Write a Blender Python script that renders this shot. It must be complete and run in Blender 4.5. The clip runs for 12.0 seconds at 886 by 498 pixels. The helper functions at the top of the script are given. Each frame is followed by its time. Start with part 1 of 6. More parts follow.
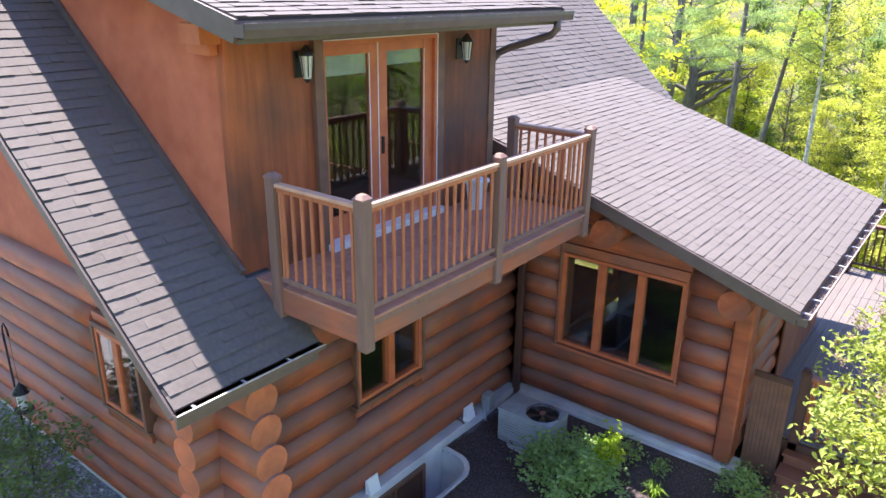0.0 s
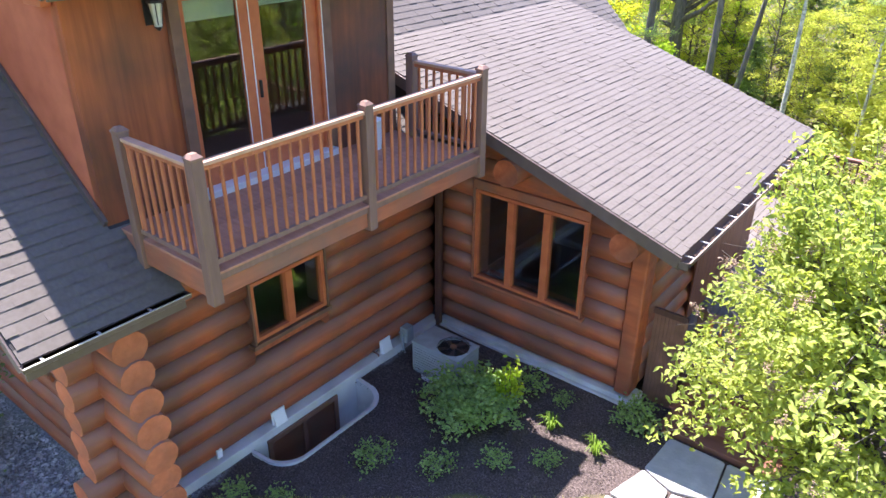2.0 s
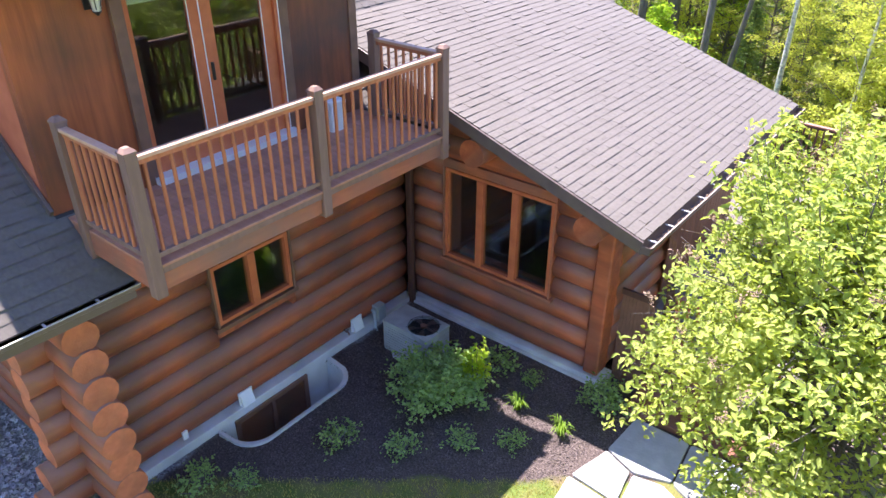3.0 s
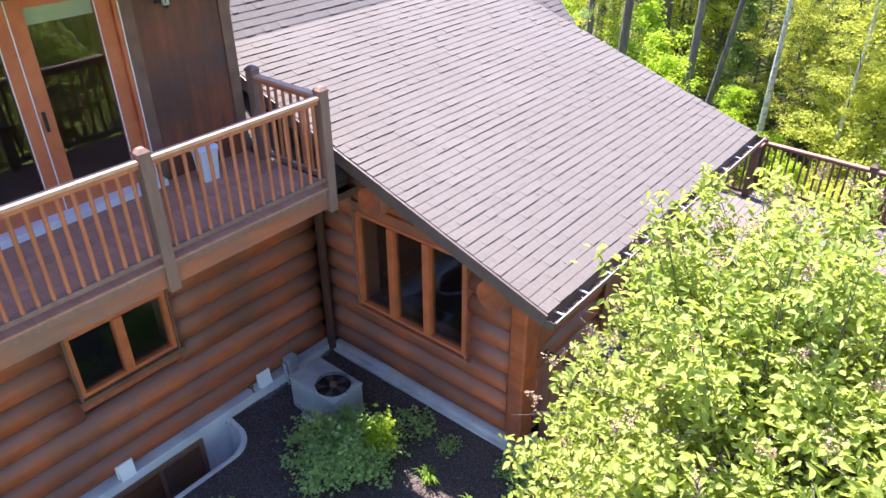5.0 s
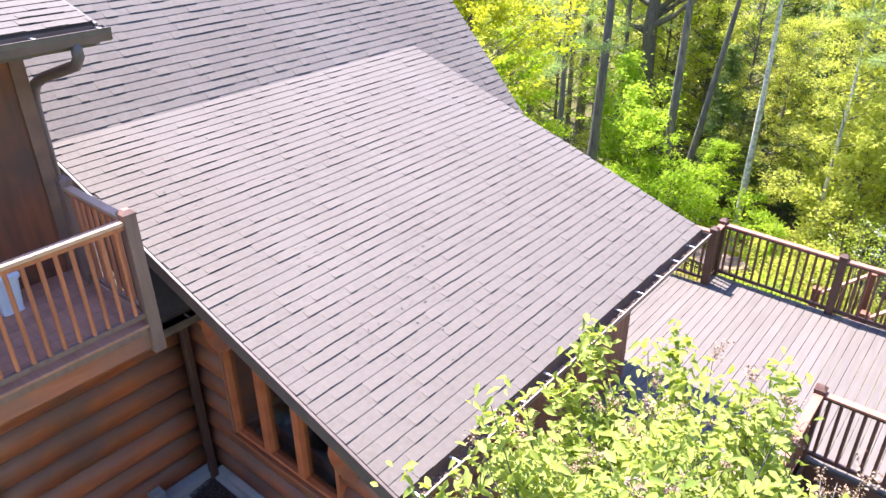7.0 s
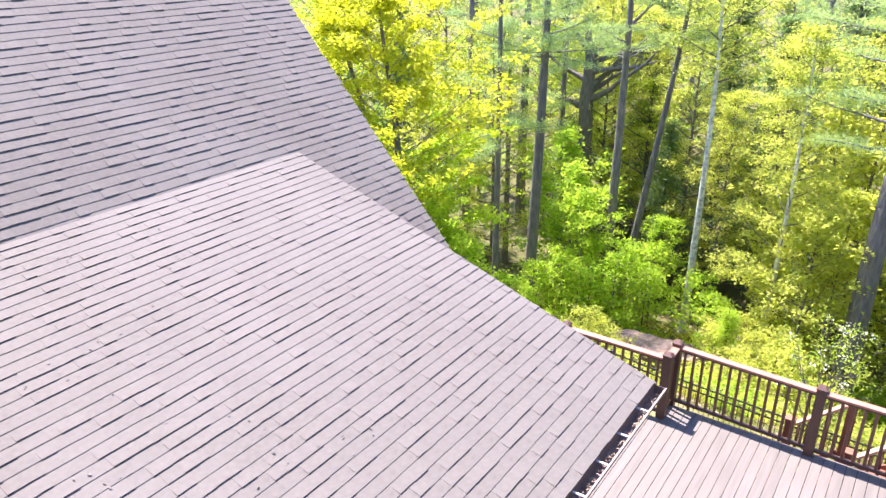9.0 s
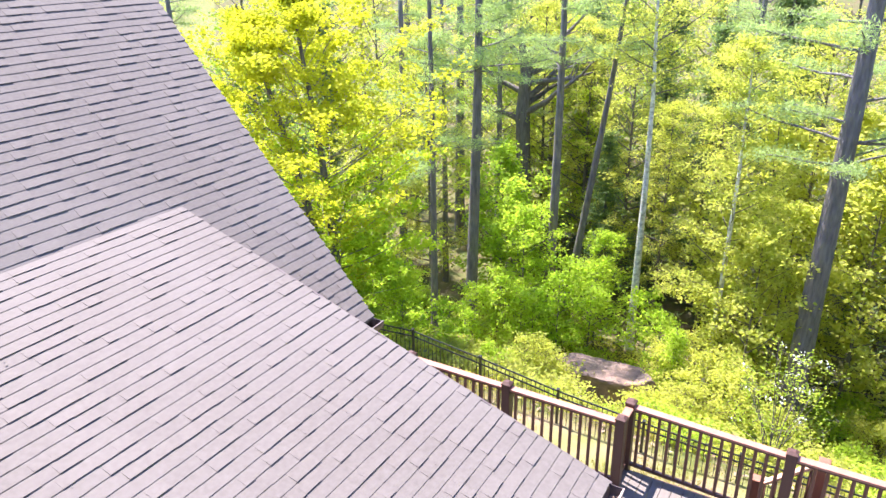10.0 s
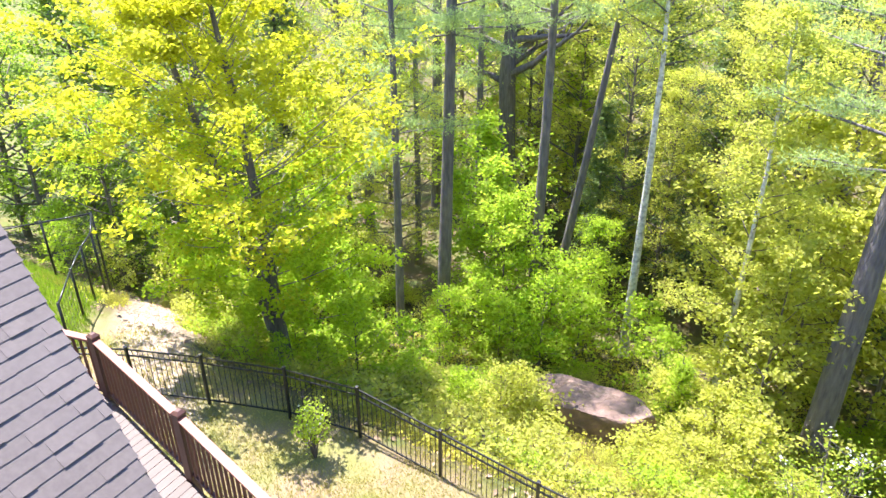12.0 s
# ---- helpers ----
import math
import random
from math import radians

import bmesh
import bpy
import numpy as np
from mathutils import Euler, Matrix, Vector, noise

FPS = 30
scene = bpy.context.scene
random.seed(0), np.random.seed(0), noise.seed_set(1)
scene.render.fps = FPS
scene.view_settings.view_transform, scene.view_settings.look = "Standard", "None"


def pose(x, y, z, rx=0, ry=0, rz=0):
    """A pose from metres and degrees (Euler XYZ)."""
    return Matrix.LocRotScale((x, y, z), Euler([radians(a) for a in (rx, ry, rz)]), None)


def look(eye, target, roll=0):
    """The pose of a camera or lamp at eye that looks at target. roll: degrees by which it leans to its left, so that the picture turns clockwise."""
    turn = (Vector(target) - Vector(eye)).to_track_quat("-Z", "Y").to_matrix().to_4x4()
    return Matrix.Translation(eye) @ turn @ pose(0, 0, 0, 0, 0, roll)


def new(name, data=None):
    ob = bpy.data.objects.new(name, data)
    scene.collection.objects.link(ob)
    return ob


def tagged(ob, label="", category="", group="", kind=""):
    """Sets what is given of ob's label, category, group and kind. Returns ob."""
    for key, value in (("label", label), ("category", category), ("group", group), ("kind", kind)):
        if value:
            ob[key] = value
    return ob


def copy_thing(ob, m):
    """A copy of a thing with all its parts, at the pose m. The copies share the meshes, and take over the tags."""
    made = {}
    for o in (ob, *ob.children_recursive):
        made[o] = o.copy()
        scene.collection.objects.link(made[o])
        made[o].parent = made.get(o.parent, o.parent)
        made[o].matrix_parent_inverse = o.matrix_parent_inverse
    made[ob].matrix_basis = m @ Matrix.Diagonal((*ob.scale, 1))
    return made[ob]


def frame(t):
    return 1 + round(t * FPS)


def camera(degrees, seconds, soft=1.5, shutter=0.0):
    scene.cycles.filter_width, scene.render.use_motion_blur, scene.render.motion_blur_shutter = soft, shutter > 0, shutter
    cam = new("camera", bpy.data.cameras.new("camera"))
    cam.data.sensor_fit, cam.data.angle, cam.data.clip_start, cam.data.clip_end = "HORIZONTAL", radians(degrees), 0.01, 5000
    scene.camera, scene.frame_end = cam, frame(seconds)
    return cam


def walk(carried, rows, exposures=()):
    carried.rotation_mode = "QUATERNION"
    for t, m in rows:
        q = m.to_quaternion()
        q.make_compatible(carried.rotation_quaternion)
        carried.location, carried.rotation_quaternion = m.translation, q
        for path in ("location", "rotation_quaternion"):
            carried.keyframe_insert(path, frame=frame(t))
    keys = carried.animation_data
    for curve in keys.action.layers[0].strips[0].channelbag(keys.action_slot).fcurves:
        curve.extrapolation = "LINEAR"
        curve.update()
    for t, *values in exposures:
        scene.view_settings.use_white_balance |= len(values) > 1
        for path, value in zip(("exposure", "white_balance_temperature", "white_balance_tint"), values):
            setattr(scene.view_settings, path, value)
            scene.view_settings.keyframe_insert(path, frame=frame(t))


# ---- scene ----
cam = camera(63.5, 12.0)
PATH = [
    (0, (-0.096, 0.364, 6.728), (-1.244, 1.847, 6.034), 0.8),
    (0.5, (0.306, 0.683, 6.772), (-0.838, 2.141, 6.019), 0.8),
    (1, (0.647, 0.968, 6.87), (-0.484, 2.403, 6.056), 0.6),
    (1.5, (0.833, 1.195, 6.967), (-0.282, 2.61, 6.098), 0.5),
    (2, (0.991, 1.365, 7.118), (-0.113, 2.757, 6.198), 0.4),
    (2.5, (1.127, 1.589, 7.224), (0.041, 2.956, 6.248), 0.3),
    (2.7, (1.183, 1.69, 7.266), (0.103, 3.047, 6.269), 0.3),
    (4.5, (1.493, 3.245, 7.505), (0.407, 4.562, 6.463), -0.3),
    (5, (1.472, 3.813, 7.522), (0.382, 5.126, 6.478), -0.3),
    (5.5, (1.393, 4.399, 7.562), (0.298, 5.717, 6.532), -0.3),
    (6, (1.405, 4.959, 7.597), (0.3, 6.28, 6.582), -0.5),
    (6.5, (1.45, 5.552, 7.641), (0.335, 6.881, 6.647), -0.5),
    (7, (1.472, 6.097, 7.663), (0.34, 7.441, 6.707), -0.5),
    (7.2, (1.472, 6.278, 7.653), (0.336, 7.628, 6.711), -0.5),
    (9, (0.527, 8.474, 7.605), (-0.547, 9.962, 6.81), -0.7),
    (9.5, (0.214, 9.242, 7.645), (-0.782, 10.792, 6.867), -0.8),
    (10, (-0.075, 9.939, 7.672), (-1.024, 11.517, 6.891), -0.9),
    (10.5, (-0.482, 10.825, 7.695), (-1.39, 12.423, 6.907), -0.7),
    (11, (-0.969, 11.972, 7.743), (-1.871, 13.559, 6.925), -0.5),
    (11.5, (-1.456, 13.222, 7.848), (-2.35, 14.78, 6.97), -0.3),
    (12, (-1.78, 14.216, 7.909), (-2.663, 15.74, 6.962), -0.2),
]
walk(cam, [(t, look(eye, target, roll)) for t, eye, target, roll in PATH], [(0, 1.98, 6330, 21), (12, 1.98, 6330, 21)])


# ---------- world, sun, exposure ----------
SUN = Vector((-0.44, 0.118, 1.0)).normalized()
world = bpy.data.worlds.new("sky")
scene.world = world
world.use_nodes = True
wn = world.node_tree.nodes
sky = wn.new("ShaderNodeTexSky")
sky.sky_type = "NISHITA"
sky.sun_disc = False
sky.air_density, sky.dust_density, sky.ozone_density = 1.0, 0.3, 3.0
sky.sun_elevation = math.asin(SUN.z)
sky.sun_rotation = math.atan2(SUN.x, SUN.y)
wn["Background"].inputs["Strength"].default_value = 0.115
sky_hue = wn.new("ShaderNodeMixRGB")
sky_hue.blend_type = "MULTIPLY"
sky_hue.inputs["Fac"].default_value = 1.0
sky_hue.inputs["Color2"].default_value = (0.93, 0.97, 1.20, 1)
world.node_tree.links.new(sky.outputs[0], sky_hue.inputs["Color1"])
world.node_tree.links.new(sky_hue.outputs[0], wn["Background"].inputs["Color"])
sun_data = bpy.data.lights.new("sun", "SUN")
sun_data.energy, sun_data.angle, sun_data.color = 4.75, radians(0.53), (1.0, 0.955, 0.89)
sun = new("sun", sun_data)
sun.matrix_world = look(SUN * 60, (0, 0, 0))


# ---------- materials ----------
def material(name, lo, hi, scale=6.0, stretch=(1, 1, 1), rough=0.7, bump=0.3, fine=60.0, vary=0.0, metal=0.0, spec=0.5, stain=None, stain_scale=0.8, stain_amount=0.5, bump_dist=0.01, detail=5.0, top_sheen=None):
    """Two scales of noise between two colours, a bump, and variation from piece to piece."""
    m = bpy.data.materials.new(name)
    m.use_nodes = True
    nt = m.node_tree
    n, link = nt.nodes, nt.links.new
    p = n["Principled BSDF"]
    co = n.new("ShaderNodeTexCoord")
    mp = n.new("ShaderNodeMapping")
    mp.inputs["Scale"].default_value = stretch
    link(co.outputs["Object"], mp.inputs["Vector"])
    n1 = n.new("ShaderNodeTexNoise")
    n1.inputs["Scale"].default_value, n1.inputs["Detail"].default_value = scale, detail
    link(mp.outputs[0], n1.inputs["Vector"])
    ramp = n.new("ShaderNodeValToRGB")
    ramp.color_ramp.elements[0].position, ramp.color_ramp.elements[1].position = 0.3, 0.7
    ramp.color_ramp.elements[0].color, ramp.color_ramp.elements[1].color = (*lo, 1), (*hi, 1)
    link(n1.outputs["Fac"], ramp.inputs["Fac"])
    col = ramp.outputs["Color"]
    if stain:
        n3 = n.new("ShaderNodeTexNoise")
        n3.inputs["Scale"].default_value, n3.inputs["Detail"].default_value = stain_scale, 4.0
        link(co.outputs["Object"], n3.inputs["Vector"])
        r3 = n.new("ShaderNodeMapRange")
        r3.inputs["From Min"].default_value, r3.inputs["From Max"].default_value = 0.42, 0.68
        r3.inputs["To Max"].default_value = stain_amount
        link(n3.outputs["Fac"], r3.inputs["Value"])
        mx = n.new("ShaderNodeMixRGB")
        link(r3.outputs[0], mx.inputs["Fac"])
        link(col, mx.inputs["Color1"])
        mx.inputs["Color2"].default_value = (*stain, 1)
        col = mx.outputs["Color"]
    # Upward faces greyed: skylight on the log tops plus fading, put into colour.
    if top_sheen:
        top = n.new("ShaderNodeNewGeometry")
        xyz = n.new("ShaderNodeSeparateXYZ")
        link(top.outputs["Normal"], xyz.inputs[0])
        top_mask = n.new("ShaderNodeMath")
        top_mask.operation = "MULTIPLY_ADD"
        link(n1.outputs["Fac"], top_mask.inputs[0])
        top_mask.inputs[1].default_value = 0.9
        link(xyz.outputs["Z"], top_mask.inputs[2])
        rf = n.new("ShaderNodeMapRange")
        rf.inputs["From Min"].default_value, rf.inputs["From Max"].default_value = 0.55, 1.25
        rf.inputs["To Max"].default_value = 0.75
        link(top_mask.outputs[0], rf.inputs["Value"])
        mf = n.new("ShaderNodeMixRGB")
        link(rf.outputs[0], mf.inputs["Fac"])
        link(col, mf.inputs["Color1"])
        mf.inputs["Color2"].default_value = (*top_sheen, 1)
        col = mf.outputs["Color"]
    if vary:
        info = n.new("ShaderNodeObjectInfo")
        geo = n.new("ShaderNodeNewGeometry")
        add = n.new("ShaderNodeMath")
        add.operation = "ADD"
        link(info.outputs["Random"], add.inputs[0])
        link(geo.outputs["Random Per Island"], add.inputs[1])
        fr = n.new("ShaderNodeMath")
        fr.operation = "FRACT"
        link(add.outputs[0], fr.inputs[0])
        mr = n.new("ShaderNodeMapRange")
        mr.inputs["To Min"].default_value, mr.inputs["To Max"].default_value = 1 - vary, 1 + vary
        link(fr.outputs[0], mr.inputs["Value"])
        hs = n.new("ShaderNodeHueSaturation")
        link(mr.outputs[0], hs.inputs["Value"])
        link(col, hs.inputs["Color"])
        col = hs.outputs["Color"]
    link(col, p.inputs["Base Color"])
    p.inputs["Roughness"].default_value, p.inputs["Metallic"].default_value = rough, metal
    p.inputs["Specular IOR Level"].default_value = spec
    if bump:
        n2 = n.new("ShaderNodeTexNoise")
        n2.inputs["Scale"].default_value, n2.inputs["Detail"].default_value = fine, 3.0
        link(mp.outputs[0], n2.inputs["Vector"])
        bp = n.new("ShaderNodeBump")
        bp.inputs["Strength"].default_value, bp.inputs["Distance"].default_value = bump, bump_dist
        link(n2.outputs["Fac"], bp.inputs["Height"])
        link(bp.outputs[0], p.inputs["Normal"])
    return m


def leaf_material(name, lo, hi, through_colour, amount=0.45, rough=0.5):
    """A leaf: glossy on top, and light shines through it."""
    m = bpy.data.materials.new(name)
    m.use_nodes = True
    nt = m.node_tree
    n, link = nt.nodes, nt.links.new
    p = n["Principled BSDF"]
    geo = n.new("ShaderNodeNewGeometry")
    info = n.new("ShaderNodeObjectInfo")
    co = n.new("ShaderNodeTexCoord")
    noi = n.new("ShaderNodeTexNoise")
    noi.inputs["Scale"].default_value = 0.9
    link(co.outputs["Object"], noi.inputs["Vector"])
    a1 = n.new("ShaderNodeMath")
    a1.operation = "MULTIPLY_ADD"
    link(geo.outputs["Random Per Island"], a1.inputs[0])
    a1.inputs[1].default_value = 0.55
    link(noi.outputs["Fac"], a1.inputs[2])
    a2 = n.new("ShaderNodeMath")
    a2.operation = "MULTIPLY_ADD"
    link(info.outputs["Random"], a2.inputs[0])
    a2.inputs[1].default_value = 0.3
    link(a1.outputs[0], a2.inputs[2])
    ramp = n.new("ShaderNodeValToRGB")
    ramp.color_ramp.elements[0].position, ramp.color_ramp.elements[1].position = 0.35, 1.0
    ramp.color_ramp.elements[0].color, ramp.color_ramp.elements[1].color = (*lo, 1), (*hi, 1)
    link(a2.outputs[0], ramp.inputs["Fac"])
    link(ramp.outputs["Color"], p.inputs["Base Color"])
    p.inputs["Roughness"].default_value = rough
    p.inputs["Specular IOR Level"].default_value = 0.2
    tr = n.new("ShaderNodeBsdfTranslucent")
    mul = n.new("ShaderNodeMixRGB")
    mul.blend_type = "MULTIPLY"
    mul.inputs["Fac"].default_value = 1.0
    link(ramp.outputs["Color"], mul.inputs["Color1"])
    mul.inputs["Color2"].default_value = (*through_colour, 1)
    link(mul.outputs["Color"], tr.inputs["Color"])
    mix = n.new("ShaderNodeMixShader")
    mix.inputs["Fac"].default_value = amount
    link(p.outputs[0], mix.inputs[1])
    link(tr.outputs[0], mix.inputs[2])
    link(mix.outputs[0], n["Material Output"].inputs["Surface"])
    return m


def glass_material(name, tint):
    m = bpy.data.materials.new(name)
    m.use_nodes = True
    nt = m.node_tree
    n, link = nt.nodes, nt.links.new
    lw = n.new("ShaderNodeLayerWeight")
    lw.inputs["Blend"].default_value = 0.5
    pw = n.new("ShaderNodeMath")
    pw.operation = "POWER"
    link(lw.outputs["Facing"], pw.inputs[0])
    pw.inputs[1].default_value = 5.0
    fr = n.new("ShaderNodeMath")
    fr.operation = "MULTIPLY_ADD"
    link(pw.outputs[0], fr.inputs[0])
    fr.inputs[1].default_value, fr.inputs[2].default_value = 0.93, 0.07
    tr = n.new("ShaderNodeBsdfTransparent")
    tr.inputs["Color"].default_value = (*tint, 1)
    gl = n.new("ShaderNodeBsdfGlossy")
    gl.inputs["Roughness"].default_value = 0.015
    gl.inputs["Color"].default_value = (0.95, 0.97, 1, 1)
    mix = n.new("ShaderNodeMixShader")
    link(fr.outputs[0], mix.inputs["Fac"])
    link(tr.outputs[0], mix.inputs[1])
    link(gl.outputs[0], mix.inputs[2])
    link(mix.outputs[0], n["Material Output"].inputs["Surface"])
    return m


M_LOG = material("stained_log", (0.33, 0.080, 0.034), (0.56, 0.155, 0.060), scale=3.0, stretch=(0.35, 3, 3), rough=0.5, bump=0.4, spec=0.35, fine=14, vary=0.16, stain=(0.20, 0.088, 0.056), stain_scale=1.5, stain_amount=0.78, top_sheen=(0.235, 0.150, 0.120))
M_END = material("log_end_grain", (0.55, 0.155, 0.066), (0.68, 0.215, 0.098), scale=9, rough=0.75, bump=0.4, fine=40, vary=0.12, stain=(0.22, 0.085, 0.045), stain_scale=3.0)
M_BOARD = material("stained_siding", (0.27, 0.066, 0.024), (0.50, 0.128, 0.042), scale=3.0, stretch=(4, 4, 0.3), rough=0.5, bump=0.3, fine=22, stain=(0.085, 0.046, 0.032), stain_scale=0.75, stain_amount=0.85)
M_DARKBOARD = material("dark_siding", (0.150, 0.050, 0.024), (0.32, 0.092, 0.036), scale=2.2, stretch=(4, 4, 0.35), rough=0.65, bump=0.3, fine=22, stain=(0.075, 0.044, 0.034), stain_scale=1.1, stain_amount=0.85)
M_STUCCO = material("gable_panel", (0.50, 0.130, 0.060), (0.62, 0.180, 0.088), scale=4.0, rough=0.8, bump=0.25, fine=50, stain=(0.46, 0.095, 0.030), stain_scale=0.9)
M_TRIM = material("window_trim", (0.50, 0.125, 0.048), (0.62, 0.180, 0.070), scale=5, stretch=(1, 1, 1), rough=0.45, bump=0.15, fine=30)
M_RIM = material("worn_rim_board", (0.36, 0.112, 0.055), (0.48, 0.155, 0.075), scale=4, stretch=(1, 0.5, 4), rough=0.55, bump=0.25, fine=30, stain=(0.20, 0.125, 0.095), stain_scale=1.6, stain_amount=0.75)
M_SCREEN = material("brown_planking", (0.20, 0.078, 0.045), (0.29, 0.115, 0.065), scale=4, stretch=(3, 3, 0.4), rough=0.6, bump=0.25, fine=30, vary=0.12)
M_DARKTRIM = material("weathered_trim", (0.15, 0.078, 0.052), (0.23, 0.115, 0.072), scale=5, rough=0.6, bump=0.2, fine=30)
M_SHINGLE = material("asphalt_shingle", (0.116, 0.099, 0.086), (0.143, 0.124, 0.109), scale=22, rough=0.8, bump=0.5, fine=260, vary=0.022, spec=0.3, stain=(0.167, 0.149, 0.134), stain_scale=0.5, stain_amount=0.45, bump_dist=0.003)
M_ROOFDECK = material("roofing_felt", (0.03, 0.027, 0.026), (0.05, 0.045, 0.043), scale=6, rough=0.95, bump=0.2)
M_METAL = material("brown_metal", (0.110, 0.080, 0.068), (0.140, 0.103, 0.088), scale=8, rough=0.4, bump=0.05, metal=0.0, spec=0.6)
M_HANGER = material("galvanised_hanger", (0.5, 0.48, 0.45), (0.62, 0.6, 0.57), scale=12, rough=0.45, bump=0.05, metal=0.3)
M_RUST = material("worn_gutter_lip", (0.22, 0.15, 0.12), (0.40, 0.31, 0.26), scale=9, rough=0.6, bump=0.2)
M_SOFFIT = material("soffit", (0.30, 0.105, 0.045), (0.40, 0.145, 0.065), scale=5, stretch=(0.4, 3, 1), rough=0.6, bump=0.2)
M_RAILPOST = material("brown_post", (0.20, 0.115, 0.085), (0.26, 0.150, 0.112), scale=6, stretch=(3, 3, 0.5), rough=0.6, bump=0.15, fine=40, vary=0.08)
M_BALUSTER = material("stained_baluster", (0.42, 0.130, 0.058), (0.55, 0.185, 0.085), scale=6, stretch=(4, 4, 0.5), rough=0.5, bump=0.1, vary=0.12)
M_RAILCAP = material("cedar_rail", (0.52, 0.29, 0.18), (0.64, 0.38, 0.25), scale=6, stretch=(1, 1, 1), rough=0.55, bump=0.15, fine=40, vary=0.06)
M_DKPOST = material("dark_brown_post", (0.075, 0.034, 0.024), (0.10, 0.046, 0.032), scale=6, stretch=(3, 3, 0.5), rough=0.5, bump=0.12, vary=0.08)
M_DKBAL = material("dark_brown_baluster", (0.125, 0.054, 0.036), (0.165, 0.072, 0.048), scale=6, rough=0.5, bump=0.08, vary=0.1)
M_DKCAP = material("red_brown_rail_cap", (0.30, 0.135, 0.090), (0.38, 0.180, 0.125), scale=5, rough=0.5, bump=0.1, vary=0.06)
M_DECK = material("composite_deck_board", (0.124, 0.105, 0.091), (0.157, 0.133, 0.115), scale=4, stretch=(5, 0.4, 3), rough=0.7, bump=0.2, fine=30, vary=0.07)
M_BALCDECK = material("red_brown_deck_board", (0.40, 0.180, 0.110), (0.50, 0.235, 0.145), scale=4, stretch=(0.4, 5, 3), rough=0.85, bump=0.2, fine=30, vary=0.10)
M_CONCRETE = material("painted_foundation", (0.62, 0.62, 0.61), (0.74, 0.74, 0.73), scale=5, rough=0.85, bump=0.4, fine=30, stain=(0.33, 0.32, 0.30), stain_scale=2.5)
M_WELL = material("galvanised_well", (0.58, 0.60, 0.61), (0.70, 0.72, 0.73), scale=7, rough=0.5, bump=0.1, metal=0.1)
M_AC = material("grey_green_steel", (0.34, 0.385, 0.39), (0.42, 0.46, 0.46), scale=5, rough=0.5, bump=0.05, stain=(0.22, 0.22, 0.20), stain_scale=3)
M_BLACK = material("black_paint", (0.012, 0.012, 0.013), (0.02, 0.02, 0.021), scale=8, rough=0.4, bump=0.05)
M_FENCE = material("black_fence_paint", (0.014, 0.016, 0.015), (0.022, 0.024, 0.022), scale=8, rough=0.35, bump=0.05)
M_WHITE = material("white_plastic", (0.70, 0.71, 0.72), (0.80, 0.80, 0.80), scale=4, rough=0.45, bump=0.04)
M_THRESH = material("aluminium_sill", (0.72, 0.74, 0.77), (0.82, 0.84, 0.86), scale=5, rough=0.35, bump=0.05, metal=0.2)
M_PAPER = material("white_vent_cover", (0.84, 0.84, 0.84), (0.90, 0.90, 0.90), scale=5, rough=0.6, bump=0.05)
M_STONE = material("flagstone", (0.36, 0.37, 0.38), (0.50, 0.50, 0.50), scale=5, rough=0.85, bump=0.5, fine=24, vary=0.10, stain=(0.30, 0.29, 0.27), stain_scale=2.0)
M_STEP = material("red_stained_step", (0.20, 0.075, 0.045), (0.27, 0.105, 0.062), scale=4, stretch=(0.5, 3, 3), rough=0.6, bump=0.2, stain=(0.13, 0.07, 0.05), stain_scale=2)
M_ROCK = material("pink_granite", (0.20, 0.13, 0.105), (0.39, 0.265, 0.215), scale=2.5, rough=0.9, bump=0.9, fine=9, stain=(0.075, 0.065, 0.058), stain_scale=1.4, stain_amount=0.8, bump_dist=0.06)
M_MULCHCHIP = material("mulch_chip", (0.055, 0.042, 0.039), (0.17, 0.132, 0.120), scale=8, rough=0.95, bump=0.3, vary=0.4)
M_PEBBLE = material("grey_pebble", (0.26, 0.26, 0.265), (0.56, 0.56, 0.57), scale=3, rough=0.8, bump=0.2, vary=0.45)
M_BARK = material("grey_bark", (0.095, 0.082, 0.074), (0.20, 0.176, 0.158), scale=5, stretch=(3, 3, 0.5), rough=0.95, bump=1.0, fine=9, vary=0.15, bump_dist=0.03)
M_PINEBARK = material("pine_bark", (0.115, 0.105, 0.110), (0.235, 0.21, 0.212), scale=4, stretch=(3, 3, 0.6), rough=0.95, bump=1.0, fine=8, vary=0.12, bump_dist=0.05)
M_MAPLEBARK = material("maple_bark", (0.17, 0.15, 0.13), (0.30, 0.27, 0.24), scale=5, stretch=(3, 3, 0.5), rough=0.95, bump=0.8, fine=9, bump_dist=0.02)
M_BIRCH = material("birch_bark", (0.62, 0.60, 0.57), (0.84, 0.82, 0.79), scale=3.0, stretch=(1, 1, 2.5), rough=0.8, bump=0.3, fine=10, stain=(0.13, 0.12, 0.115), stain_scale=9.0, stain_amount=0.65)
M_LEAF_HERO = leaf_material("bright_leaf", (0.110, 0.205, 0.030), (0.40, 0.46, 0.115), (1.2, 1.2, 0.6), 0.48)
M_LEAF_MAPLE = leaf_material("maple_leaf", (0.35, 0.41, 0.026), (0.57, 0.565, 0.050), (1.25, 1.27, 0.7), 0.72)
M_LEAF_GREEN = leaf_material("forest_leaf", (0.21, 0.37, 0.036), (0.44, 0.55, 0.066), (1.2, 1.28, 0.8), 0.70)
M_LEAF_LIME = leaf_material("lime_leaf", (0.29, 0.43, 0.032), (0.52, 0.61, 0.056), (1.2, 1.28, 0.8), 0.74)
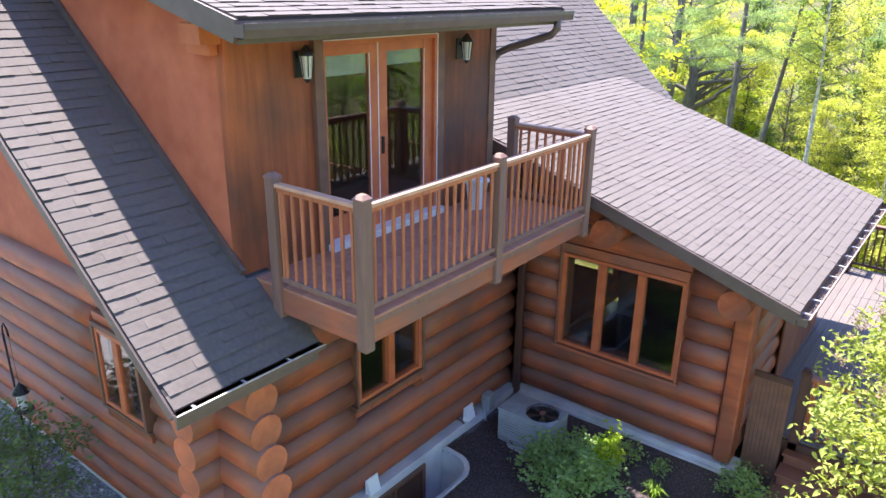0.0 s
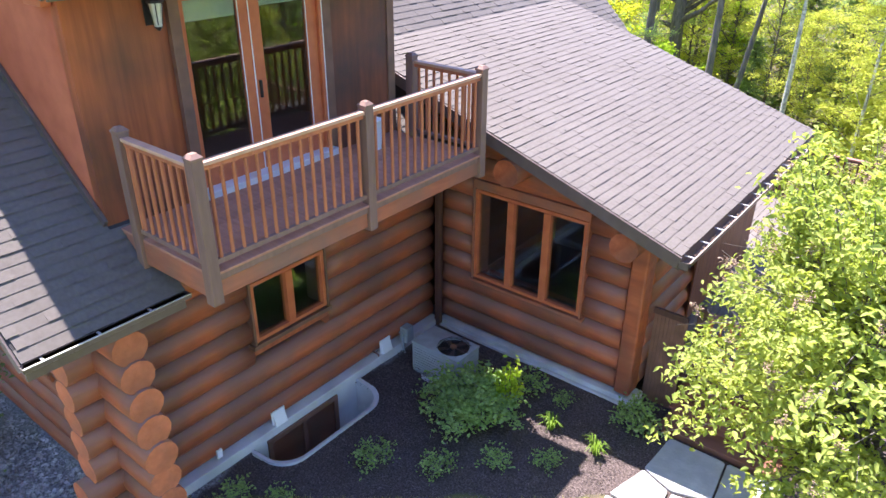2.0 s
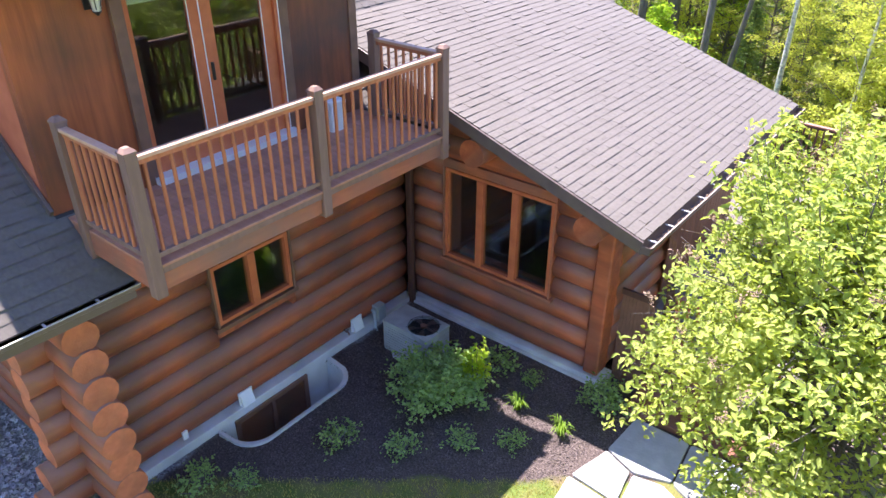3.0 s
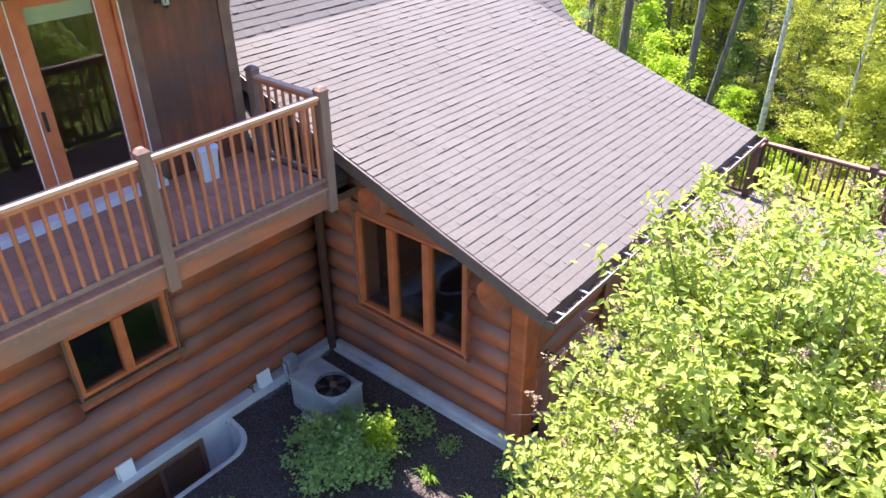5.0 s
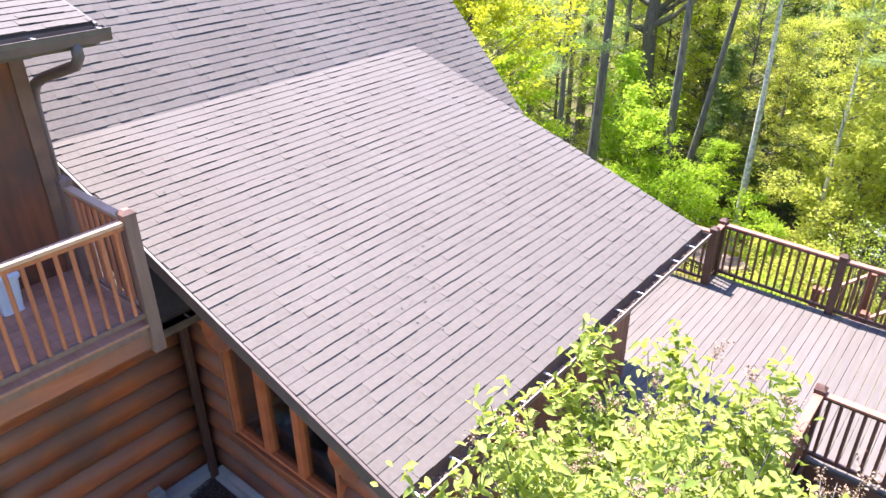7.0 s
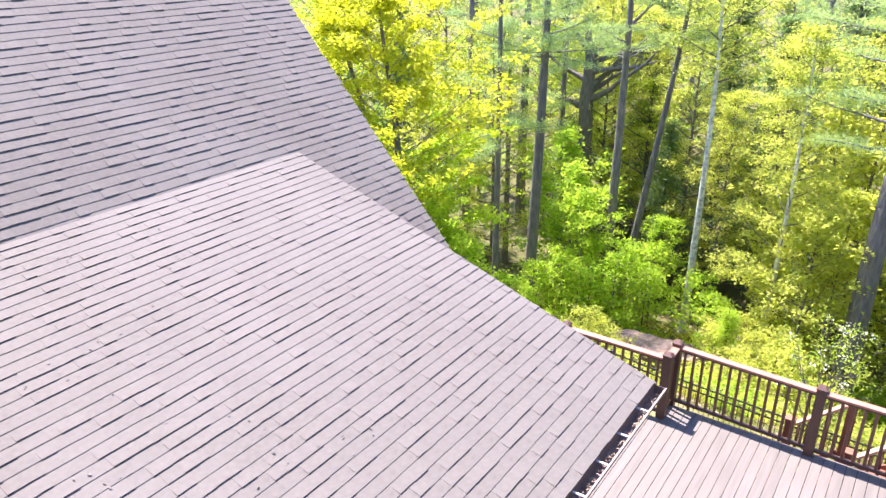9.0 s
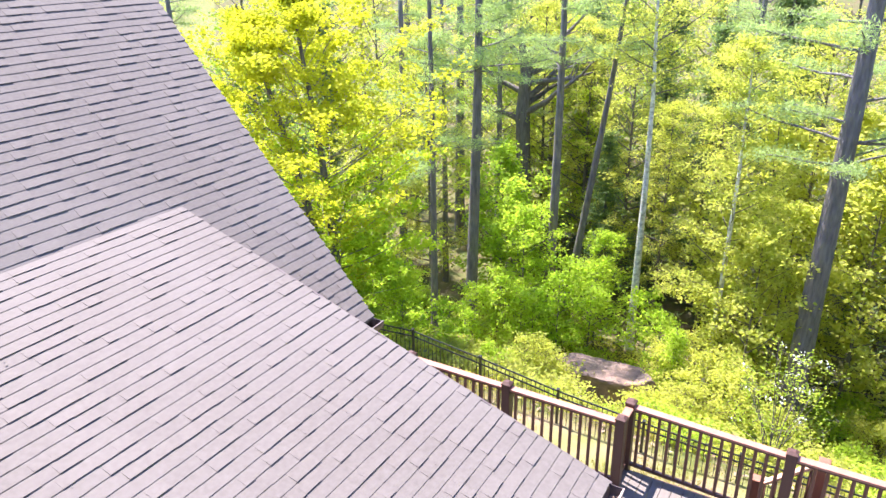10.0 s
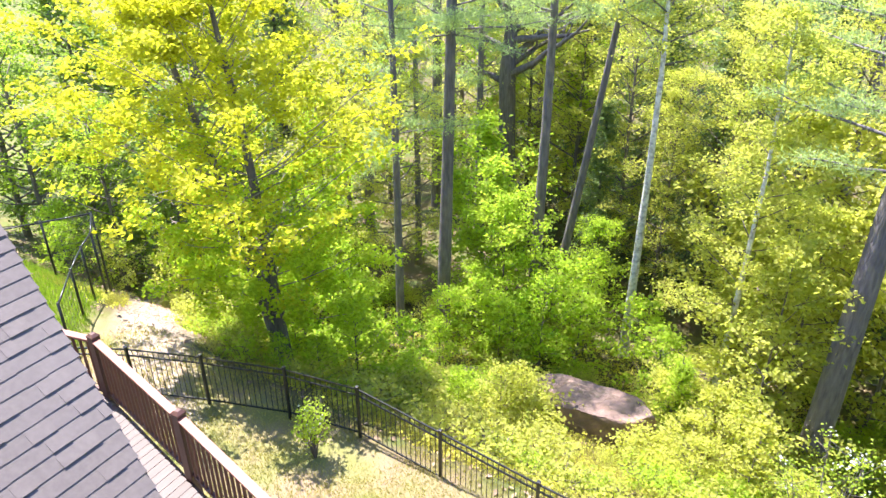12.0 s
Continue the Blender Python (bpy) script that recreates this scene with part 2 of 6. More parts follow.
M_LEAF_YELLOW = leaf_material("young_leaf", (0.31, 0.39, 0.070), (0.55, 0.565, 0.135), (1.22, 1.23, 0.8), 0.68)
M_LEAF_GREY = leaf_material("grey_green_leaf", (0.20, 0.31, 0.11), (0.37, 0.50, 0.19), (1.1, 1.3, 0.5), 0.45)
M_LEAF_DEEP = leaf_material("deep_green_leaf", (0.085, 0.14, 0.050), (0.165, 0.245, 0.090), (1.1, 1.2, 0.5), 0.3)
M_NEEDLE = leaf_material("pine_needle", (0.22, 0.30, 0.125), (0.36, 0.45, 0.20), (1.2, 1.3, 0.8), 0.58)
M_CONIFER = leaf_material("conifer_needle", (0.14, 0.215, 0.088), (0.24, 0.33, 0.130), (1.0, 1.1, 0.6), 0.5)
# Forest leaf darkened: the shade on the background trees is put into its colour.
M_LEAF_SHADED = leaf_material("shaded_green_leaf", (0.130, 0.215, 0.040), (0.25, 0.345, 0.070), (1.1, 1.2, 0.6), 0.5)
M_BLOSSOM = leaf_material("white_blossom", (0.46, 0.50, 0.40), (0.64, 0.66, 0.58), (1, 1, 0.95), 0.3)
M_SEEDHEAD = material("dry_flower_head", (0.24, 0.155, 0.10), (0.36, 0.25, 0.17), scale=8, rough=0.9, bump=0.1, vary=0.2)
M_GRASS = leaf_material("grass_blade", (0.20, 0.23, 0.055), (0.42, 0.39, 0.14), (1.2, 1.2, 0.5), 0.45)
M_MEADOW = leaf_material("meadow_blade", (0.12, 0.24, 0.025), (0.26, 0.38, 0.05), (1.2, 1.2, 0.5), 0.5)
M_WEED = leaf_material("weed_leaf", (0.29, 0.38, 0.045), (0.60, 0.58, 0.11), (1.2, 1.2, 0.6), 0.55)
M_DAYLILY = leaf_material("lily_leaf", (0.09, 0.17, 0.022), (0.17, 0.27, 0.040), (1.2, 1.3, 0.4), 0.4)
M_LITTER = material("dead_leaf", (0.17, 0.115, 0.07), (0.36, 0.27, 0.18), scale=5, rough=0.95, bump=0.2, vary=0.35)
M_GLASS = glass_material("window_glass", (0.80, 0.84, 0.82))
M_SHADE = material("roller_shade", (0.55, 0.58, 0.50), (0.64, 0.66, 0.58), scale=4, rough=0.8, bump=0.1)
M_ROOM = material("room_boards", (0.15, 0.095, 0.06), (0.22, 0.14, 0.09), scale=3, rough=0.9, bump=0.1)
M_LAMPGLASS = material("seeded_glass", (0.55, 0.56, 0.52), (0.68, 0.68, 0.62), scale=20, rough=0.15, bump=0.2)


def ground_material():
    """Mulch bed by the house, lawn, gravel by the gable, and forest floor, parted by wobbling borders."""
    m = bpy.data.materials.new("ground")
    m.use_nodes = True
    nt = m.node_tree
    n, link = nt.nodes, nt.links.new
    p = n["Principled BSDF"]
    co = n.new("ShaderNodeTexCoord")
    sx = n.new("ShaderNodeSeparateXYZ")
    link(co.outputs["Object"], sx.inputs[0])

    def mth(op, a, b=None, c=None):
        k = n.new("ShaderNodeMath")
        k.operation = op
        for i, v in enumerate((a, b, c)):
            if v is None:
                continue
            if isinstance(v, (int, float)):
                k.inputs[i].default_value = v
            else:
                link(v, k.inputs[i])
        return k.outputs[0]

    def noi(scale, detail=5):
        k = n.new("ShaderNodeTexNoise")
        k.inputs["Scale"].default_value, k.inputs["Detail"].default_value = scale, detail
        link(co.outputs["Object"], k.inputs["Vector"])
        return k.outputs["Fac"]

    def ramp(fac, stops):
        k = n.new("ShaderNodeValToRGB")
        e = k.color_ramp.elements
        while len(e) < len(stops):
            e.new(0.5)
        for q, (pos, c) in zip(e, stops):
            q.position, q.color = pos, (*c, 1)
        link(fac, k.inputs["Fac"])
        return k.outputs["Color"]

    def mixc(f, a, b):
        k = n.new("ShaderNodeMixRGB")
        link(f, k.inputs["Fac"])
        link(a, k.inputs["Color1"])
        link(b, k.inputs["Color2"])
        return k.outputs["Color"]

    def edge(v, soft=0.05):
        k = n.new("ShaderNodeMapRange")
        k.inputs["From Min"].default_value, k.inputs["From Max"].default_value = -soft, soft
        link(v, k.inputs["Value"])
        return k.outputs[0]

    wob = mth("MULTIPLY", mth("SUBTRACT", noi(1.6), 0.5), 0.5)
    x, y = sx.outputs["X"], sx.outputs["Y"]
    lawn = ramp(noi(3.0), [(0.30, (0.16, 0.125, 0.07)), (0.45, (0.17, 0.17, 0.055)), (0.62, (0.115, 0.155, 0.035))])
    mulch = ramp(noi(38, 4), [(0.30, (0.048, 0.037, 0.035)), (0.55, (0.108, 0.083, 0.077)), (0.75, (0.21, 0.168, 0.150))])
    gravel = ramp(noi(30, 2), [(0.3, (0.15, 0.15, 0.155)), (0.7, (0.42, 0.42, 0.43))])
    forest = ramp(noi(1.3, 8), [(0.3, (0.13, 0.095, 0.055)), (0.5, (0.115, 0.11, 0.042)), (0.68, (0.085, 0.115, 0.032))])
    yard = ramp(noi(0.7, 9), [(0.36, (0.255, 0.190, 0.120)), (0.50, (0.225, 0.200, 0.090)), (0.62, (0.165, 0.180, 0.052))])
    trail = ramp(noi(7.0, 6), [(0.32, (0.29, 0.225, 0.17)), (0.60, (0.43, 0.36, 0.29))])
    bed = edge(mth("ADD", mth("SUBTRACT", y, mth("MULTIPLY_ADD", x, 0.80, 9.0)), wob), 0.06)
    c = mixc(bed, lawn, mulch)
    c = mixc(edge(mth("ADD", mth("SUBTRACT", -5.6, x), wob), 0.05), c, gravel)
    c = mixc(edge(mth("SUBTRACT", y, 14.0), 0.5), c, yard)
    c = mixc(edge(mth("ADD", mth("SUBTRACT", y, 23.0), mth("MULTIPLY", wob, 2.0)), 0.3), c, forest)
    off = mth("ABSOLUTE", mth("ADD", mth("MULTIPLY_ADD", mth("SUBTRACT", y, 23.6), 1.25, mth("ADD", x, 15.7)), mth("MULTIPLY", wob, 2.4)))
    c = mixc(mth("MULTIPLY", edge(mth("SUBTRACT", 1.15, off), 0.45), edge(mth("SUBTRACT", y, 21.0), 0.5)), c, trail)
    mead = mth("ADD", mth("MULTIPLY_ADD", mth("SUBTRACT", y, 21.57), 1.05, mth("ADD", x, 15.75)), wob)
    c = mixc(mth("MULTIPLY", edge(mth("MULTIPLY", mead, -1.0), 0.15), edge(mth("SUBTRACT", y, 19.0), 0.5)), c, lawn)
    link(c, p.inputs["Base Color"])
    p.inputs["Roughness"].default_value = 0.95
    p.inputs["Specular IOR Level"].default_value = 0.2
    bp = n.new("ShaderNodeBump")
    bp.inputs["Strength"].default_value, bp.inputs["Distance"].default_value = 0.8, 0.03
    link(noi(45, 4), bp.inputs["Height"])
    link(bp.outputs[0], p.inputs["Normal"])
    return m


M_GROUND = ground_material()


# ---------- building tools ----------
def link_mesh(name, verts, faces, mats, parent=None, label="", smooth=False, index=None):
    me = bpy.data.meshes.new(name)
    me.from_pydata([tuple(v) for v in verts], [], [tuple(f) for f in faces])
    for mm in (mats if isinstance(mats, (list, tuple)) else [mats]):
        me.materials.append(mm)
    if index is not None:
        me.polygons.foreach_set("material_index", index)
    if smooth:
        me.polygons.foreach_set("use_smooth", [True] * len(me.polygons))
    me.update()
    ob = new(name, me)
    if parent is not None:
        ob.parent = parent
    if label:
        ob["label"] = label
    return ob


def part(name, bm, mat, parent, label="", smooth=False):
    me = bpy.data.meshes.new(name)
    bm.to_mesh(me)
    bm.free()
    me.materials.append(mat)
    if smooth:
        me.polygons.foreach_set("use_smooth", [True] * len(me.polygons))
    ob = new(name, me)
    if parent is not None:
        ob.parent = parent
    if label:
        ob["label"] = label
    return ob


def thing(name, label, category, group="", kind="", at=(0, 0, 0)):
    ob = new(name)
    ob.location = at
    ob.empty_display_size = 0.2
    return tagged(ob, label, category, group, kind)


def box_bm(x0, x1, y0, y1, z0, z1, bevel=0.0, bm=None):
    bm = bm or bmesh.new()
    vs = [bm.verts.new((x, y, z)) for x in (x0, x1) for y in (y0, y1) for z in (z0, z1)]
    new_faces = [bm.faces.new([vs[i] for i in f]) for f in ((0, 1, 3, 2), (4, 6, 7, 5), (0, 4, 5, 1), (2, 3, 7, 6), (0, 2, 6, 4), (1, 5, 7, 3))]
    if bevel:
        es = list({e for f in new_faces for e in f.edges})
        bmesh.ops.bevel(bm, geom=es, offset=bevel, segments=2, affect="EDGES", profile=0.5)
    return bm


def box(name, x0, x1, y0, y1, z0, z1, mat, parent, bevel=0.006, label=""):
    x0, x1, y0, y1, z0, z1 = min(x0, x1), max(x0, x1), min(y0, y1), max(y0, y1), min(z0, z1), max(z0, z1)
    return part(name, box_bm(x0, x1, y0, y1, z0, z1, bevel), mat, parent, label)


def beam(name, a, b, w, h, mat, parent, bevel=0.004, label="", cap=0.0):
    """A squared bar from a to b, w wide (level) and h high, its own origin at a."""
    a, b = Vector(a), Vector(b)
    d = b - a
    side = d.cross(Vector((0, 0, 1)))
    side = Vector((1, 0, 0)) if side.length < 1e-5 else side.normalized()
    up = side.cross(d).normalized()
    bm = box_bm(-cap, d.length + cap, -w / 2, w / 2, -h / 2, h / 2, bevel)
    ob = part(name, bm, mat, parent, label)
    dn = d.normalized()
    ob.matrix_local = Matrix(((dn.x, -side.x, up.x, a.x), (dn.y, -side.y, up.y, a.y), (dn.z, -side.z, up.z, a.z), (0, 0, 0, 1)))
    return ob


def tube(points, radii, sides=8, caps=True, v0=0):
    """Vertices and faces of a tapered pipe through points."""
    pts = [Vector(p) for p in points]
    verts, faces = [], []
    ref = Vector((0.31, 0.2, 0.93))
    for i, p in enumerate(pts):
        d = (pts[min(i + 1, len(pts) - 1)] - pts[max(i - 1, 0)]).normalized()
        if abs(d.dot(ref)) > 0.95:
            ref = Vector((0.93, 0.31, 0.2))
        u = d.cross(ref).normalized()
        w = d.cross(u)
        for k in range(sides):
            a = 2 * math.pi * k / sides
            verts.append(p + (u * math.cos(a) + w * math.sin(a)) * radii[i])
    for i in range(len(pts) - 1):
        for k in range(sides):
            a, b = i * sides + k, i * sides + (k + 1) % sides
            faces.append((v0 + a, v0 + b, v0 + b + sides, v0 + a + sides))
    if caps:
        faces.append(tuple(v0 + k for k in reversed(range(sides))))
        faces.append(tuple(v0 + (len(pts) - 1) * sides + k for k in range(sides)))
    return verts, faces


def pipe(name, points, radius, mat, parent, sides=8, label=""):
    radii = radius if isinstance(radius, (list, tuple)) else [radius] * len(points)
    v, f = tube(points, radii, sides)
    return link_mesh(name, v, f, mat, parent, label, smooth=True)


rng = random.Random(7)


def log_piece(a, b, r, parent, label="", sides=14, r_end=None, name="log", end=None):
    """A round log with uneven girth, cut ends of paler grain; its x axis runs along it."""
    a, b = Vector(a), Vector(b)
    d = b - a
    L = d.length
    rings = max(3, int(L / 0.45) + 2)
    ph = rng.uniform(0, 50)
    verts, faces, idx = [], [], []
    for i in range(rings):
        s = i / (rings - 1)
        rr = r * (1 + 0.035 * noise.noise((ph + s * L * 1.1, 0, 0))) if 0 < i < rings - 1 else (r if r_end is None else r_end)
        for k in range(sides):
            an = 2 * math.pi * k / sides
            q = rr * (1 + 0.02 * noise.noise((ph, 2 * math.cos(an), 2 * math.sin(an) + s * L)))
            verts.append((s * L, q * math.cos(an), q * math.sin(an)))
    for i in range(rings - 1):
        for k in range(sides):
            p0, p1 = i * sides + k, i * sides + (k + 1) % sides
            faces.append((p0, p0 + sides, p1 + sides, p1))
            idx.append(0)
    faces += [tuple(range(sides)), tuple((rings - 1) * sides + k for k in reversed(range(sides)))]
    idx += [1, 1]
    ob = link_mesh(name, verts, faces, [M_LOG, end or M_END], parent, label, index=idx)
    sm = [i < len(faces) - 2 for i in range(len(faces))]
    ob.data.polygons.foreach_set("use_smooth", sm)
    dn = d.normalized()
    side = Vector((0, 0, 1)).cross(dn)
    side = Vector((0, 1, 0)) if side.length < 1e-5 else side.normalized()
    up = dn.cross(side)
    ob.matrix_local = Matrix(((dn.x, side.x, up.x, a.x), (dn.y, side.y, up.y, a.y), (dn.z, side.z, up.z, a.z), (0, 0, 0, 1)))
    return ob


PITCH, LOG_R, SILL_Z = 0.342, 0.195, 0.315


def log_wall(name, label, axis, pos, lo, hi, courses, openings, ends_lo, ends_hi):
    """Courses of logs along axis ('x' or 'y') at pos; openings are (lo, hi, z0, z1); ends give how far each course runs past the corner."""
    w = thing(name, label, "wall", kind="structure")
    for i in range(courses):
        z = SILL_Z + PITCH * (i + 0.5)
        spans = [(lo - ends_lo(i) - 0.006 * (i % 2), hi + ends_hi(i) + 0.006 * (i % 2))]
        for o0, o1, z0, z1 in openings:
            if z + PITCH * 0.38 > z0 and z - PITCH * 0.38 < z1:
                spans = [q for s0, s1 in spans for q in (((s0, o0), (o1, s1)) if s0 < o0 and s1 > o1 else ((s0, s1),))]
        for s0, s1 in spans:
            a, b = ((s0, pos, z), (s1, pos, z)) if axis == "x" else ((pos, s0, z), (pos, s1, z))
            log_piece(a, b, LOG_R * rng.uniform(0.97, 1.03), w)
    return w


def window_unit(name, label, origin, along, out, width, height, panes, trim=0.035, sill=True, depth=0.16, m_trim=None, drop=0.10, proud=0.10, head=0.03, inset=0.049, f=0.055, fill=(0.0, 0.0)):
    """Frame, mullions and separate panes; origin is the lower corner of the opening on the wall face."""
    m_trim = m_trim or M_DARKTRIM
    w = thing(name, label, "window", kind="structure")
    o, al, ou = Vector(origin), Vector(along), Vector(out)

    def bar(nm, a0, a1, z0, z1, d0, d1, mat, parent, bev=0.006, lab=""):
        c = [o + al * a0 + ou * d0, o + al * a1 + ou * d1]
        return box(nm, c[0].x, c[1].x, c[0].y, c[1].y, o.z + z0, o.z + z1, mat, parent, bev, lab)

    bar("trim", -trim, 0, -0.02, height + 0.02, -depth, 0.035, m_trim, w)
    bar("trim", width, width + trim, -0.02, height + 0.02, -depth, 0.035, m_trim, w)
    bar("trim", -trim, width + trim, height + 0.02, height + trim + head, -depth, 0.030, m_trim, w)
    if sill:
        bar("window_sill", -trim - 0.03, width + trim + 0.03, -drop, -0.02, -depth, proud, m_trim, w)
    for z0, z1 in ((-fill[0], -0.021 - (drop - 0.02 if sill else 0)), (height + trim + head + 0.001, height + fill[1])):
        if z1 - z0 > 0.02:
            bar("infill", -trim, width + trim, z0, z1, -depth, -0.012, M_LOG, w, 0.01)
    bar("frame", 0, f, 0, height, -0.10, 0.015, M_TRIM, w)
    bar("frame", width - f, width, 0, height, -0.10, 0.015, M_TRIM, w)
    bar("frame", f, width - f, 0, f, -0.10, 0.012, M_TRIM, w)
    bar("frame", f, width - f, height - f, height, -0.10, 0.012, M_TRIM, w)
    step = (width - f) / panes
    for i in range(panes):
        if i:
            bar("mullion", i * step - 0.03, i * step + f + 0.03, f, height - f, -0.10, 0.022, M_TRIM, w)
        p = bar("pane", i * step + f * 0.5, (i + 1) * step + f * 0.5, f * 0.6, height - f * 0.6, -inset - 0.006, -inset, M_GLASS, w, 0)
        p.visible_shadow = False
    return w


# ---------- ground ----------
def lerp_table(v, table):
    for (a, za), (b, zb) in zip(table, table[1:]):
        if v <= b:
            s = max(0.0, (v - a) / (b - a))
            s = s * s * (3 - 2 * s) * 0.5 + s * 0.5
            return za + (zb - za) * s
    return table[-1][1]


FALL = [(13.0, 0.16), (16.5, -1.2), (19.0, -1.95), (23.2, -2.45), (25.5, -3.85), (27.8, -5.55), (30.0, -6.4), (33.0, -7.2), (36.0, -7.9), (46.0, -8.0), (75.0, -4.0), (140.0, 6.0)]


def ground_z(x, y):
    z = lerp_table(y, FALL) if y > 13 else 0.16
    if y > 17:
        k = min(1.0, (y - 17) / 4)
        z += k * 0.35 * max(0.0, min(1.0, (-10.5 - x) / 4)) * (1 if y < 23.5 else max(0.0, 1 - (y - 23.5) / 2))
        z += min(1.0, max(0.0, (y - 23) / 6)) * 0.5 * noise.noise((x * 0.16, y * 0.16, 3.1))
        z += k * 0.06 * noise.noise((x * 0.7, y * 0.7, 0))
    if x > 14 or x < -24 or y < -14:
        d = max(x - 14, -24 - x, -14 - y)
        z += 0.03 * d
    return z


WELL = (-5.80, -4.965, 5.535, 7.565)
xs = sorted(set([-260, -160, -100, -70, -50, -40] + [round(-34 + 0.6 * i, 2) for i in range(80)] + [round(-6.4 + 0.14 * i, 3) for i in range(48)] + [WELL[0], WELL[1], WELL[0] + 0.02, WELL[1] - 0.02] + [16, 20, 26, 34, 45, 60, 90, 150, 250]))
ys = sorted(set([-250, -150, -90, -60, -40, -28, -20, -14, -9] + [round(-6 + 0.7 * i, 2) for i in range(92)] + [round(3.0 + 0.14 * i, 3) for i in range(50)] + [WELL[2], WELL[3], WELL[2] + 0.02, WELL[3] - 0.02] + [62, 70, 80, 95, 120, 160, 250]))
gv, gf = [], []
for y in ys:
    for x in xs:
        z = ground_z(x, y)
        if WELL[0] < x < WELL[1] and WELL[2] < y < WELL[3]:
            z = -1.15
        elif -6 < x < 2 and 3 < y < 13:
            z += 0.015 * noise.noise((x * 2.3, y * 2.3, 0)) + (0.05 * max(0.0, 1 - (9.53 - y) / 0.6) if x < -1.9 and y < 9.6 else 0.0) - 0.10 * math.exp(-((x + 4.75) ** 2 + (y - 8.55) ** 2) / 0.42)
        gv.append((x, y, z))
for j in range(len(ys) - 1):
    for i in range(len(xs) - 1):
        a = j * len(xs) + i
        gf.append((a, a + 1, a + 1 + len(xs), a + len(xs)))
ground = link_mesh("ground", gv, gf, M_GROUND, smooth=True)
tagged(ground, "mulch bed, lawn, gravel and leafy forest floor falling away", "ground", kind="structure")

# ---------- house: walls ----------
WALL_X, WALL_Y = -5.89, 9.83          # centre lines of the courtyard walls
GABLE_Y = 4.06                        # centre line of the near gable wall
MAIN_S = 0.833                        # rise of the main roof per metre
RIDGE_X = -10.3


def main_z(x):
    return 4.914 + MAIN_S * (-6.789 - x)


def wing_z(x):
    return 3.14 + 0.333 * (-1.42 - x)


def dorm_z(x):
    return 6.44 + 0.255 * (-4.80 - x)


W1_OPEN = (5.90, 7.14, 1.72, 2.60)
W2_OPEN = (-4.93, -3.00, 1.36, 2.90)
flare = [0.46, 0.43, 0.43, 0.45, 0.42, 0.38, 0.34, 0.30, 0.28, 0.28, 0.28]
log_wall("wall_east", "orange stained round log wall above a pale foundation", "y", WALL_X, GABLE_Y, 9.55, 10,
                     [(W1_OPEN[0] - 0.035, W1_OPEN[1] + 0.035, W1_OPEN[2] - 0.08, W1_OPEN[3] + 0.1)], lambda i: (0.46 + 0.25 * max(0, 2 - i) * 0.5) if i < 9 else -0.6, lambda i: 0.0)
wall_wing = log_wall("wall_south_wing", "orange stained round log wall of the wing", "x", WALL_Y, -5.75, -2.32, 8,
                     [(W2_OPEN[0] - 0.035, W2_OPEN[1] + 0.035, W2_OPEN[2] - 0.035, W2_OPEN[3] + 0.1)], lambda i: 0.0, lambda i: 0.0)
for i in range(8, 12):
    z = SILL_Z + PITCH * (i + 0.5)
    x_end = -1.42 - (z + 0.50 - 3.14) / 0.333
    if x_end > -5.4:
        log_piece((-5.75, WALL_Y, z), (x_end, WALL_Y, z), LOG_R, wall_wing)
gable_bottom = log_wall("wall_gable", "stained log gable wall with flared log ends", "x", GABLE_Y, -14.5, WALL_X, 9,
                        [(-8.14, -6.98, 1.74, 2.92)], lambda i: 0.0, lambda i: flare[i] + 0.42)
# plain panel over the gable logs
pv = [(-14.6, 4.02, 3.30), (-5.95, 4.02, 3.30), (-5.95, 4.02, main_z(-5.95) - 0.3), (RIDGE_X, 4.02, main_z(RIDGE_X) - 0.3), (-14.6, 4.02, main_z(-6.0) - 0.3)]
pv += [(x, 4.20, z) for x, y, z in pv]
pf = [(0, 1, 2, 3, 4), (9, 8, 7, 6, 5)] + [(i, i + 5, (i + 1) % 5 + 5, (i + 1) % 5) for i in range(5)]
link_mesh("panel", pv, pf, M_STUCCO, gable_bottom, "flat orange stained gable panel")
for px, pz in ((-7.75, 4.75), (-9.2, 5.95)):
    log_piece((px, 3.35, pz), (px, 4.05, pz), 0.17, gable_bottom, name="purlin")

# squared post and purlins of the wing's corner
box("corner_post", -2.30, -2.06, 9.61, 9.92, 0.35, 2.98, M_LOG, wall_wing, 0.03)
log_piece((-4.06, 9.10, 3.52), (-4.06, 9.9, 3.52), 0.20, wall_wing, name="purlin", end=M_LOG)
log_piece((-2.22, 9.08, 2.98), (-2.22, 9.9, 2.98), 0.20, wall_wing, name="purlin", end=M_LOG)
wing_side = log_wall("wall_east_wing", "shaded stained log wall beside the deck", "y", -2.25, 9.95, 14.3, 8, [], lambda i: 0.0, lambda i: -0.02)
log_wall("wall_north_wing", "stained log end wall of the wing", "x", 14.3, -5.9, -2.25, 8, [], lambda i: 0.0, lambda i: 0.0)
for i in range(19):
    box("plank", -2.045, -2.015, 11.55 + i * 0.152, 11.697 + i * 0.152, 0.76, 2.99, M_SCREEN, wing_side, 0.004)
log_wall("wall_north", "stained log wall behind the back deck", "x", 15.75, -14.5, -5.9, 10, [], lambda i: 0.0, lambda i: 0.3)
log_wall("wall_link", "stained log wall under the back eave", "y", WALL_X, 14.2, 15.75, 10, [], lambda i: 0.0, lambda i: 0.3)
far = thing("wall_west", "plain stained far wall of the house", "wall", kind="structure")
box("panel", -14.7, -14.5, 4.2, 15.6, 0.0, 4.6, M_BOARD, far, 0)
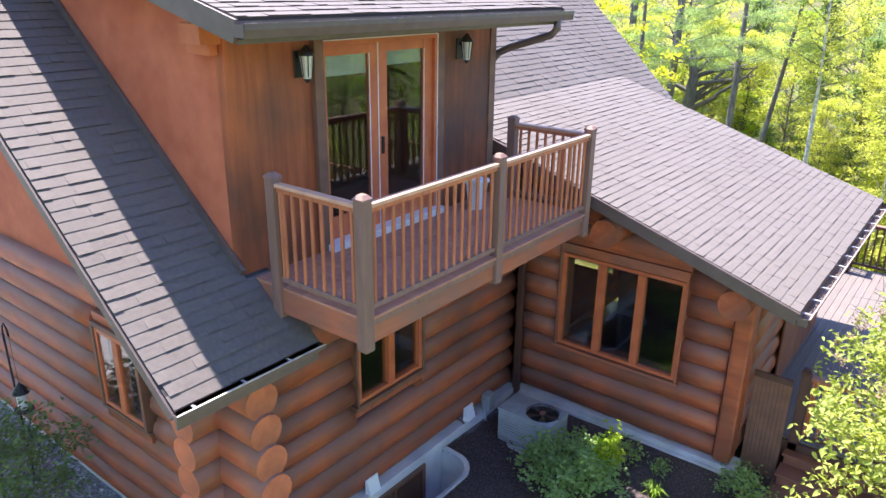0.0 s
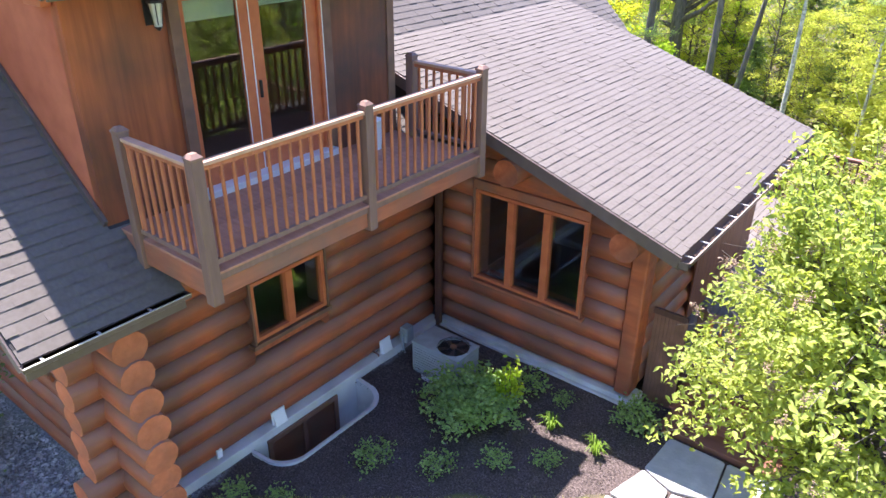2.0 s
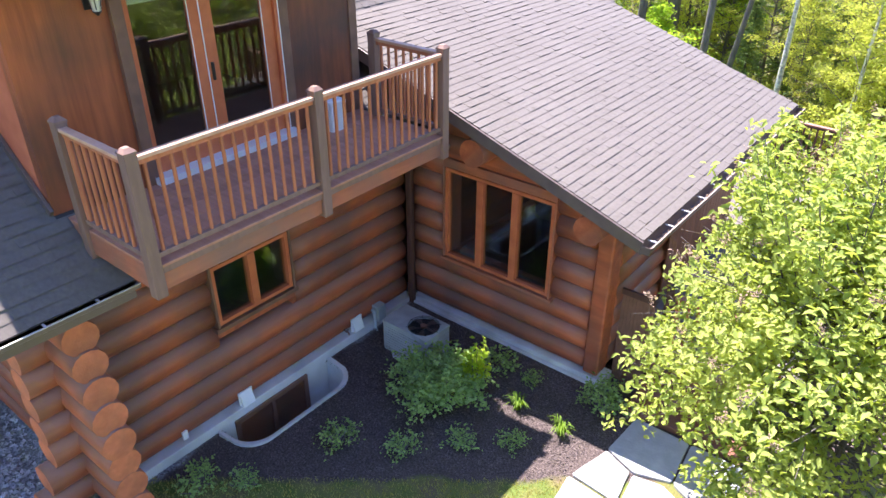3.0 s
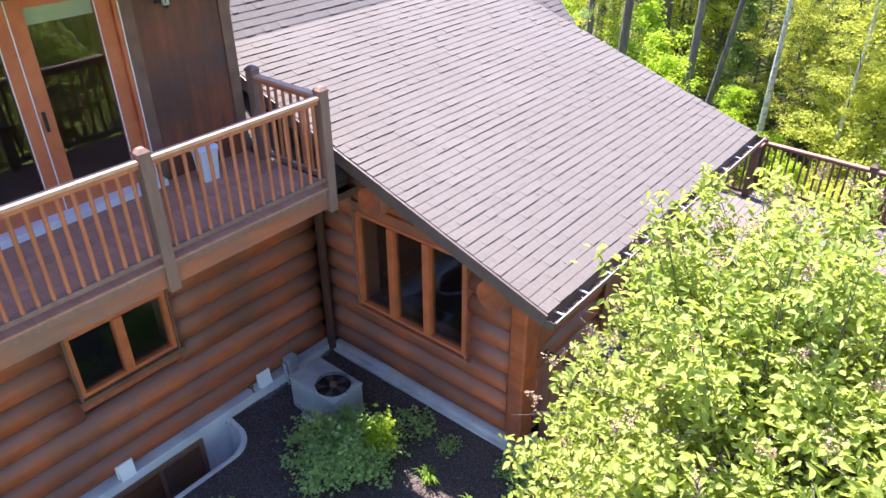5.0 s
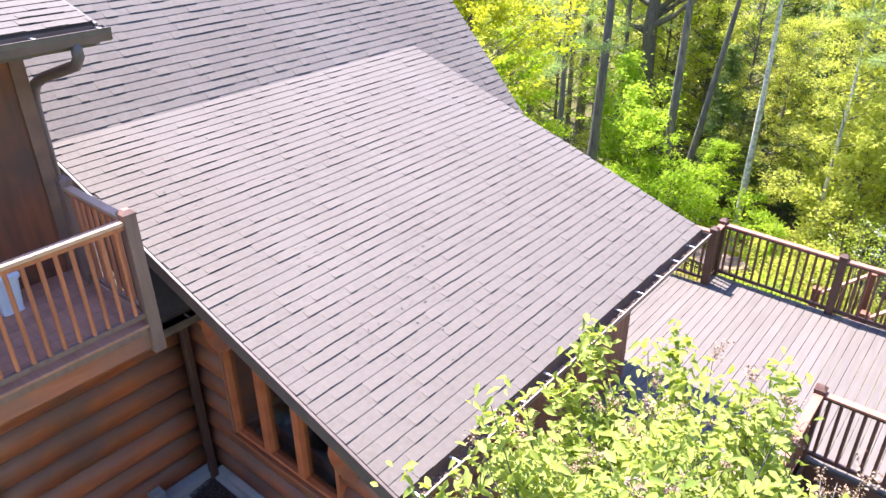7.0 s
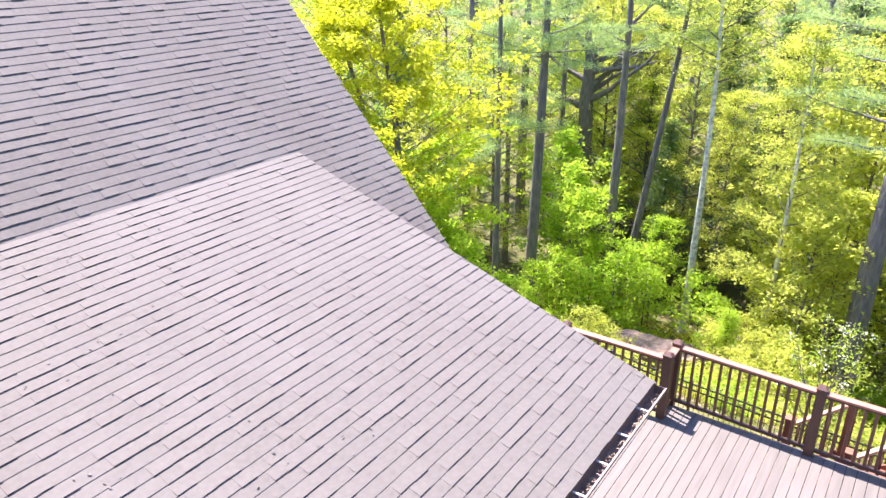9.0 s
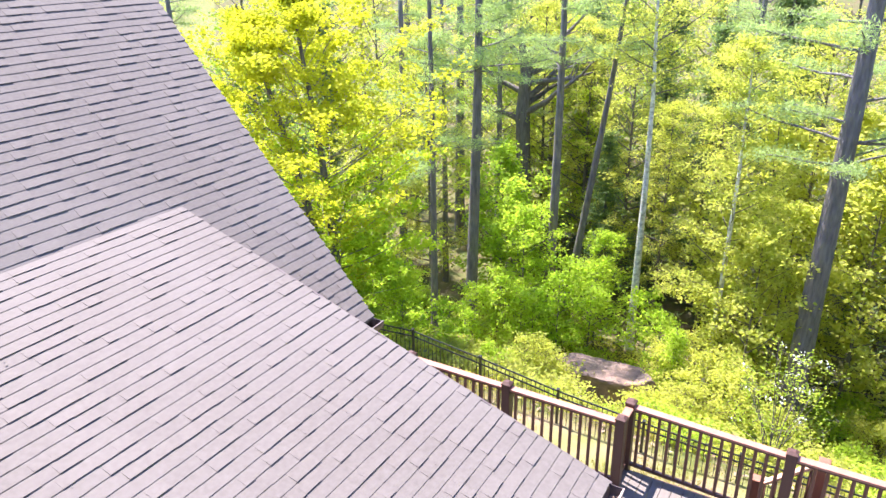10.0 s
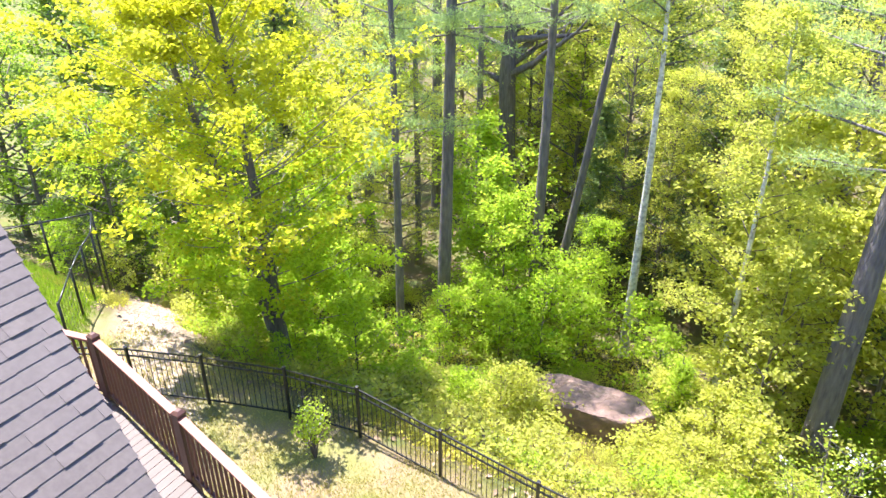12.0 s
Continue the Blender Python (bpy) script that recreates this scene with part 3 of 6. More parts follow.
pv = [(-14.6, 15.65, 3.4), (-5.95, 15.65, 3.4), (-5.95, 15.65, main_z(-5.95) - 0.3), (RIDGE_X, 15.65, main_z(RIDGE_X) - 0.3), (-14.6, 15.65, main_z(-6.0) - 0.3)]
pv += [(x, 15.85, z) for x, y, z in pv]
link_mesh("panel", pv, pf, M_BOARD, far)
room = thing("interior_wall", "plain dim room walls and floors behind the glass", "room", kind="structure")
box("floor_slab", -14.4, -6.1, 4.3, 15.5, 0.05, 0.25, M_ROOM, room, 0)
box("floor_slab", -5.7, -2.5, 10.0, 14.1, 0.05, 0.25, M_ROOM, room, 0)
box("upper_floor", -14.4, -6.1, 4.3, 15.5, 3.62, 3.9, M_ROOM, room, 0)
box("partition", -9.6, -9.5, 4.3, 15.5, 0.25, 3.6, M_ROOM, room, 0)
box("partition", -9.0, -8.9, 4.5, 8.5, 3.9, 6.6, M_ROOM, room, 0)
box("partition", -5.6, -2.5, 13.5, 13.6, 0.25, 3.0, M_ROOM, room, 0)

# foundation
fnd = thing("foundation", "pale painted concrete foundation strip with stains", "foundation", kind="structure")
box("footing", -5.98, -5.62, 4.35, 9.62, -1.3, 0.305, M_CONCRETE, fnd, 0.012)
box("footing", -5.61, -1.97, 9.60, 9.95, -0.3, 0.310, M_CONCRETE, fnd, 0.012)
box("ledge", -5.60, -2.02, 9.53, 9.597, -0.3, 0.245, M_CONCRETE, fnd, 0.012)
box("footing", -14.5, -5.99, 3.98, 4.2, -0.3, 0.305, M_CONCRETE, fnd, 0.012)

# windows
window_unit("window_1", "two-pane casement window in an orange wooden frame", (-5.70, W1_OPEN[0], W1_OPEN[2]), (0, 1, 0), (1, 0, 0), W1_OPEN[1] - W1_OPEN[0], W1_OPEN[3] - W1_OPEN[2], 2, depth=0.40, drop=0.085, proud=0.045, fill=(0.20, 0.30))
window_unit("window_2", "three-pane casement window in an orange wooden frame", (W2_OPEN[0], 9.645, W2_OPEN[2]), (1, 0, 0), (0, -1, 0), W2_OPEN[1] - W2_OPEN[0], W2_OPEN[3] - W2_OPEN[2], 3, m_trim=M_RIM, depth=0.40, drop=0.065, proud=0.05, head=0.13, fill=(0.24, 0.30))
window_unit("window_3", "two-pane gable window in an orange wooden frame", (-8.03, 3.87, 1.82), (1, 0, 0), (0, -1, 0), 0.90, 1.04, 2, trim=0.05, drop=0.07, proud=0.02, inset=0.004, f=0.05, fill=(0.2, 0.2))

# ---------- dormer ----------
DX, DY0, DY1 = -5.68, 4.35, 8.65
dormer = thing("wall_dormer", "dormer of orange stained vertical siding with dark weathering", "dormer", kind="structure")
DOOR = (5.49, 7.38, 3.95, 6.17)
# The piece right of the door gets the darker siding.
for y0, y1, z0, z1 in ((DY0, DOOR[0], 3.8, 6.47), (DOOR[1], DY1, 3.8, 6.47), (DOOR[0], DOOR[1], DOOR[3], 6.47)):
    box("siding", DX - 0.14, DX, y0, y1, z0, z1, M_DARKBOARD if y0 == DOOR[1] else M_BOARD, dormer, 0)
box("corner_board", DX - 0.02, DX + 0.02, DY1 - 0.12, DY1 + 0.012, 3.8, 6.47, M_DARKTRIM, dormer, 0.004)
for y, mt in ((DY0, M_STUCCO), (DY1 - 0.14, M_BOARD)):
    sv = [(DX - 0.14, y, 3.7), (DX - 0.14, y, dorm_z(DX - 0.14) - 0.08), (RIDGE_X, y, dorm_z(RIDGE_X) - 0.08), (RIDGE_X, y, 3.7)]
    sv += [(a, y + 0.14, c) for a, b, c in sv]
    link_mesh("side_wall", sv, [(3, 2, 1, 0), (4, 5, 6, 7), (0, 1, 5, 4), (1, 2, 6, 5), (2, 3, 7, 6), (3, 0, 4, 7)], mt, dormer)
box("frieze_board", DX - 0.12, DX + 0.004, DY0 + 0.002, DY1 - 0.002, 6.471, dorm_z(DX) - 0.06, M_BOARD, dormer, 0)
# eave bracket log and flashing along the foot of the side wall
box("bracket", DX - 0.32, DX - 0.02, DY0 - 0.22, DY0 - 0.003, 6.20, 6.38, M_TRIM, dormer, 0.008)
box("bracket", DX - 0.42, DX - 0.08, DY0 - 0.10, DY0 - 0.004, 6.10, 6.198, M_TRIM, dormer, 0.008)
beam("flashing", (DX + 0.02, DY0 - 0.025, main_z(DX + 0.02) + 0.05), (RIDGE_X, DY0 - 0.025, main_z(RIDGE_X) + 0.05), 0.04, 0.10, M_METAL, dormer, 0.003)
beam("flashing", (-5.7, DY1 + 0.025, main_z(-5.7) + 0.05), (RIDGE_X, DY1 + 0.025, main_z(RIDGE_X) + 0.05), 0.04, 0.10, M_METAL, dormer, 0.003)

# French door
door = thing("door_1", "closed glazed double door in an orange wooden frame with a roller shade", "door", kind="structure")
y0, y1, z0, z1 = DOOR
box("frame", DX - 0.14, DX + 0.02, y0, y0 + 0.03, z0, z1, M_TRIM, door, 0.005)
box("frame", DX - 0.14, DX + 0.03, y1 - 0.05, y1, z0, z1, M_TRIM, door, 0.005)
box("frame", DX - 0.14, DX + 0.03, y0 + 0.03, y1 - 0.05, z1 - 0.045, z1, M_TRIM, door, 0.005)
box("trim", DX + 0.001, DX + 0.065, y0 - 0.13, y0 - 0.003, z0, z1 + 0.1, M_DARKTRIM, door, 0.004)
box("trim", DX + 0.001, DX + 0.025, y1 + 0.003, y1 + 0.15, z0, z1 + 0.1, M_DARKTRIM, door, 0.004)
box("white_edge", DX + 0.026, DX + 0.036, y1 - 0.006, y1 + 0.006, z0, z1, M_WHITE, door, 0)
box("white_edge", DX + 0.026, DX + 0.036, y0, y1 - 0.006, z1 + 0.001, z1 + 0.012, M_WHITE, door, 0)
box("threshold", DX - 0.1, DX + 0.16, y0 - 0.05, y1 + 0.05, z0 - 0.002, z0 + 0.075, M_THRESH, door, 0.006)
mid = 6.365
for a, b, sa, sb, drop in ((y0 + 0.032, mid - 0.002, 0.055, 0.145, 0.30), (mid + 0.002, y1 - 0.052, 0.145, 0.165, 0.245)):
    leaf = box("leaf", DX - 0.06, DX - 0.012, a, a + sa, z0 + 0.05, z1 - 0.05, M_TRIM, door, 0.004)
    box("stile", DX - 0.06, DX - 0.012, b - sb, b, z0 + 0.05, z1 - 0.05, M_TRIM, leaf, 0.004)
    box("rail", DX - 0.058, DX - 0.014, a + sa, b - sb, z0 + 0.05, z0 + 0.33, M_TRIM, leaf, 0.004)
    box("rail", DX - 0.058, DX - 0.014, a + sa, b - sb, z1 - 0.155, z1 - 0.05, M_TRIM, leaf, 0.004)
    gl = box("pane", DX - 0.038, DX - 0.032, a + sa - 0.02, b - sb + 0.02, z0 + 0.32, z1 - 0.145, M_GLASS, leaf, 0)
    gl.visible_shadow = False
    box("glazing_bead", DX - 0.0115, DX - 0.006, b - sb - 0.002, b - sb + 0.008, z0 + 0.33, z1 - 0.155, M_WHITE, leaf, 0, "thin white glazing bead")
    box("roller_shade", DX - 0.075, DX - 0.07, a + sa - 0.03, b - sb + 0.03, z1 - 0.07 - drop, z1 - 0.07, M_SHADE, door, 0, "pale green roller shade")
box("white_edge", DX - 0.011, DX - 0.004, mid - 0.012, mid - 0.001, z0 + 0.05, z1 - 0.05, M_WHITE, door, 0)
box("handle", DX - 0.012, DX + 0.02, mid + 0.035, mid + 0.065, z0 + 0.92, z0 + 1.12, M_BLACK, leaf, 0.006, "black lever handle plate")


# ---------- roofs ----------
def slope_frame(x_e, z_e, rise):
    L = math.hypot(1, rise)
    c, s = 1 / L, rise / L

    def P(d, y, h):
        return (x_e - d * c + h * s, y, z_e + d * s + h * c)
    return P


EXPOSE = 0.127


def shingle_roof(parent, x_e, z_e, rise, length, ranges, single=None):
    """Overlapping tabs in courses; ranges(d) gives the stretches in y at d metres up the slope. single(d, y): tabs made as pieces of their own."""
    P = slope_frame(x_e, z_e, rise)
    r = random.Random(int(1000 * (x_e + 20)))
    verts, faces, own = [], [], []
    k, d = 0, 0.0
    while d < length:
        top = min(length, d + EXPOSE + 0.015)
        for a, b in ranges(d + 0.06):
            y = a - (0.15 if k % 2 else 0.0) - r.uniform(0, 0.03)
            lift, jog = 0.014, 0.0
            while y < b:
                thick = r.random() < 0.5
                w = r.uniform(0.09, 0.19) if thick else r.uniform(0.14, 0.34)
                q0, q1 = max(a, y), min(b, y + w)
                if q1 - q0 > 0.03:
                    lift = r.uniform(0.0165, 0.0195) if thick else r.uniform(0.0108, 0.0124)
                    jog = r.uniform(-0.004, 0.003)
                    hs = (lift, lift)
                    dd = d + jog
                    quad = [P(dd, q0, hs[0]), P(dd, q1, hs[1]), P(top, q1, 0.004), P(top, q0, 0.004), P(dd + 0.012, q0, -0.002), P(dd + 0.012, q1, -0.002)]
                    if single and single(d, y):
                        own.append(quad)
                    else:
                        v0 = len(verts)
                        verts += quad
                        faces += [(v0, v0 + 1, v0 + 2, v0 + 3), (v0, v0 + 4, v0 + 5, v0 + 1), (v0, v0 + 3, v0 + 4), (v0 + 1, v0 + 5, v0 + 2)]
                y += w
        d += EXPOSE
        k += 1
    ob = link_mesh("shingles", verts, faces, M_SHINGLE, parent)
    ob["kind"] = "stuff"
    return own


def slab(name, parent, x_e, z_e, rise, poly, thick, mat, top=-0.003):
    """A sloping plate under the shingles; poly is a list of (d, y)."""
    P = slope_frame(x_e, z_e, rise)
    n = len(poly)
    v = [P(d, y, top) for d, y in poly] + [P(d, y, top - thick) for d, y in poly]
    f = [tuple(range(n)), tuple(reversed(range(n, 2 * n)))] + [(i, i + n, (i + 1) % n + n, (i + 1) % n) for i in range(n)]
    return link_mesh(name, v, f, mat, parent)


def gutter(name, label, x, y0, y1, z, hang=0.62, out=0.12, lip=M_METAL, deep=0.10):
    """An open trough under the eave with hanger straps across it."""
    g = thing(name, label, "gutter")
    prof = [(0.0, 0.01), (0.0, -deep), (out * 0.75, -deep), (out, -0.035), (out, 0.0), (out + 0.012, 0.0), (out + 0.012, -0.038), (out * 0.75 + 0.01, -deep - 0.008), (-0.006, -deep - 0.008), (-0.006, 0.01)]
    n = len(prof)
    v = [(x + a, y0, z + b) for a, b in prof] + [(x + a, y1, z + b) for a, b in prof]
    f = [(i, (i + 1) % n, (i + 1) % n + n, i + n) for i in range(n)]
    link_mesh("trough", v, f, M_METAL, g)
    box("lip", x + out - 0.002, x + out + 0.016, y0, y1, z + 0.001, z + 0.009, lip, g, 0, "narrow front lip")
    for yy in (y0, y1):
        box("end_cap", x, x + out, yy - 0.003, yy + 0.003, z - deep, z, M_METAL, g, 0)
    y = y0 + 0.18
    while y < y1 - 0.05:
        box("hanger", x - 0.02, x + out + 0.004, y - 0.012, y + 0.012, z - 0.008, z + 0.004, M_HANGER, g, 0, "pale metal hanger strap")
        y += hang
    return g


cm = math.hypot(1, MAIN_S)
main_len = (-4.95 - RIDGE_X) * cm
main_roof = thing("roof_main", "steep main roof of weathered grey-brown asphalt shingles", "roof", kind="structure")


def main_ranges(d):
    x = -4.95 - d / cm
    yr = 16.31 + 0.225 * (-4.9 - x)
    near = (3.03, 4.64) if x > DX + 0.02 else (3.03, DY0 - 0.005)
    if x > -6.70:
        return [near, (DY1 + 0.01, 9.62), (15.0, yr)]
    return [near, (DY1 + 0.01, yr)]


shingle_roof(main_roof, -4.95, main_z(-4.95), MAIN_S, main_len, main_ranges)
slab("deck_plate", main_roof, -4.95, main_z(-4.95), MAIN_S, [(0, 3.03), (main_len, 3.03), (main_len, DY0), ((-4.95 - DX) * cm, DY0), ((-4.95 - DX) * cm, 4.64), (0, 4.64)], 0.05, M_ROOFDECK)
slab("deck_plate", main_roof, -4.95, main_z(-4.95), MAIN_S, [(0, 15.0), (0, 16.31), (main_len, 16.31 + 0.225 * 5.4), (main_len, DY1), (0, DY1 + 0.02), (0, 9.62), (1.6, 9.7), (1.6, 15.0)], 0.05, M_ROOFDECK)
slab("soffit", main_roof, -4.95, main_z(-4.95), MAIN_S, [(0.05, 3.06), (main_len, 3.06), (main_len, 4.2), (0.05, 4.2)], 0.04, M_SOFFIT, -0.06)
slab("back_slope", main_roof, -15.65, main_z(-4.95), -MAIN_S, [(0, 3.03), (0, 16.4), (-main_len, 17.5), (-main_len, 3.03)], 0.06, M_SHINGLE)
P = slope_frame(-4.95, main_z(-4.95), MAIN_S)
# rake and eave boards
for (d0, ya), (d1, yb), hh in (((-0.03, 3.02), (main_len, 3.02), 0.10), ((-0.03, 16.325), (main_len, 16.325 + 0.225 * 5.4), 0.20)):
    beam("rake_board", P(d0, ya, -0.02 - hh / 2), P(d1, yb, -0.02 - hh / 2), 0.03, hh, M_METAL, main_roof, 0.004)
box("eave_board", -4.985, -4.955, 3.04, 4.63, main_z(-4.95) - 0.20, main_z(-4.95) - 0.012, M_METAL, main_roof, 0.003)
box("eave_board", -4.985, -4.955, 15.15, 16.30, main_z(-4.95) - 0.20, main_z(-4.95) - 0.012, M_METAL, main_roof, 0.003)
# Lip in pale metal: sun glint on the brown edge put into its colour.
gutter("gutter", "dark brown eave gutter with pale hanger straps", -4.955, 3.01, 4.66, main_z(-4.95) - 0.020, 0.52, 0.072, lip=M_HANGER, deep=0.045)
box("eave_board", -4.985, -4.955, 8.68, 9.60, main_z(-4.95) - 0.20, main_z(-4.95) - 0.012, M_METAL, main_roof, 0.003)
gutter("gutter", "dark brown gutter on the short eave beside the balcony", -4.955, 8.67, 9.61, main_z(-4.95) - 0.085, 0.45)
gutter("gutter", "dark brown gutter at the back eave corner", -4.955, 15.2, 16.36, main_z(-4.95) - 0.055, 0.55)

wing_roof = thing("roof_wing", "low sloping wing roof of grey-brown asphalt shingles with dark course lines", "roof", kind="structure")
cw = math.hypot(1, 0.333)
wing_len = (-1.46 + 6.74) * cw
tabs = shingle_roof(wing_roof, -1.46, wing_z(-1.46), 0.333, wing_len, lambda d: [(9.0, 15.13)], lambda d, y: d < 1.9 and 9.0 <= y < 14.4 - d * 0.6)
slab("deck_plate", wing_roof, -1.46, wing_z(-1.46), 0.333, [(0, 9.0), (0, 15.13), (wing_len, 15.13), (wing_len, 9.0)], 0.05, M_ROOFDECK)
slab("soffit", wing_roof, -1.46, wing_z(-1.46), 0.333, [(0.04, 9.04), (0.04, 15.09), (wing_len - 1.5, 15.09), (wing_len - 1.5, 9.04)], 0.03, M_SOFFIT, -0.10)
PW = slope_frame(-1.46, wing_z(-1.46), 0.333)
beam("rake_board", PW(-0.02, 8.985, -0.085), PW(wing_len, 8.985, -0.085), 0.03, 0.165, M_METAL, wing_roof, 0.004)
beam("rake_board", PW(-0.02, 15.145, -0.10), PW(wing_len - 1.4, 15.145, -0.10), 0.03, 0.18, M_METAL, wing_roof, 0.004)
box("eave_board", -1.495, -1.465, 9.01, 15.12, wing_z(-1.46) - 0.20, wing_z(-1.46) - 0.012, M_METAL, wing_roof, 0.003)
gutter("gutter", "dark brown wing gutter with pale straps and leaf litter", -1.463, 8.97, 15.16, wing_z(-1.46) - 0.05, 0.50, 0.12, M_RUST)

dormer_roof = thing("roof_dormer", "low shed dormer roof of grey-brown asphalt shingles", "roof", kind="structure")
cd = math.hypot(1, 0.255)
dorm_len = (-4.89 - RIDGE_X) * cd
shingle_roof(dormer_roof, -4.89, dorm_z(-4.89), 0.255, dorm_len, lambda d: [(3.93, 9.02)])
slab("deck_plate", dormer_roof, -4.89, dorm_z(-4.89), 0.255, [(0, 3.93), (0, 9.02), (dorm_len, 9.02), (dorm_len, 3.93)], 0.06, M_ROOFDECK)
slab("soffit", dormer_roof, -4.89, dorm_z(-4.89), 0.255, [(0.03, 3.96), (0.03, 8.99), (dorm_len, 8.99), (dorm_len, 3.96)], 0.03, M_SOFFIT, -0.13)
PD = slope_frame(-4.89, dorm_z(-4.89), 0.255)
for yy in (3.915, 9.035):
    beam("rake_board", PD(-0.02, yy, -0.10), PD(dorm_len, yy, -0.10), 0.03, 0.19, M_METAL, dormer_roof, 0.004)
box("eave_board", -4.925, -4.896, 3.94, 9.01, dorm_z(-4.89) - 0.20, dorm_z(-4.89) - 0.012, M_METAL, dormer_roof, 0.003)
gutter("gutter", "dark brown dormer gutter", -4.893, 3.90, 9.10, dorm_z(-4.89) - 0.045, 0.55)
spout = thing("downspout", "dark brown downspout bending from the dormer gutter to the wall", "downspout")
gz = dorm_z(-4.89)
pipe("pipe", [(-4.83, 8.80, gz - 0.13), (-4.83, 8.80, gz - 0.25), (-4.90, 8.79, gz - 0.33), (-5.50, 8.73, gz - 0.52), (-5.66, 8.71, gz - 0.60), (-5.76, 8.705, gz - 0.72), (-5.80, 8.705, gz - 0.85), (-5.80, 8.705, 4.4)], 0.05, M_METAL, spout, 10)
spout2 = thing("downspout", "dark downspout in the inner corner of the log walls", "downspout")
box("pipe", -5.65, -5.54, 9.51, 9.60, 0.10, 3.95, M_DKPOST, spout2, 0.015)
box("elbow", -5.65, -5.54, 9.30, 9.55, 0.06, 0.15, M_DKPOST, spout2, 0.02)


# ---------- rails ----------
def railing(name, label, runs, z0, height, post, mats, group="", spacing=0.125, base=None, bal_r=0.019, cap_w=0.10):
    """Runs of posts, rails and balusters as one thing. runs: lists of corner points (x, y, with_post)."""
    m_post, m_bal, m_cap, m_low = mats
    m_sub = m_bal if m_bal == M_BALUSTER else m_low
    r = thing(name, label, "railing", group)
    zb = z0 - 0.02 if base is None else base
    posts_made = set()
    shared = None
    for pts in runs:
        for (x, y, wp) in pts:
            if wp and (x, y) not in posts_made:
                posts_made.add((x, y))
                po = box("post", x - post / 2, x + post / 2, y - post / 2, y + post / 2, zb, z0 + height + 0.02, m_post, r, 0.006)
                bm = bmesh.new()
                h = post / 2 + 0.005
                zt = z0 + height + 0.02
                lo = [bm.verts.new((x + sx * h, y + sy * h, zt)) for sx, sy in ((-1, -1), (1, -1), (1, 1), (-1, 1))]
                up = [bm.verts.new((x + sx * h, y + sy * h, zt + 0.02)) for sx, sy in ((-1, -1), (1, -1), (1, 1), (-1, 1))]
                tp = [bm.verts.new((x + sx * h * 0.45, y + sy * h * 0.45, zt + 0.055)) for sx, sy in ((-1, -1), (1, -1), (1, 1), (-1, 1))]
                bm.faces.new(lo[::-1])
                bm.faces.new(tp)
                for i in range(4):
                    j = (i + 1) % 4
                    bm.faces.new((lo[i], lo[j], up[j], up[i]))
                    bm.faces.new((up[i], up[j], tp[j], tp[i]))
                part("post_cap", bm, m_post, po)
        for (xa, ya, _), (xb, yb, _) in zip(pts, pts[1:]):
            d = Vector((xb - xa, yb - ya, 0))
            L = d.length
            d.normalize()
            a, b = Vector((xa, ya, 0)) + d * post / 2, Vector((xb, yb, 0)) - d * post / 2
            up = lambda v, z: (v.x, v.y, z)
            beam("top_rail", up(a, z0 + height - 0.035), up(b, z0 + height - 0.035), cap_w, 0.036, m_cap, r, 0.006)
            beam("sub_rail", up(a, z0 + height - 0.080), up(b, z0 + height - 0.080), 0.04, 0.042, m_sub, r, 0.004)
            beam("bottom_rail", up(a, z0 + 0.09), up(b, z0 + 0.09), 0.05, 0.05, m_low, r, 0.004)
            n = max(1, round(L / spacing))
            if shared is None:
                v, f = tube([(0, 0, z0 + 0.10), (0, 0, z0 + height - 0.09)], [bal_r, bal_r], 8, False)
                first = link_mesh("baluster", v, f, m_bal, r, smooth=True)
                shared = first.data
                first.location = a + d * 0.03
            for i in range(1, n):
                p = Vector((xa, ya, 0)) + d * (L * i / n)
                o = new("baluster", shared)
                o.parent, o.location = r, p
    return r


BAL = (M_RAILPOST, M_BALUSTER, M_RAILCAP, M_RAILPOST)
BX, BXL, BY0, BY1, BZ = -4.13, -5.275, 4.47, 8.57, 3.95
balcony = thing("balcony", "small cantilevered balcony deck with a wooden rim", "balcony")
box("rim_board", BX - 0.05, BX + 0.01, BY0 - 0.02, BY1 + 0.02, 3.67, 3.93, M_RIM, balcony, 0.008)
box("rim_board", -5.66, BX - 0.052, BY0 - 0.02, BY0 + 0.03, 3.67, 3.93, M_RIM, balcony, 0.008)
box("rim_board", -5.66, BX - 0.052, BY1 - 0.03, BY1 + 0.02, 3.67, 3.93, M_DARKTRIM, balcony, 0.008)
box("ledger_strip", BX + 0.012, BX + 0.03, BY0 + 0.07, BY1 - 0.07, 3.85, 3.945, M_RAILPOST, balcony, 0.006)
for i in range(1, 9):
    y = BY0 + (BY1 - BY0) * i / 9
    box("joist", -5.66, BX - 0.054, y - 0.02, y + 0.02, 3.69, 3.918, M_DARKTRIM, balcony, 0)
x = -5.64
while x < BX - 0.02:
    box("deck_board", x, x + 0.136, BY0 - 0.02, BY1 + 0.02, 3.922, 3.95, M_BALCDECK, balcony, 0.003)
    x += 0.142
railing("balcony_railing", "wooden balcony railing with brown posts and orange balusters",
        [[(BXL, BY0, True), (BX, BY0, True), (BX, 6.52, True), (BX, BY1, True), (BXL, BY1, True)]], BZ, 1.06, 0.115, BAL, base=3.63, cap_w=0.085, bal_r=0.0195, spacing=0.128)

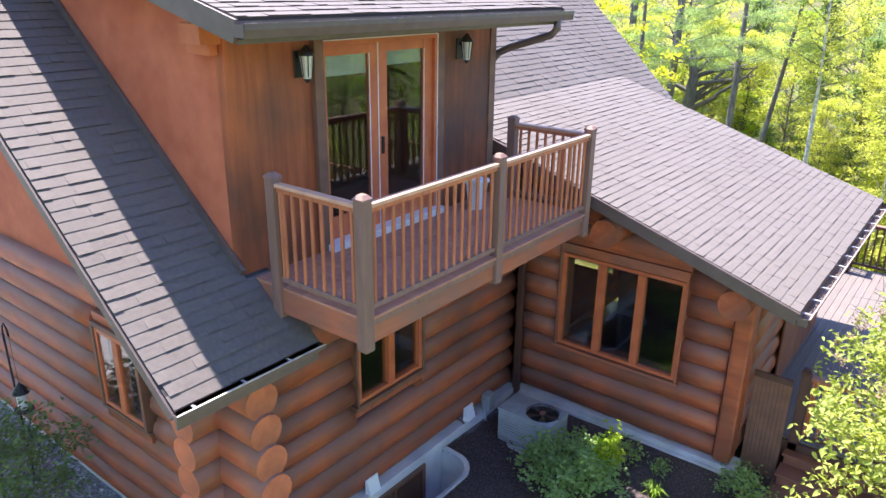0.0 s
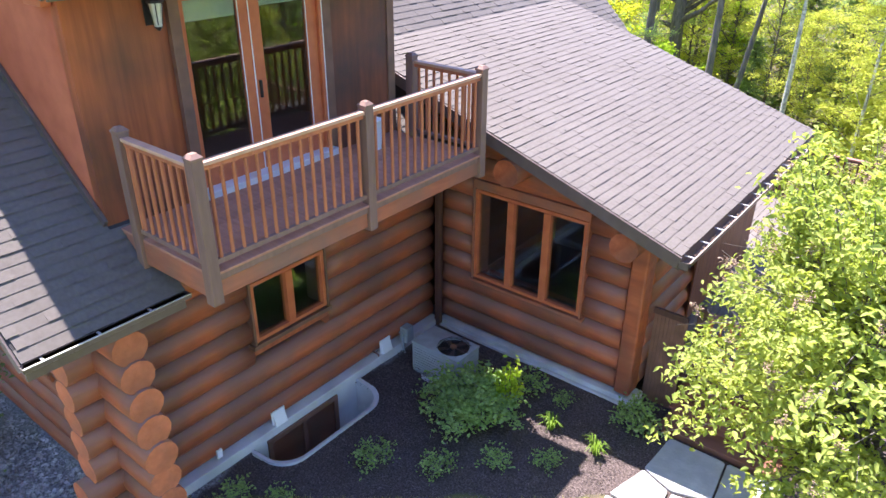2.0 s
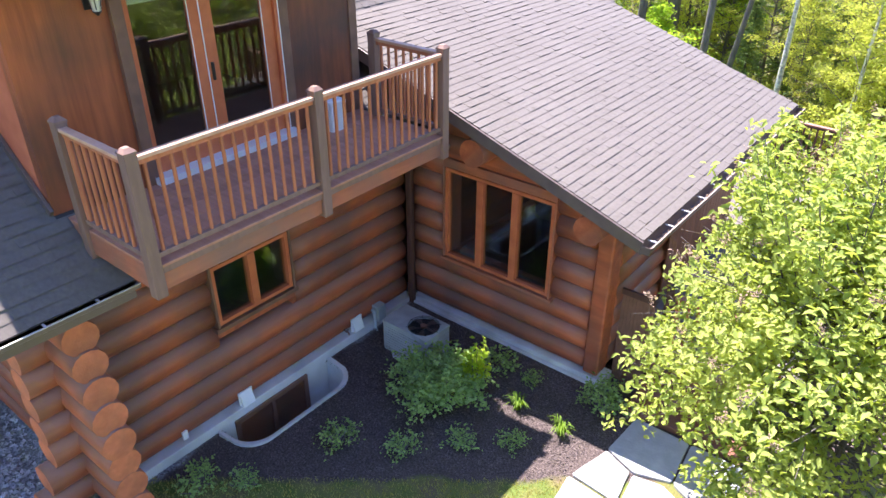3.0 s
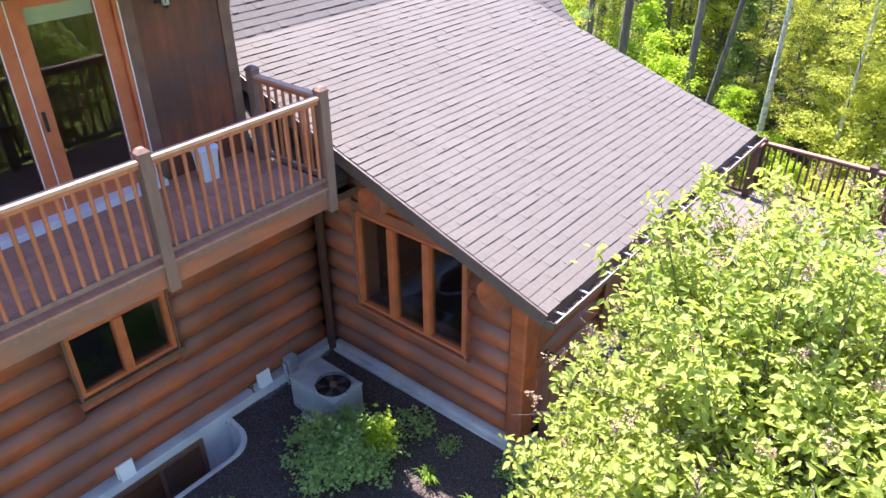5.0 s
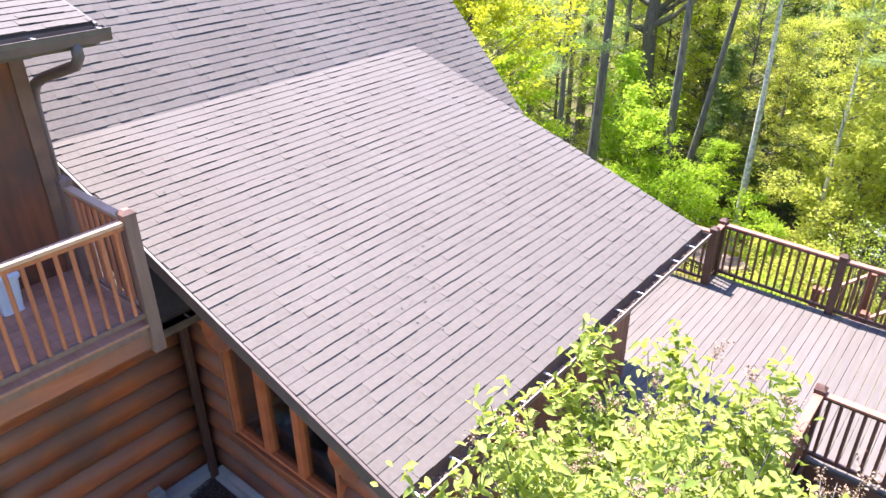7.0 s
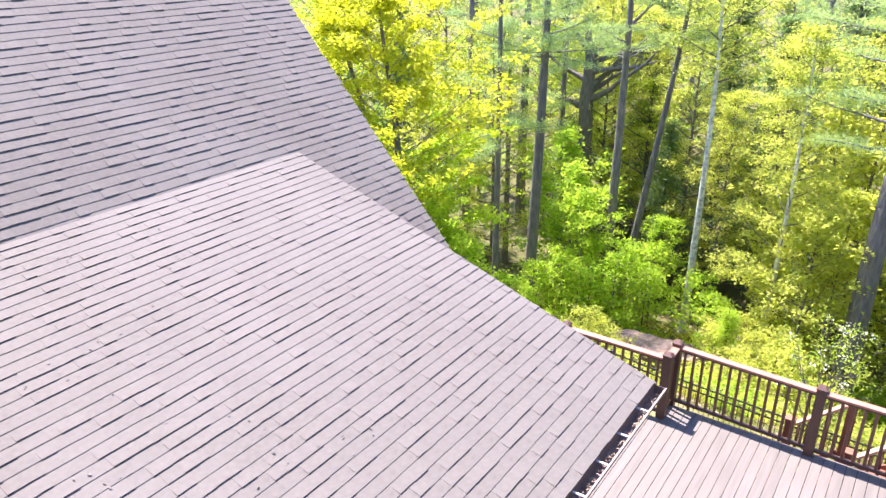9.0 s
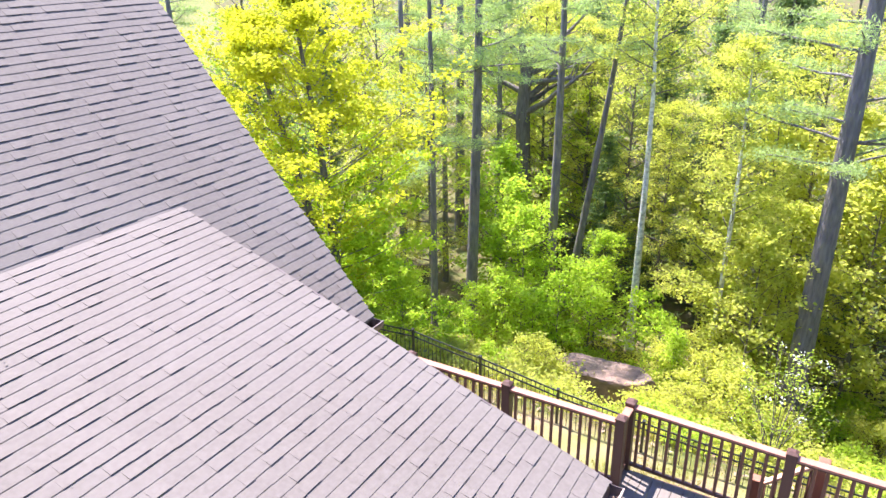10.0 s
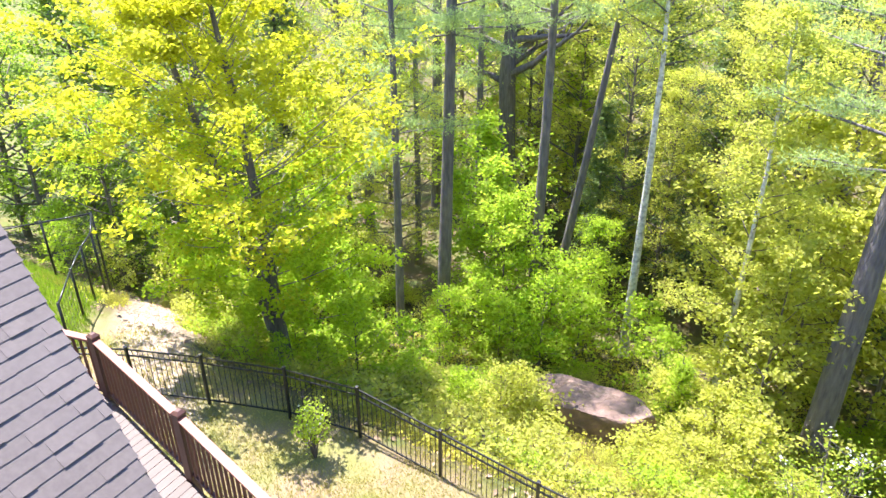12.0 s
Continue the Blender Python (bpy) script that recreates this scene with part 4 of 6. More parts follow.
# white bin on the balcony
bin_ = thing("plastic_bin", "white square plastic bin with a rim on the balcony", "bin")
rings = []
bm = bmesh.new()
for h, g in ((0.0, -0.022), (0.015, -0.026), (0.345, -0.004), (0.35, 0.012), (0.385, 0.014), (0.40, 0.006), (0.41, -0.03)):
    row = []
    for cx, cy in ((-5.43, 7.70), (-5.21, 7.70), (-5.21, 7.94), (-5.43, 7.94)):
        sx, sy = (1 if cx > -5.32 else -1), (1 if cy > 7.82 else -1)
        for ax, ay in ((0.028, 0.0), (0.009, 0.009), (0.0, 0.028)) if sx * sy < 0 else ((0.0, 0.028), (0.009, 0.009), (0.028, 0.0)):
            row.append(bm.verts.new((cx + sx * (g - ax), cy + sy * (g - ay), 3.951 + h)))
    rings.append(row)
for lo, up in zip(rings, rings[1:]):
    for i in range(12):
        bm.faces.new((lo[i], lo[(i + 1) % 12], up[(i + 1) % 12], up[i]))
bm.faces.new(rings[0][::-1])
bm.faces.new(rings[-1])
part("bin_body", bm, M_WHITE, bin_)
pipe("handle", [(-5.38, 7.82, 4.36), (-5.36, 7.82, 4.385), (-5.28, 7.82, 4.385), (-5.26, 7.82, 4.36)], 0.009, M_WHITE, bin_)


def lantern(y):
    l = thing("wall_lantern", "black outdoor wall lantern with pale glass", "wall lamp", "lanterns beside the door")
    z = 5.86
    box("back_plate", DX + 0.001, DX + 0.02, y - 0.06, y + 0.06, z - 0.02, z + 0.24, M_BLACK, l, 0.004)
    pipe("arm", [(DX + 0.02, y, z + 0.16), (DX + 0.08, y, z + 0.26), (DX + 0.13, y, z + 0.27)], 0.012, M_BLACK, l)
    v, f = tube([(DX + 0.13, y, z - 0.02), (DX + 0.13, y, z + 0.0), (DX + 0.13, y, z + 0.2)], [0.035, 0.045, 0.07], 6)
    glass = link_mesh("glass", v, f, M_LAMPGLASS, l, "pale seeded glass")
    v, f = tube([(DX + 0.13, y, z + 0.2), (DX + 0.13, y, z + 0.22), (DX + 0.13, y, z + 0.30)], [0.085, 0.08, 0.015], 6)
    link_mesh("cap", v, f, M_BLACK, l)
    v, f = tube([(DX + 0.13, y, z - 0.06), (DX + 0.13, y, z - 0.02)], [0.012, 0.045], 6)
    link_mesh("finial", v, f, M_BLACK, l)
    for k in range(6):
        a = 2 * math.pi * (k + 0.5) / 6
        pipe("cage_bar", [(DX + 0.13 + 0.047 * math.cos(a), y + 0.047 * math.sin(a), z), (DX + 0.13 + 0.073 * math.cos(a), y + 0.073 * math.sin(a), z + 0.2)], 0.005, M_BLACK, glass, 4)


lantern(5.20)
lantern(7.84)

# ---------- courtyard ----------
def fan_unit(x0, x1, y0, y1, z0, z1):
    u = thing("air_conditioner", "grey steel outdoor air conditioner with a round fan grille", "air conditioner")
    cx, cy = (x0 + x1) / 2, (y0 + y1) / 2
    box("pad", x0 - 0.08, x1 + 0.08, y0 - 0.08, y1 + 0.08, z0 - 0.06, z0, M_CONCRETE, u, 0.01, "pale concrete pad")
    box("body", x0, x1, y0, y1, z0 + 0.001, z1 - 0.05, M_AC, u, 0.03)
    n = 9
    for i in range(n):
        z = z0 + 0.08 + (z1 - z0 - 0.2) * i / (n - 1)
        box("louvre", x0 + 0.05, x1 - 0.05, y0 - 0.012, y0 + 0.002, z, z + 0.018, M_AC, u, 0.003)
        box("louvre", x1 - 0.002, x1 + 0.012, y0 + 0.05, y1 - 0.05, z, z + 0.018, M_AC, u, 0.003)
    bx, by = cx, cy
    cx, cy = x0 + 0.63, y0 + 0.27
    bm = bmesh.new()
    N, R = 32, 0.25
    inner, outer, low = [], [], []
    for i in range(N):
        side, along = divmod(i, N // 4)
        w = 2 * along / (N // 4) - 1
        px, py = ((1, w), (-w, 1), (-1, -w), (w, -1))[side]
        ox, oy = bx + px * (x1 - x0) / 2, by + py * (y1 - y0) / 2
        a = math.atan2(oy - cy, ox - cx)
        c, s = math.cos(a), math.sin(a)
        inner.append(bm.verts.new((cx + R * c, cy + R * s, z1)))
        outer.append(bm.verts.new((ox, oy, z1 - 0.012)))
        low.append(bm.verts.new((ox, oy, z1 - 0.048)))
    deep = [bm.verts.new((v.co.x, v.co.y, z1 - 0.046)) for v in inner]
    for i in range(N):
        j = (i + 1) % N
        bm.faces.new((inner[i], outer[i], outer[j], inner[j]))
        bm.faces.new((outer[i], low[i], low[j], outer[j]))
        bm.faces.new((deep[i], inner[i], inner[j], deep[j]))
    panel = part("top_panel", bm, M_AC, u)
    # Flat black disc paints the shade of the hollow below the grille.
    v, f = tube([(cx, cy, z1 - 0.045), (cx, cy, z1 - 0.04)], [R, R], 32)
    fan = link_mesh("fan_well", v, f, M_BLACK, u, "black disc for the dark fan hollow")
    for k in range(5):
        a = 2 * math.pi * k / 5
        bm = bmesh.new()
        vs = [bm.verts.new((cx + rr * math.cos(a + da), cy + rr * math.sin(a + da), z1 - 0.03 + zz)) for rr, da, zz in ((0.05, 0, 0), (0.24, -0.12, 0.0), (0.24, 0.42, 0.012), (0.05, 0.6, 0.01))]
        bm.faces.new(vs)
        part("blade", bm, M_METAL, fan)
    for rr in (0.09, 0.13, 0.17, 0.21, 0.247):
        pts = [(cx + rr * math.cos(2 * math.pi * i / 28), cy + rr * math.sin(2 * math.pi * i / 28), z1 + 0.012) for i in range(29)]
        pipe("grille_ring", pts, 0.0045, M_BLACK, panel, 4)
    for k in range(8):
        a = 2 * math.pi * k / 8
        pipe("grille_spoke", [(cx + 0.05 * math.cos(a), cy + 0.05 * math.sin(a), z1 + 0.014), (cx + 0.28 * math.cos(a), cy + 0.28 * math.sin(a), z1 + 0.006)], 0.0045, M_BLACK, panel, 4)
    v, f = tube([(cx, cy, z1 - 0.02), (cx, cy, z1 + 0.012), (cx, cy, z1 + 0.02)], [0.055, 0.055, 0.03], 16)
    link_mesh("hub", v, f, M_DARKTRIM, fan)


fan_unit(-5.20, -4.28, 8.39, 8.95, 0.075, 0.66)
line = thing("refrigerant_line", "pale conduit from the wall to the air conditioner", "conduit")
pipe("pipe", [(-5.66, 8.62, 0.5), (-5.60, 8.62, 0.48), (-5.58, 8.62, 0.15), (-5.52, 8.62, 0.1), (-5.38, 8.62, 0.1)], 0.025, M_AC, line)
ebox = thing("junction_box", "small grey junction box beside the air conditioner", "electrical box")
box("box_body", -5.69, -5.55, 8.66, 8.84, 0.28, 0.56, M_AC, ebox, 0.01)
box("box_lid", -5.55, -5.54, 8.67, 8.83, 0.29, 0.55, M_AC, ebox, 0.003)


def vent_cover(y, z):
    v = thing("vent_cover", "white square vent hood low on the log wall", "vent")
    box("flange", -5.69, -5.665, y - 0.115, y + 0.115, z - 0.13, z + 0.12, M_PAPER, v, 0.004)
    bm = bmesh.new()
    pts = [(-5.664, z + 0.11), (-5.60, z - 0.10), (-5.664, z - 0.115)]
    a = [bm.verts.new((px, y - 0.10, pz)) for px, pz in pts]
    b = [bm.verts.new((px, y + 0.10, pz)) for px, pz in pts]
    bm.faces.new(a)
    bm.faces.new(b[::-1])
    for i in range(3):
        bm.faces.new((a[i], b[i], b[(i + 1) % 3], a[(i + 1) % 3]))
    part("hood", bm, M_PAPER, v)


vent_cover(6.08, 0.40)
vent_cover(8.28, 0.42)
tap = thing("hose_tap", "small brass hose tap on the log wall", "tap")
pipe("spigot", [(-5.70, 8.02, 0.42), (-5.60, 8.02, 0.42), (-5.57, 8.02, 0.38)], 0.014, M_DARKTRIM, tap)
box("wheel", -5.625, -5.61, 7.99, 8.05, 0.44, 0.465, M_METAL, tap, 0.004)
outlet = thing("outdoor_outlet", "small pale outlet cover on the log wall", "outlet")
box("cover", -5.69, -5.655, 5.06, 5.14, 0.36, 0.49, M_PAPER, outlet, 0.006)

# egress well: a curved metal wall round a basement window
well = thing("window_well", "curved galvanised window well beside the foundation", "window well")
prof = []
for i in range(9):
    a = math.pi / 2 * i / 8
    prof.append((-5.38 + 0.39 * math.sin(a), 5.97 - 0.39 * math.cos(a)))
prof = [(-5.615, 5.56)] + prof + [(x, 13.10 - y) for x, y in reversed(prof)] + [(-5.615, 7.54)]
wv, wf = [], []
for x, y in prof:
    ox = 0.024
    oy = 0.024 if y > 6.55 else -0.024
    wv += [(x, y, -1.14), (x, y, 0.20), (x + ox * 2.2, y + oy * 2.2, 0.215), (x + ox * 2.2, y + oy * 2.2, 0.15), (x + ox, y + oy, 0.14), (x + ox, y + oy, -1.14)]
for i in range(len(prof) - 1):
    for k in range(5):
        wf.append((i * 6 + k, i * 6 + k + 1, i * 6 + 6 + k + 1, i * 6 + 6 + k))
link_mesh("well_wall", wv, wf, M_WELL, well, smooth=False)
box("gravel_bed", -5.61, -5.0, 5.60, 7.50, -1.15, -0.86, M_PEBBLE, well, 0, "grey gravel in the well")
cv, cf = [], []
for i, (x, y) in enumerate(prof[1:-1]):
    cy = 5.97 if y < 6.55 else 7.13
    dx, dy = x + 5.38, y - cy
    k = 0.475 / max(abs(dx), abs(dy))
    cv += [(x + 0.02 * dx, y + 0.02 * dy, 0.172), (-5.38 + dx * k, cy + dy * k, 0.168)]
for i in range(len(prof) - 3):
    cf.append((2 * i, 2 * i + 1, 2 * i + 3, 2 * i + 2))
link_mesh("mulch_rim", cv, cf, M_GROUND, well, "dark mulch heaped round the rim")
bwin = thing("window_4", "dark basement window behind the well in a brown frame", "window", kind="structure")
box("frame", -5.619, -5.585, 5.80, 7.12, 0.10, 0.17, M_DARKTRIM, bwin, 0.004)
box("frame", -5.619, -5.585, 5.80, 5.87, -0.82, 0.098, M_DARKTRIM, bwin, 0.004)
box("frame", -5.619, -5.585, 7.05, 7.12, -0.82, 0.098, M_DARKTRIM, bwin, 0.004)
box("mullion", -5.619, -5.585, 6.43, 6.49, -0.82, 0.098, M_DARKTRIM, bwin, 0.004)
box("pane", -5.606, -5.600, 5.87, 7.05, -0.82, 0.10, M_GLASS, bwin, 0).visible_shadow = False
box("backing", -5.619, -5.614, 5.87, 7.05, -0.82, 0.10, M_RIM, bwin, 0, "red-brown curtain behind the pane")

# flagstones, steps and porch
r = random.Random(3)
walkway = thing("walkway", "pale irregular flagstone walk", "walkway", kind="structure")
stones = [
    [(-1.46, 8.60), (-1.42, 9.36), (-0.66, 9.36), (-0.58, 8.60), (-1.02, 8.44)],
    [(-0.54, 8.58), (-0.62, 9.36), (0.12, 9.36), (0.12, 8.26)],
    [(-1.46, 8.56), (-1.06, 8.40), (-0.98, 7.86), (-1.62, 7.92)],
    [(-1.00, 8.38), (-0.64, 8.46), (0.06, 8.18), (-0.20, 7.62), (-0.90, 7.72)],
    [(-1.64, 7.86), (-0.96, 7.80), (-0.94, 7.18), (-1.55, 7.12)],
    [(-0.88, 7.66), (-0.20, 7.56), (-0.24, 6.95), (-0.88, 7.05)],
    [(-1.50, 7.06), (-0.92, 7.12), (-0.86, 6.40), (-1.40, 6.36)],
    [(-0.84, 6.98), (-0.22, 6.88), (-0.10, 6.25), (-0.80, 6.30)],
    [(-1.36, 6.30), (-0.80, 6.24), (-0.62, 5.50), (-1.25, 5.45)],
    [(-0.74, 6.22), (-0.06, 6.18), (0.10, 5.40), (-0.58, 5.45)],
]
for poly in stones:
    poly = [(x + 0.15, y) for x, y in poly]
    c = Vector((sum(p[0] for p in poly), sum(p[1] for p in poly))) / len(poly)
    bm = bmesh.new()
    z = 0.205 + r.uniform(-0.006, 0.006)
    rings = []
    for sc, zz in ((1.015, 0.10), (1.015, z - 0.010), (0.998, z)):
        ring = []
        for i, p in enumerate(poly):
            q, nx = Vector(p), Vector(poly[(i + 1) % len(poly)])
            for t in (0.04, 0.35, 0.68, 0.96):
                s = q.lerp(nx, t)
                s = c + (s - c) * sc
                rr = random.Random(int(1000 * (s.x + 40) + 77 * s.y))
                ring.append(bm.verts.new((s.x + 0.008 * noise.noise((s.x * 5, s.y * 5, 1)), s.y + 0.008 * noise.noise((s.x * 5, s.y * 5, 2)), zz)))
        rings.append(ring)
    n = len(rings[0])
    for k in range(2):
        for i in range(n):
            bm.faces.new((rings[k][i], rings[k][(i + 1) % n], rings[k + 1][(i + 1) % n], rings[k + 1][i]))
    bm.faces.new(rings[2])
    part("flagstone", bm, M_STONE, walkway)

steps = thing("porch_steps", "reddish wooden steps from the flagstones up to the deck", "steps")
for i in range(3):
    zt, yf = 0.28 + 0.16 * i, 9.42 + 0.30 * i
    box("riser", -1.45, 0.10, yf + 0.02, yf + 0.06, zt - 0.20, zt - 0.04, M_STEP, steps, 0.003)
    box("tread", -1.48, 0.12, yf - 0.01, yf + 0.32, zt - 0.04, zt, M_STEP, steps, 0.008)
for xx in (-1.50, 0.13):
    box("stringer", xx - 0.02, xx + 0.02, 9.38, 10.3, 0.0, 0.22, M_DARKTRIM, steps, 0.005)

deck = thing("deck", "grey-brown composite deck of long narrow boards", "deck")
DZ = 0.75
FRONT = 10.22


def deck_span(x):
    """Front and back of the deck at x."""
    if x < -2.06:
        back = 17.80 if x > -5.4 else 17.80 + 0.245 * min(-5.4 - x, 5.2 - 0.8 * max(0.0, -10.6 - x))
        return 14.75 if x > -5.6 else 15.98, back
    return (FRONT if x < 0.62 else 14.40), 18.26


x = -11.98
while x < 5.4:
    a, b = deck_span(x + 0.07)
    box("deck_board", x, x + 0.1345, a, b, DZ - 0.028, DZ, M_DECK, deck, 0.003)
    x += 0.141
box("rim_board", -1.98, 0.66, FRONT - 0.045, FRONT - 0.002, DZ - 0.28, DZ - 0.03, M_DKPOST, deck, 0.004)
box("rim_board", 0.66, 5.4, 14.35, 14.395, DZ - 0.28, DZ - 0.03, M_DKPOST, deck, 0.004)
box("rim_board", 0.62, 0.66, FRONT, 14.34, DZ - 0.28, DZ - 0.03, M_DKPOST, deck, 0.004)
box("rim_board", -2.1, 5.4, 18.265, 18.31, DZ - 0.28, DZ - 0.03, M_DKPOST, deck, 0.004)
box("rim_board", -5.4, -2.15, 17.805, 17.85, DZ - 0.28, DZ - 0.03, M_DKPOST, deck, 0.004)
beam("rim_board", (-5.42, 17.83, DZ - 0.155), (-10.56, 17.83 + 0.245 * 5.14, DZ - 0.155), 0.045, 0.25, M_DKPOST, deck)
beam("rim_board", (-10.6, 19.085, DZ - 0.155), (-11.98, 18.82, DZ - 0.155), 0.045, 0.25, M_DKPOST, deck)
for (px, py) in ((-1.6, 10.35), (0.5, 10.35), (0.75, 14.5), (3.0, 14.5), (-2.1, 18.1), (0.0, 18.1), (2.0, 18.1), (4.0, 18.1), (-5.4, 17.7), (-8.1, 18.35), (-10.6, 18.9), (-11.8, 18.7)):
    zg = ground_z(px, py) - 0.1
    box("support_post", px - 0.07, px + 0.07, py - 0.07, py + 0.07, zg, DZ - 0.03, M_DKPOST, deck, 0.005)
# lattice skirt between the wing's corner and the steps
skirt = thing("porch_screen", "dark brown boarded screen beside the porch steps", "screen")
box("screen_frame", -2.02, -1.52, 9.98, 10.03, 0.05, 0.14, M_DKPOST, skirt, 0.004)
box("screen_frame", -2.02, -1.52, 9.98, 10.03, 1.66, 1.75, M_DKPOST, skirt, 0.004)
for i in range(9):
    xx = -2.0 + i * 0.054
    box("slat", xx, xx + 0.0525, 9.99, 10.02, 0.14, 1.66, M_DARKTRIM, skirt, 0.003)

DK = (M_DKPOST, M_DKBAL, M_DKCAP, M_DKPOST)
railing("deck_railing", "dark brown deck railing with reddish top rail",
        [[(-11.75, 18.86, True), (-10.52, 19.10, True), (-8.14, 18.55, True), (-5.45, 17.87, True), (-3.80, 17.87, True), (-2.12, 17.87, True), (-2.12, 18.30, True), (-0.08, 18.22, True), (2.0, 18.22, True), (4.1, 18.22, True), (5.3, 18.22, True)]],
        DZ, 1.08, 0.13, DK, base=0.3, cap_w=0.115, spacing=0.135, bal_r=0.023)
railing("deck_railing", "dark brown railing at the front edge of the deck",
        [[(0.57, FRONT + 0.06, True), (0.57, 12.3, True), (0.57, 14.43, True), (2.6, 14.43, True), (4.7, 14.43, True)]],
        DZ, 1.08, 0.13, DK, base=0.3, cap_w=0.115, spacing=0.135, bal_r=0.023)
railing("porch_railing", "short orange-brown porch railing beside the steps",
        [[(-1.40, FRONT + 0.02, True), (0.44, FRONT + 0.02, False)]], DZ, 1.05, 0.13, (M_DKPOST, M_BALUSTER, M_DKCAP, M_DKPOST), base=0.1, cap_w=0.12, spacing=0.135)


def stair_railing(label, y, x0, z0, x1, z1):
    """A railing that climbs with the stairs; z0 and z1 are the top rail at its two posts."""
    t = thing("stair_railing", label, "railing", "railings of the stairs")
    for x, z in ((x0, z0), (x1, z1)):
        po = box("post", x - 0.065, x + 0.065, y - 0.065, y + 0.065, ground_z(x, y) - 0.1, z + 0.05, M_SCREEN, t, 0.006)
        box("post_cap", x - 0.075, x + 0.075, y - 0.075, y + 0.075, z + 0.051, z + 0.085, M_SCREEN, po, 0.012)
    beam("top_rail", (x0 + 0.066, y, z0), (x1 - 0.066, y, z1), 0.115, 0.04, M_RAILCAP, t, 0.006, "sunlit worn top rail")
    beam("bottom_rail", (x0 + 0.066, y, z0 - 0.86), (x1 - 0.066, y, z1 - 0.86), 0.06, 0.07, M_SCREEN, t, 0.004)
    n = max(2, round((x1 - x0) / 0.13))
    for i in range(1, n):
        x, z = x0 + (x1 - x0) * i / n, z0 + (z1 - z0) * i / n
        pipe("baluster", [(x, y, z - 0.84), (x, y, z - 0.02)], 0.02, M_DKBAL, t, 8)


stair_railing("red-brown stair railing climbing beside the deck", 19.0, -0.46, 0.66, 0.305, 1.26)
stair_railing("red-brown stair railing next to the deck edge", 18.55, 0.42, 0.72, 1.55, 1.72)
stairs = thing("deck_stairs", "red-brown wooden stairs along the back of the deck", "stairs")
for i in range(9):
    x, z = -1.25 + 0.27 * i, -0.78 + 0.17 * i
    box("tread", x, x + 0.28, 18.62, 18.94, z - 0.04, z, M_STEP, stairs, 0.006)
for y in (18.60, 18.96):
    beam("stringer", (-1.3, y, -1.0), (1.3, y, 0.62), 0.03, 0.24, M_SCREEN, stairs)
for x in (-0.9, 1.2):
    box("support_post", x - 0.05, x + 0.05, 18.74, 18.84, ground_z(x, 18.8) - 0.1, -0.72 + 0.63 * (x + 1.25), M_SCREEN, stairs, 0.005)


# ---------- fences ----------
def fence(name, label, posts, height, cat="fence"):
    """Black metal fence; posts are (x, y, top z)."""
    f = thing(name, label, cat)
    v, fc = tube([(0, 0, -height + 0.08), (0, 0, -0.05)], [0.008, 0.008], 4, False)
    picket = None
    for x, y, z in posts:
        po = box("post", x - 0.028, x + 0.028, y - 0.028, y + 0.028, z - height - 0.25, z, M_FENCE, f, 0.003)
        box("post_cap", x - 0.036, x + 0.036, y - 0.036, y + 0.036, z, z + 0.025, M_FENCE, po, 0.004)
    for a, b in zip(posts, posts[1:]):
        A, B = Vector(a), Vector(b)
        for dz in (-0.05, -0.20, -height + 0.12):
            beam("rail", A + Vector((0, 0, dz)), B + Vector((0, 0, dz)), 0.026, 0.03, M_FENCE, f, 0)
        n = round((B - A).length / 0.115)
        for i in range(1, n):
            p = A.lerp(B, i / n)
            if picket is None:
                o = link_mesh("picket", v, fc, M_FENCE, f)
                picket = o.data
            else:
                o = new("picket", picket)
                o.parent = f
            o.location = p
    return f


fence("metal_fence", "black metal picket fence along the yard edge",
      [(-14.55, 20.75, -0.80), (-13.5, 21.36, -0.85), (-12.05, 22.0, -0.93), (-10.4, 22.65, -1.05), (-8.83, 22.98, -1.15), (-6.86, 22.86, -1.28), (-4.86, 22.80, -1.50), (-2.9, 22.75, -1.62), (-0.95, 22.72, -1.68), (1.0, 22.7, -1.72), (3.0, 22.7, -1.75), (5.0, 22.7, -1.78)], 1.28)
mesh_fence = thing("chain_fence", "dark post and rail mesh fence beyond the path", "fence")
cp = [(-22.4, 21.4, -0.85), (-21.3, 22.85, -0.85), (-20.35, 24.05, -0.8), (-19.56, 25.07, -0.75), (-18.46, 24.25, -0.72), (-17.91, 23.56, -0.7), (-17.09, 22.69, -0.7), (-15.95, 21.57, -0.7)]
for x, y, z in cp:
    pipe("post", [(x, y, ground_z(x, y) - 0.1), (x, y, z + 0.04)], 0.035, M_FENCE, mesh_fence)
for a, b in zip(cp, cp[1:]):
    pipe("rail", [a, b], 0.024, M_FENCE, mesh_fence, 6)
    A, B = Vector(a), Vector(b)
    for k in range(1, 7):
        pipe("wire", [A - Vector((0, 0, 0.2 * k)), B - Vector((0, 0, 0.2 * k))], 0.004, M_FENCE, mesh_fence, 3)
    n = int((B - A).length / 0.2)
    for k in range(1, n):
        p = A.lerp(B, k / n)
        pipe("wire", [p, p - Vector((0, 0, 1.25))], 0.004, M_FENCE, mesh_fence, 3)


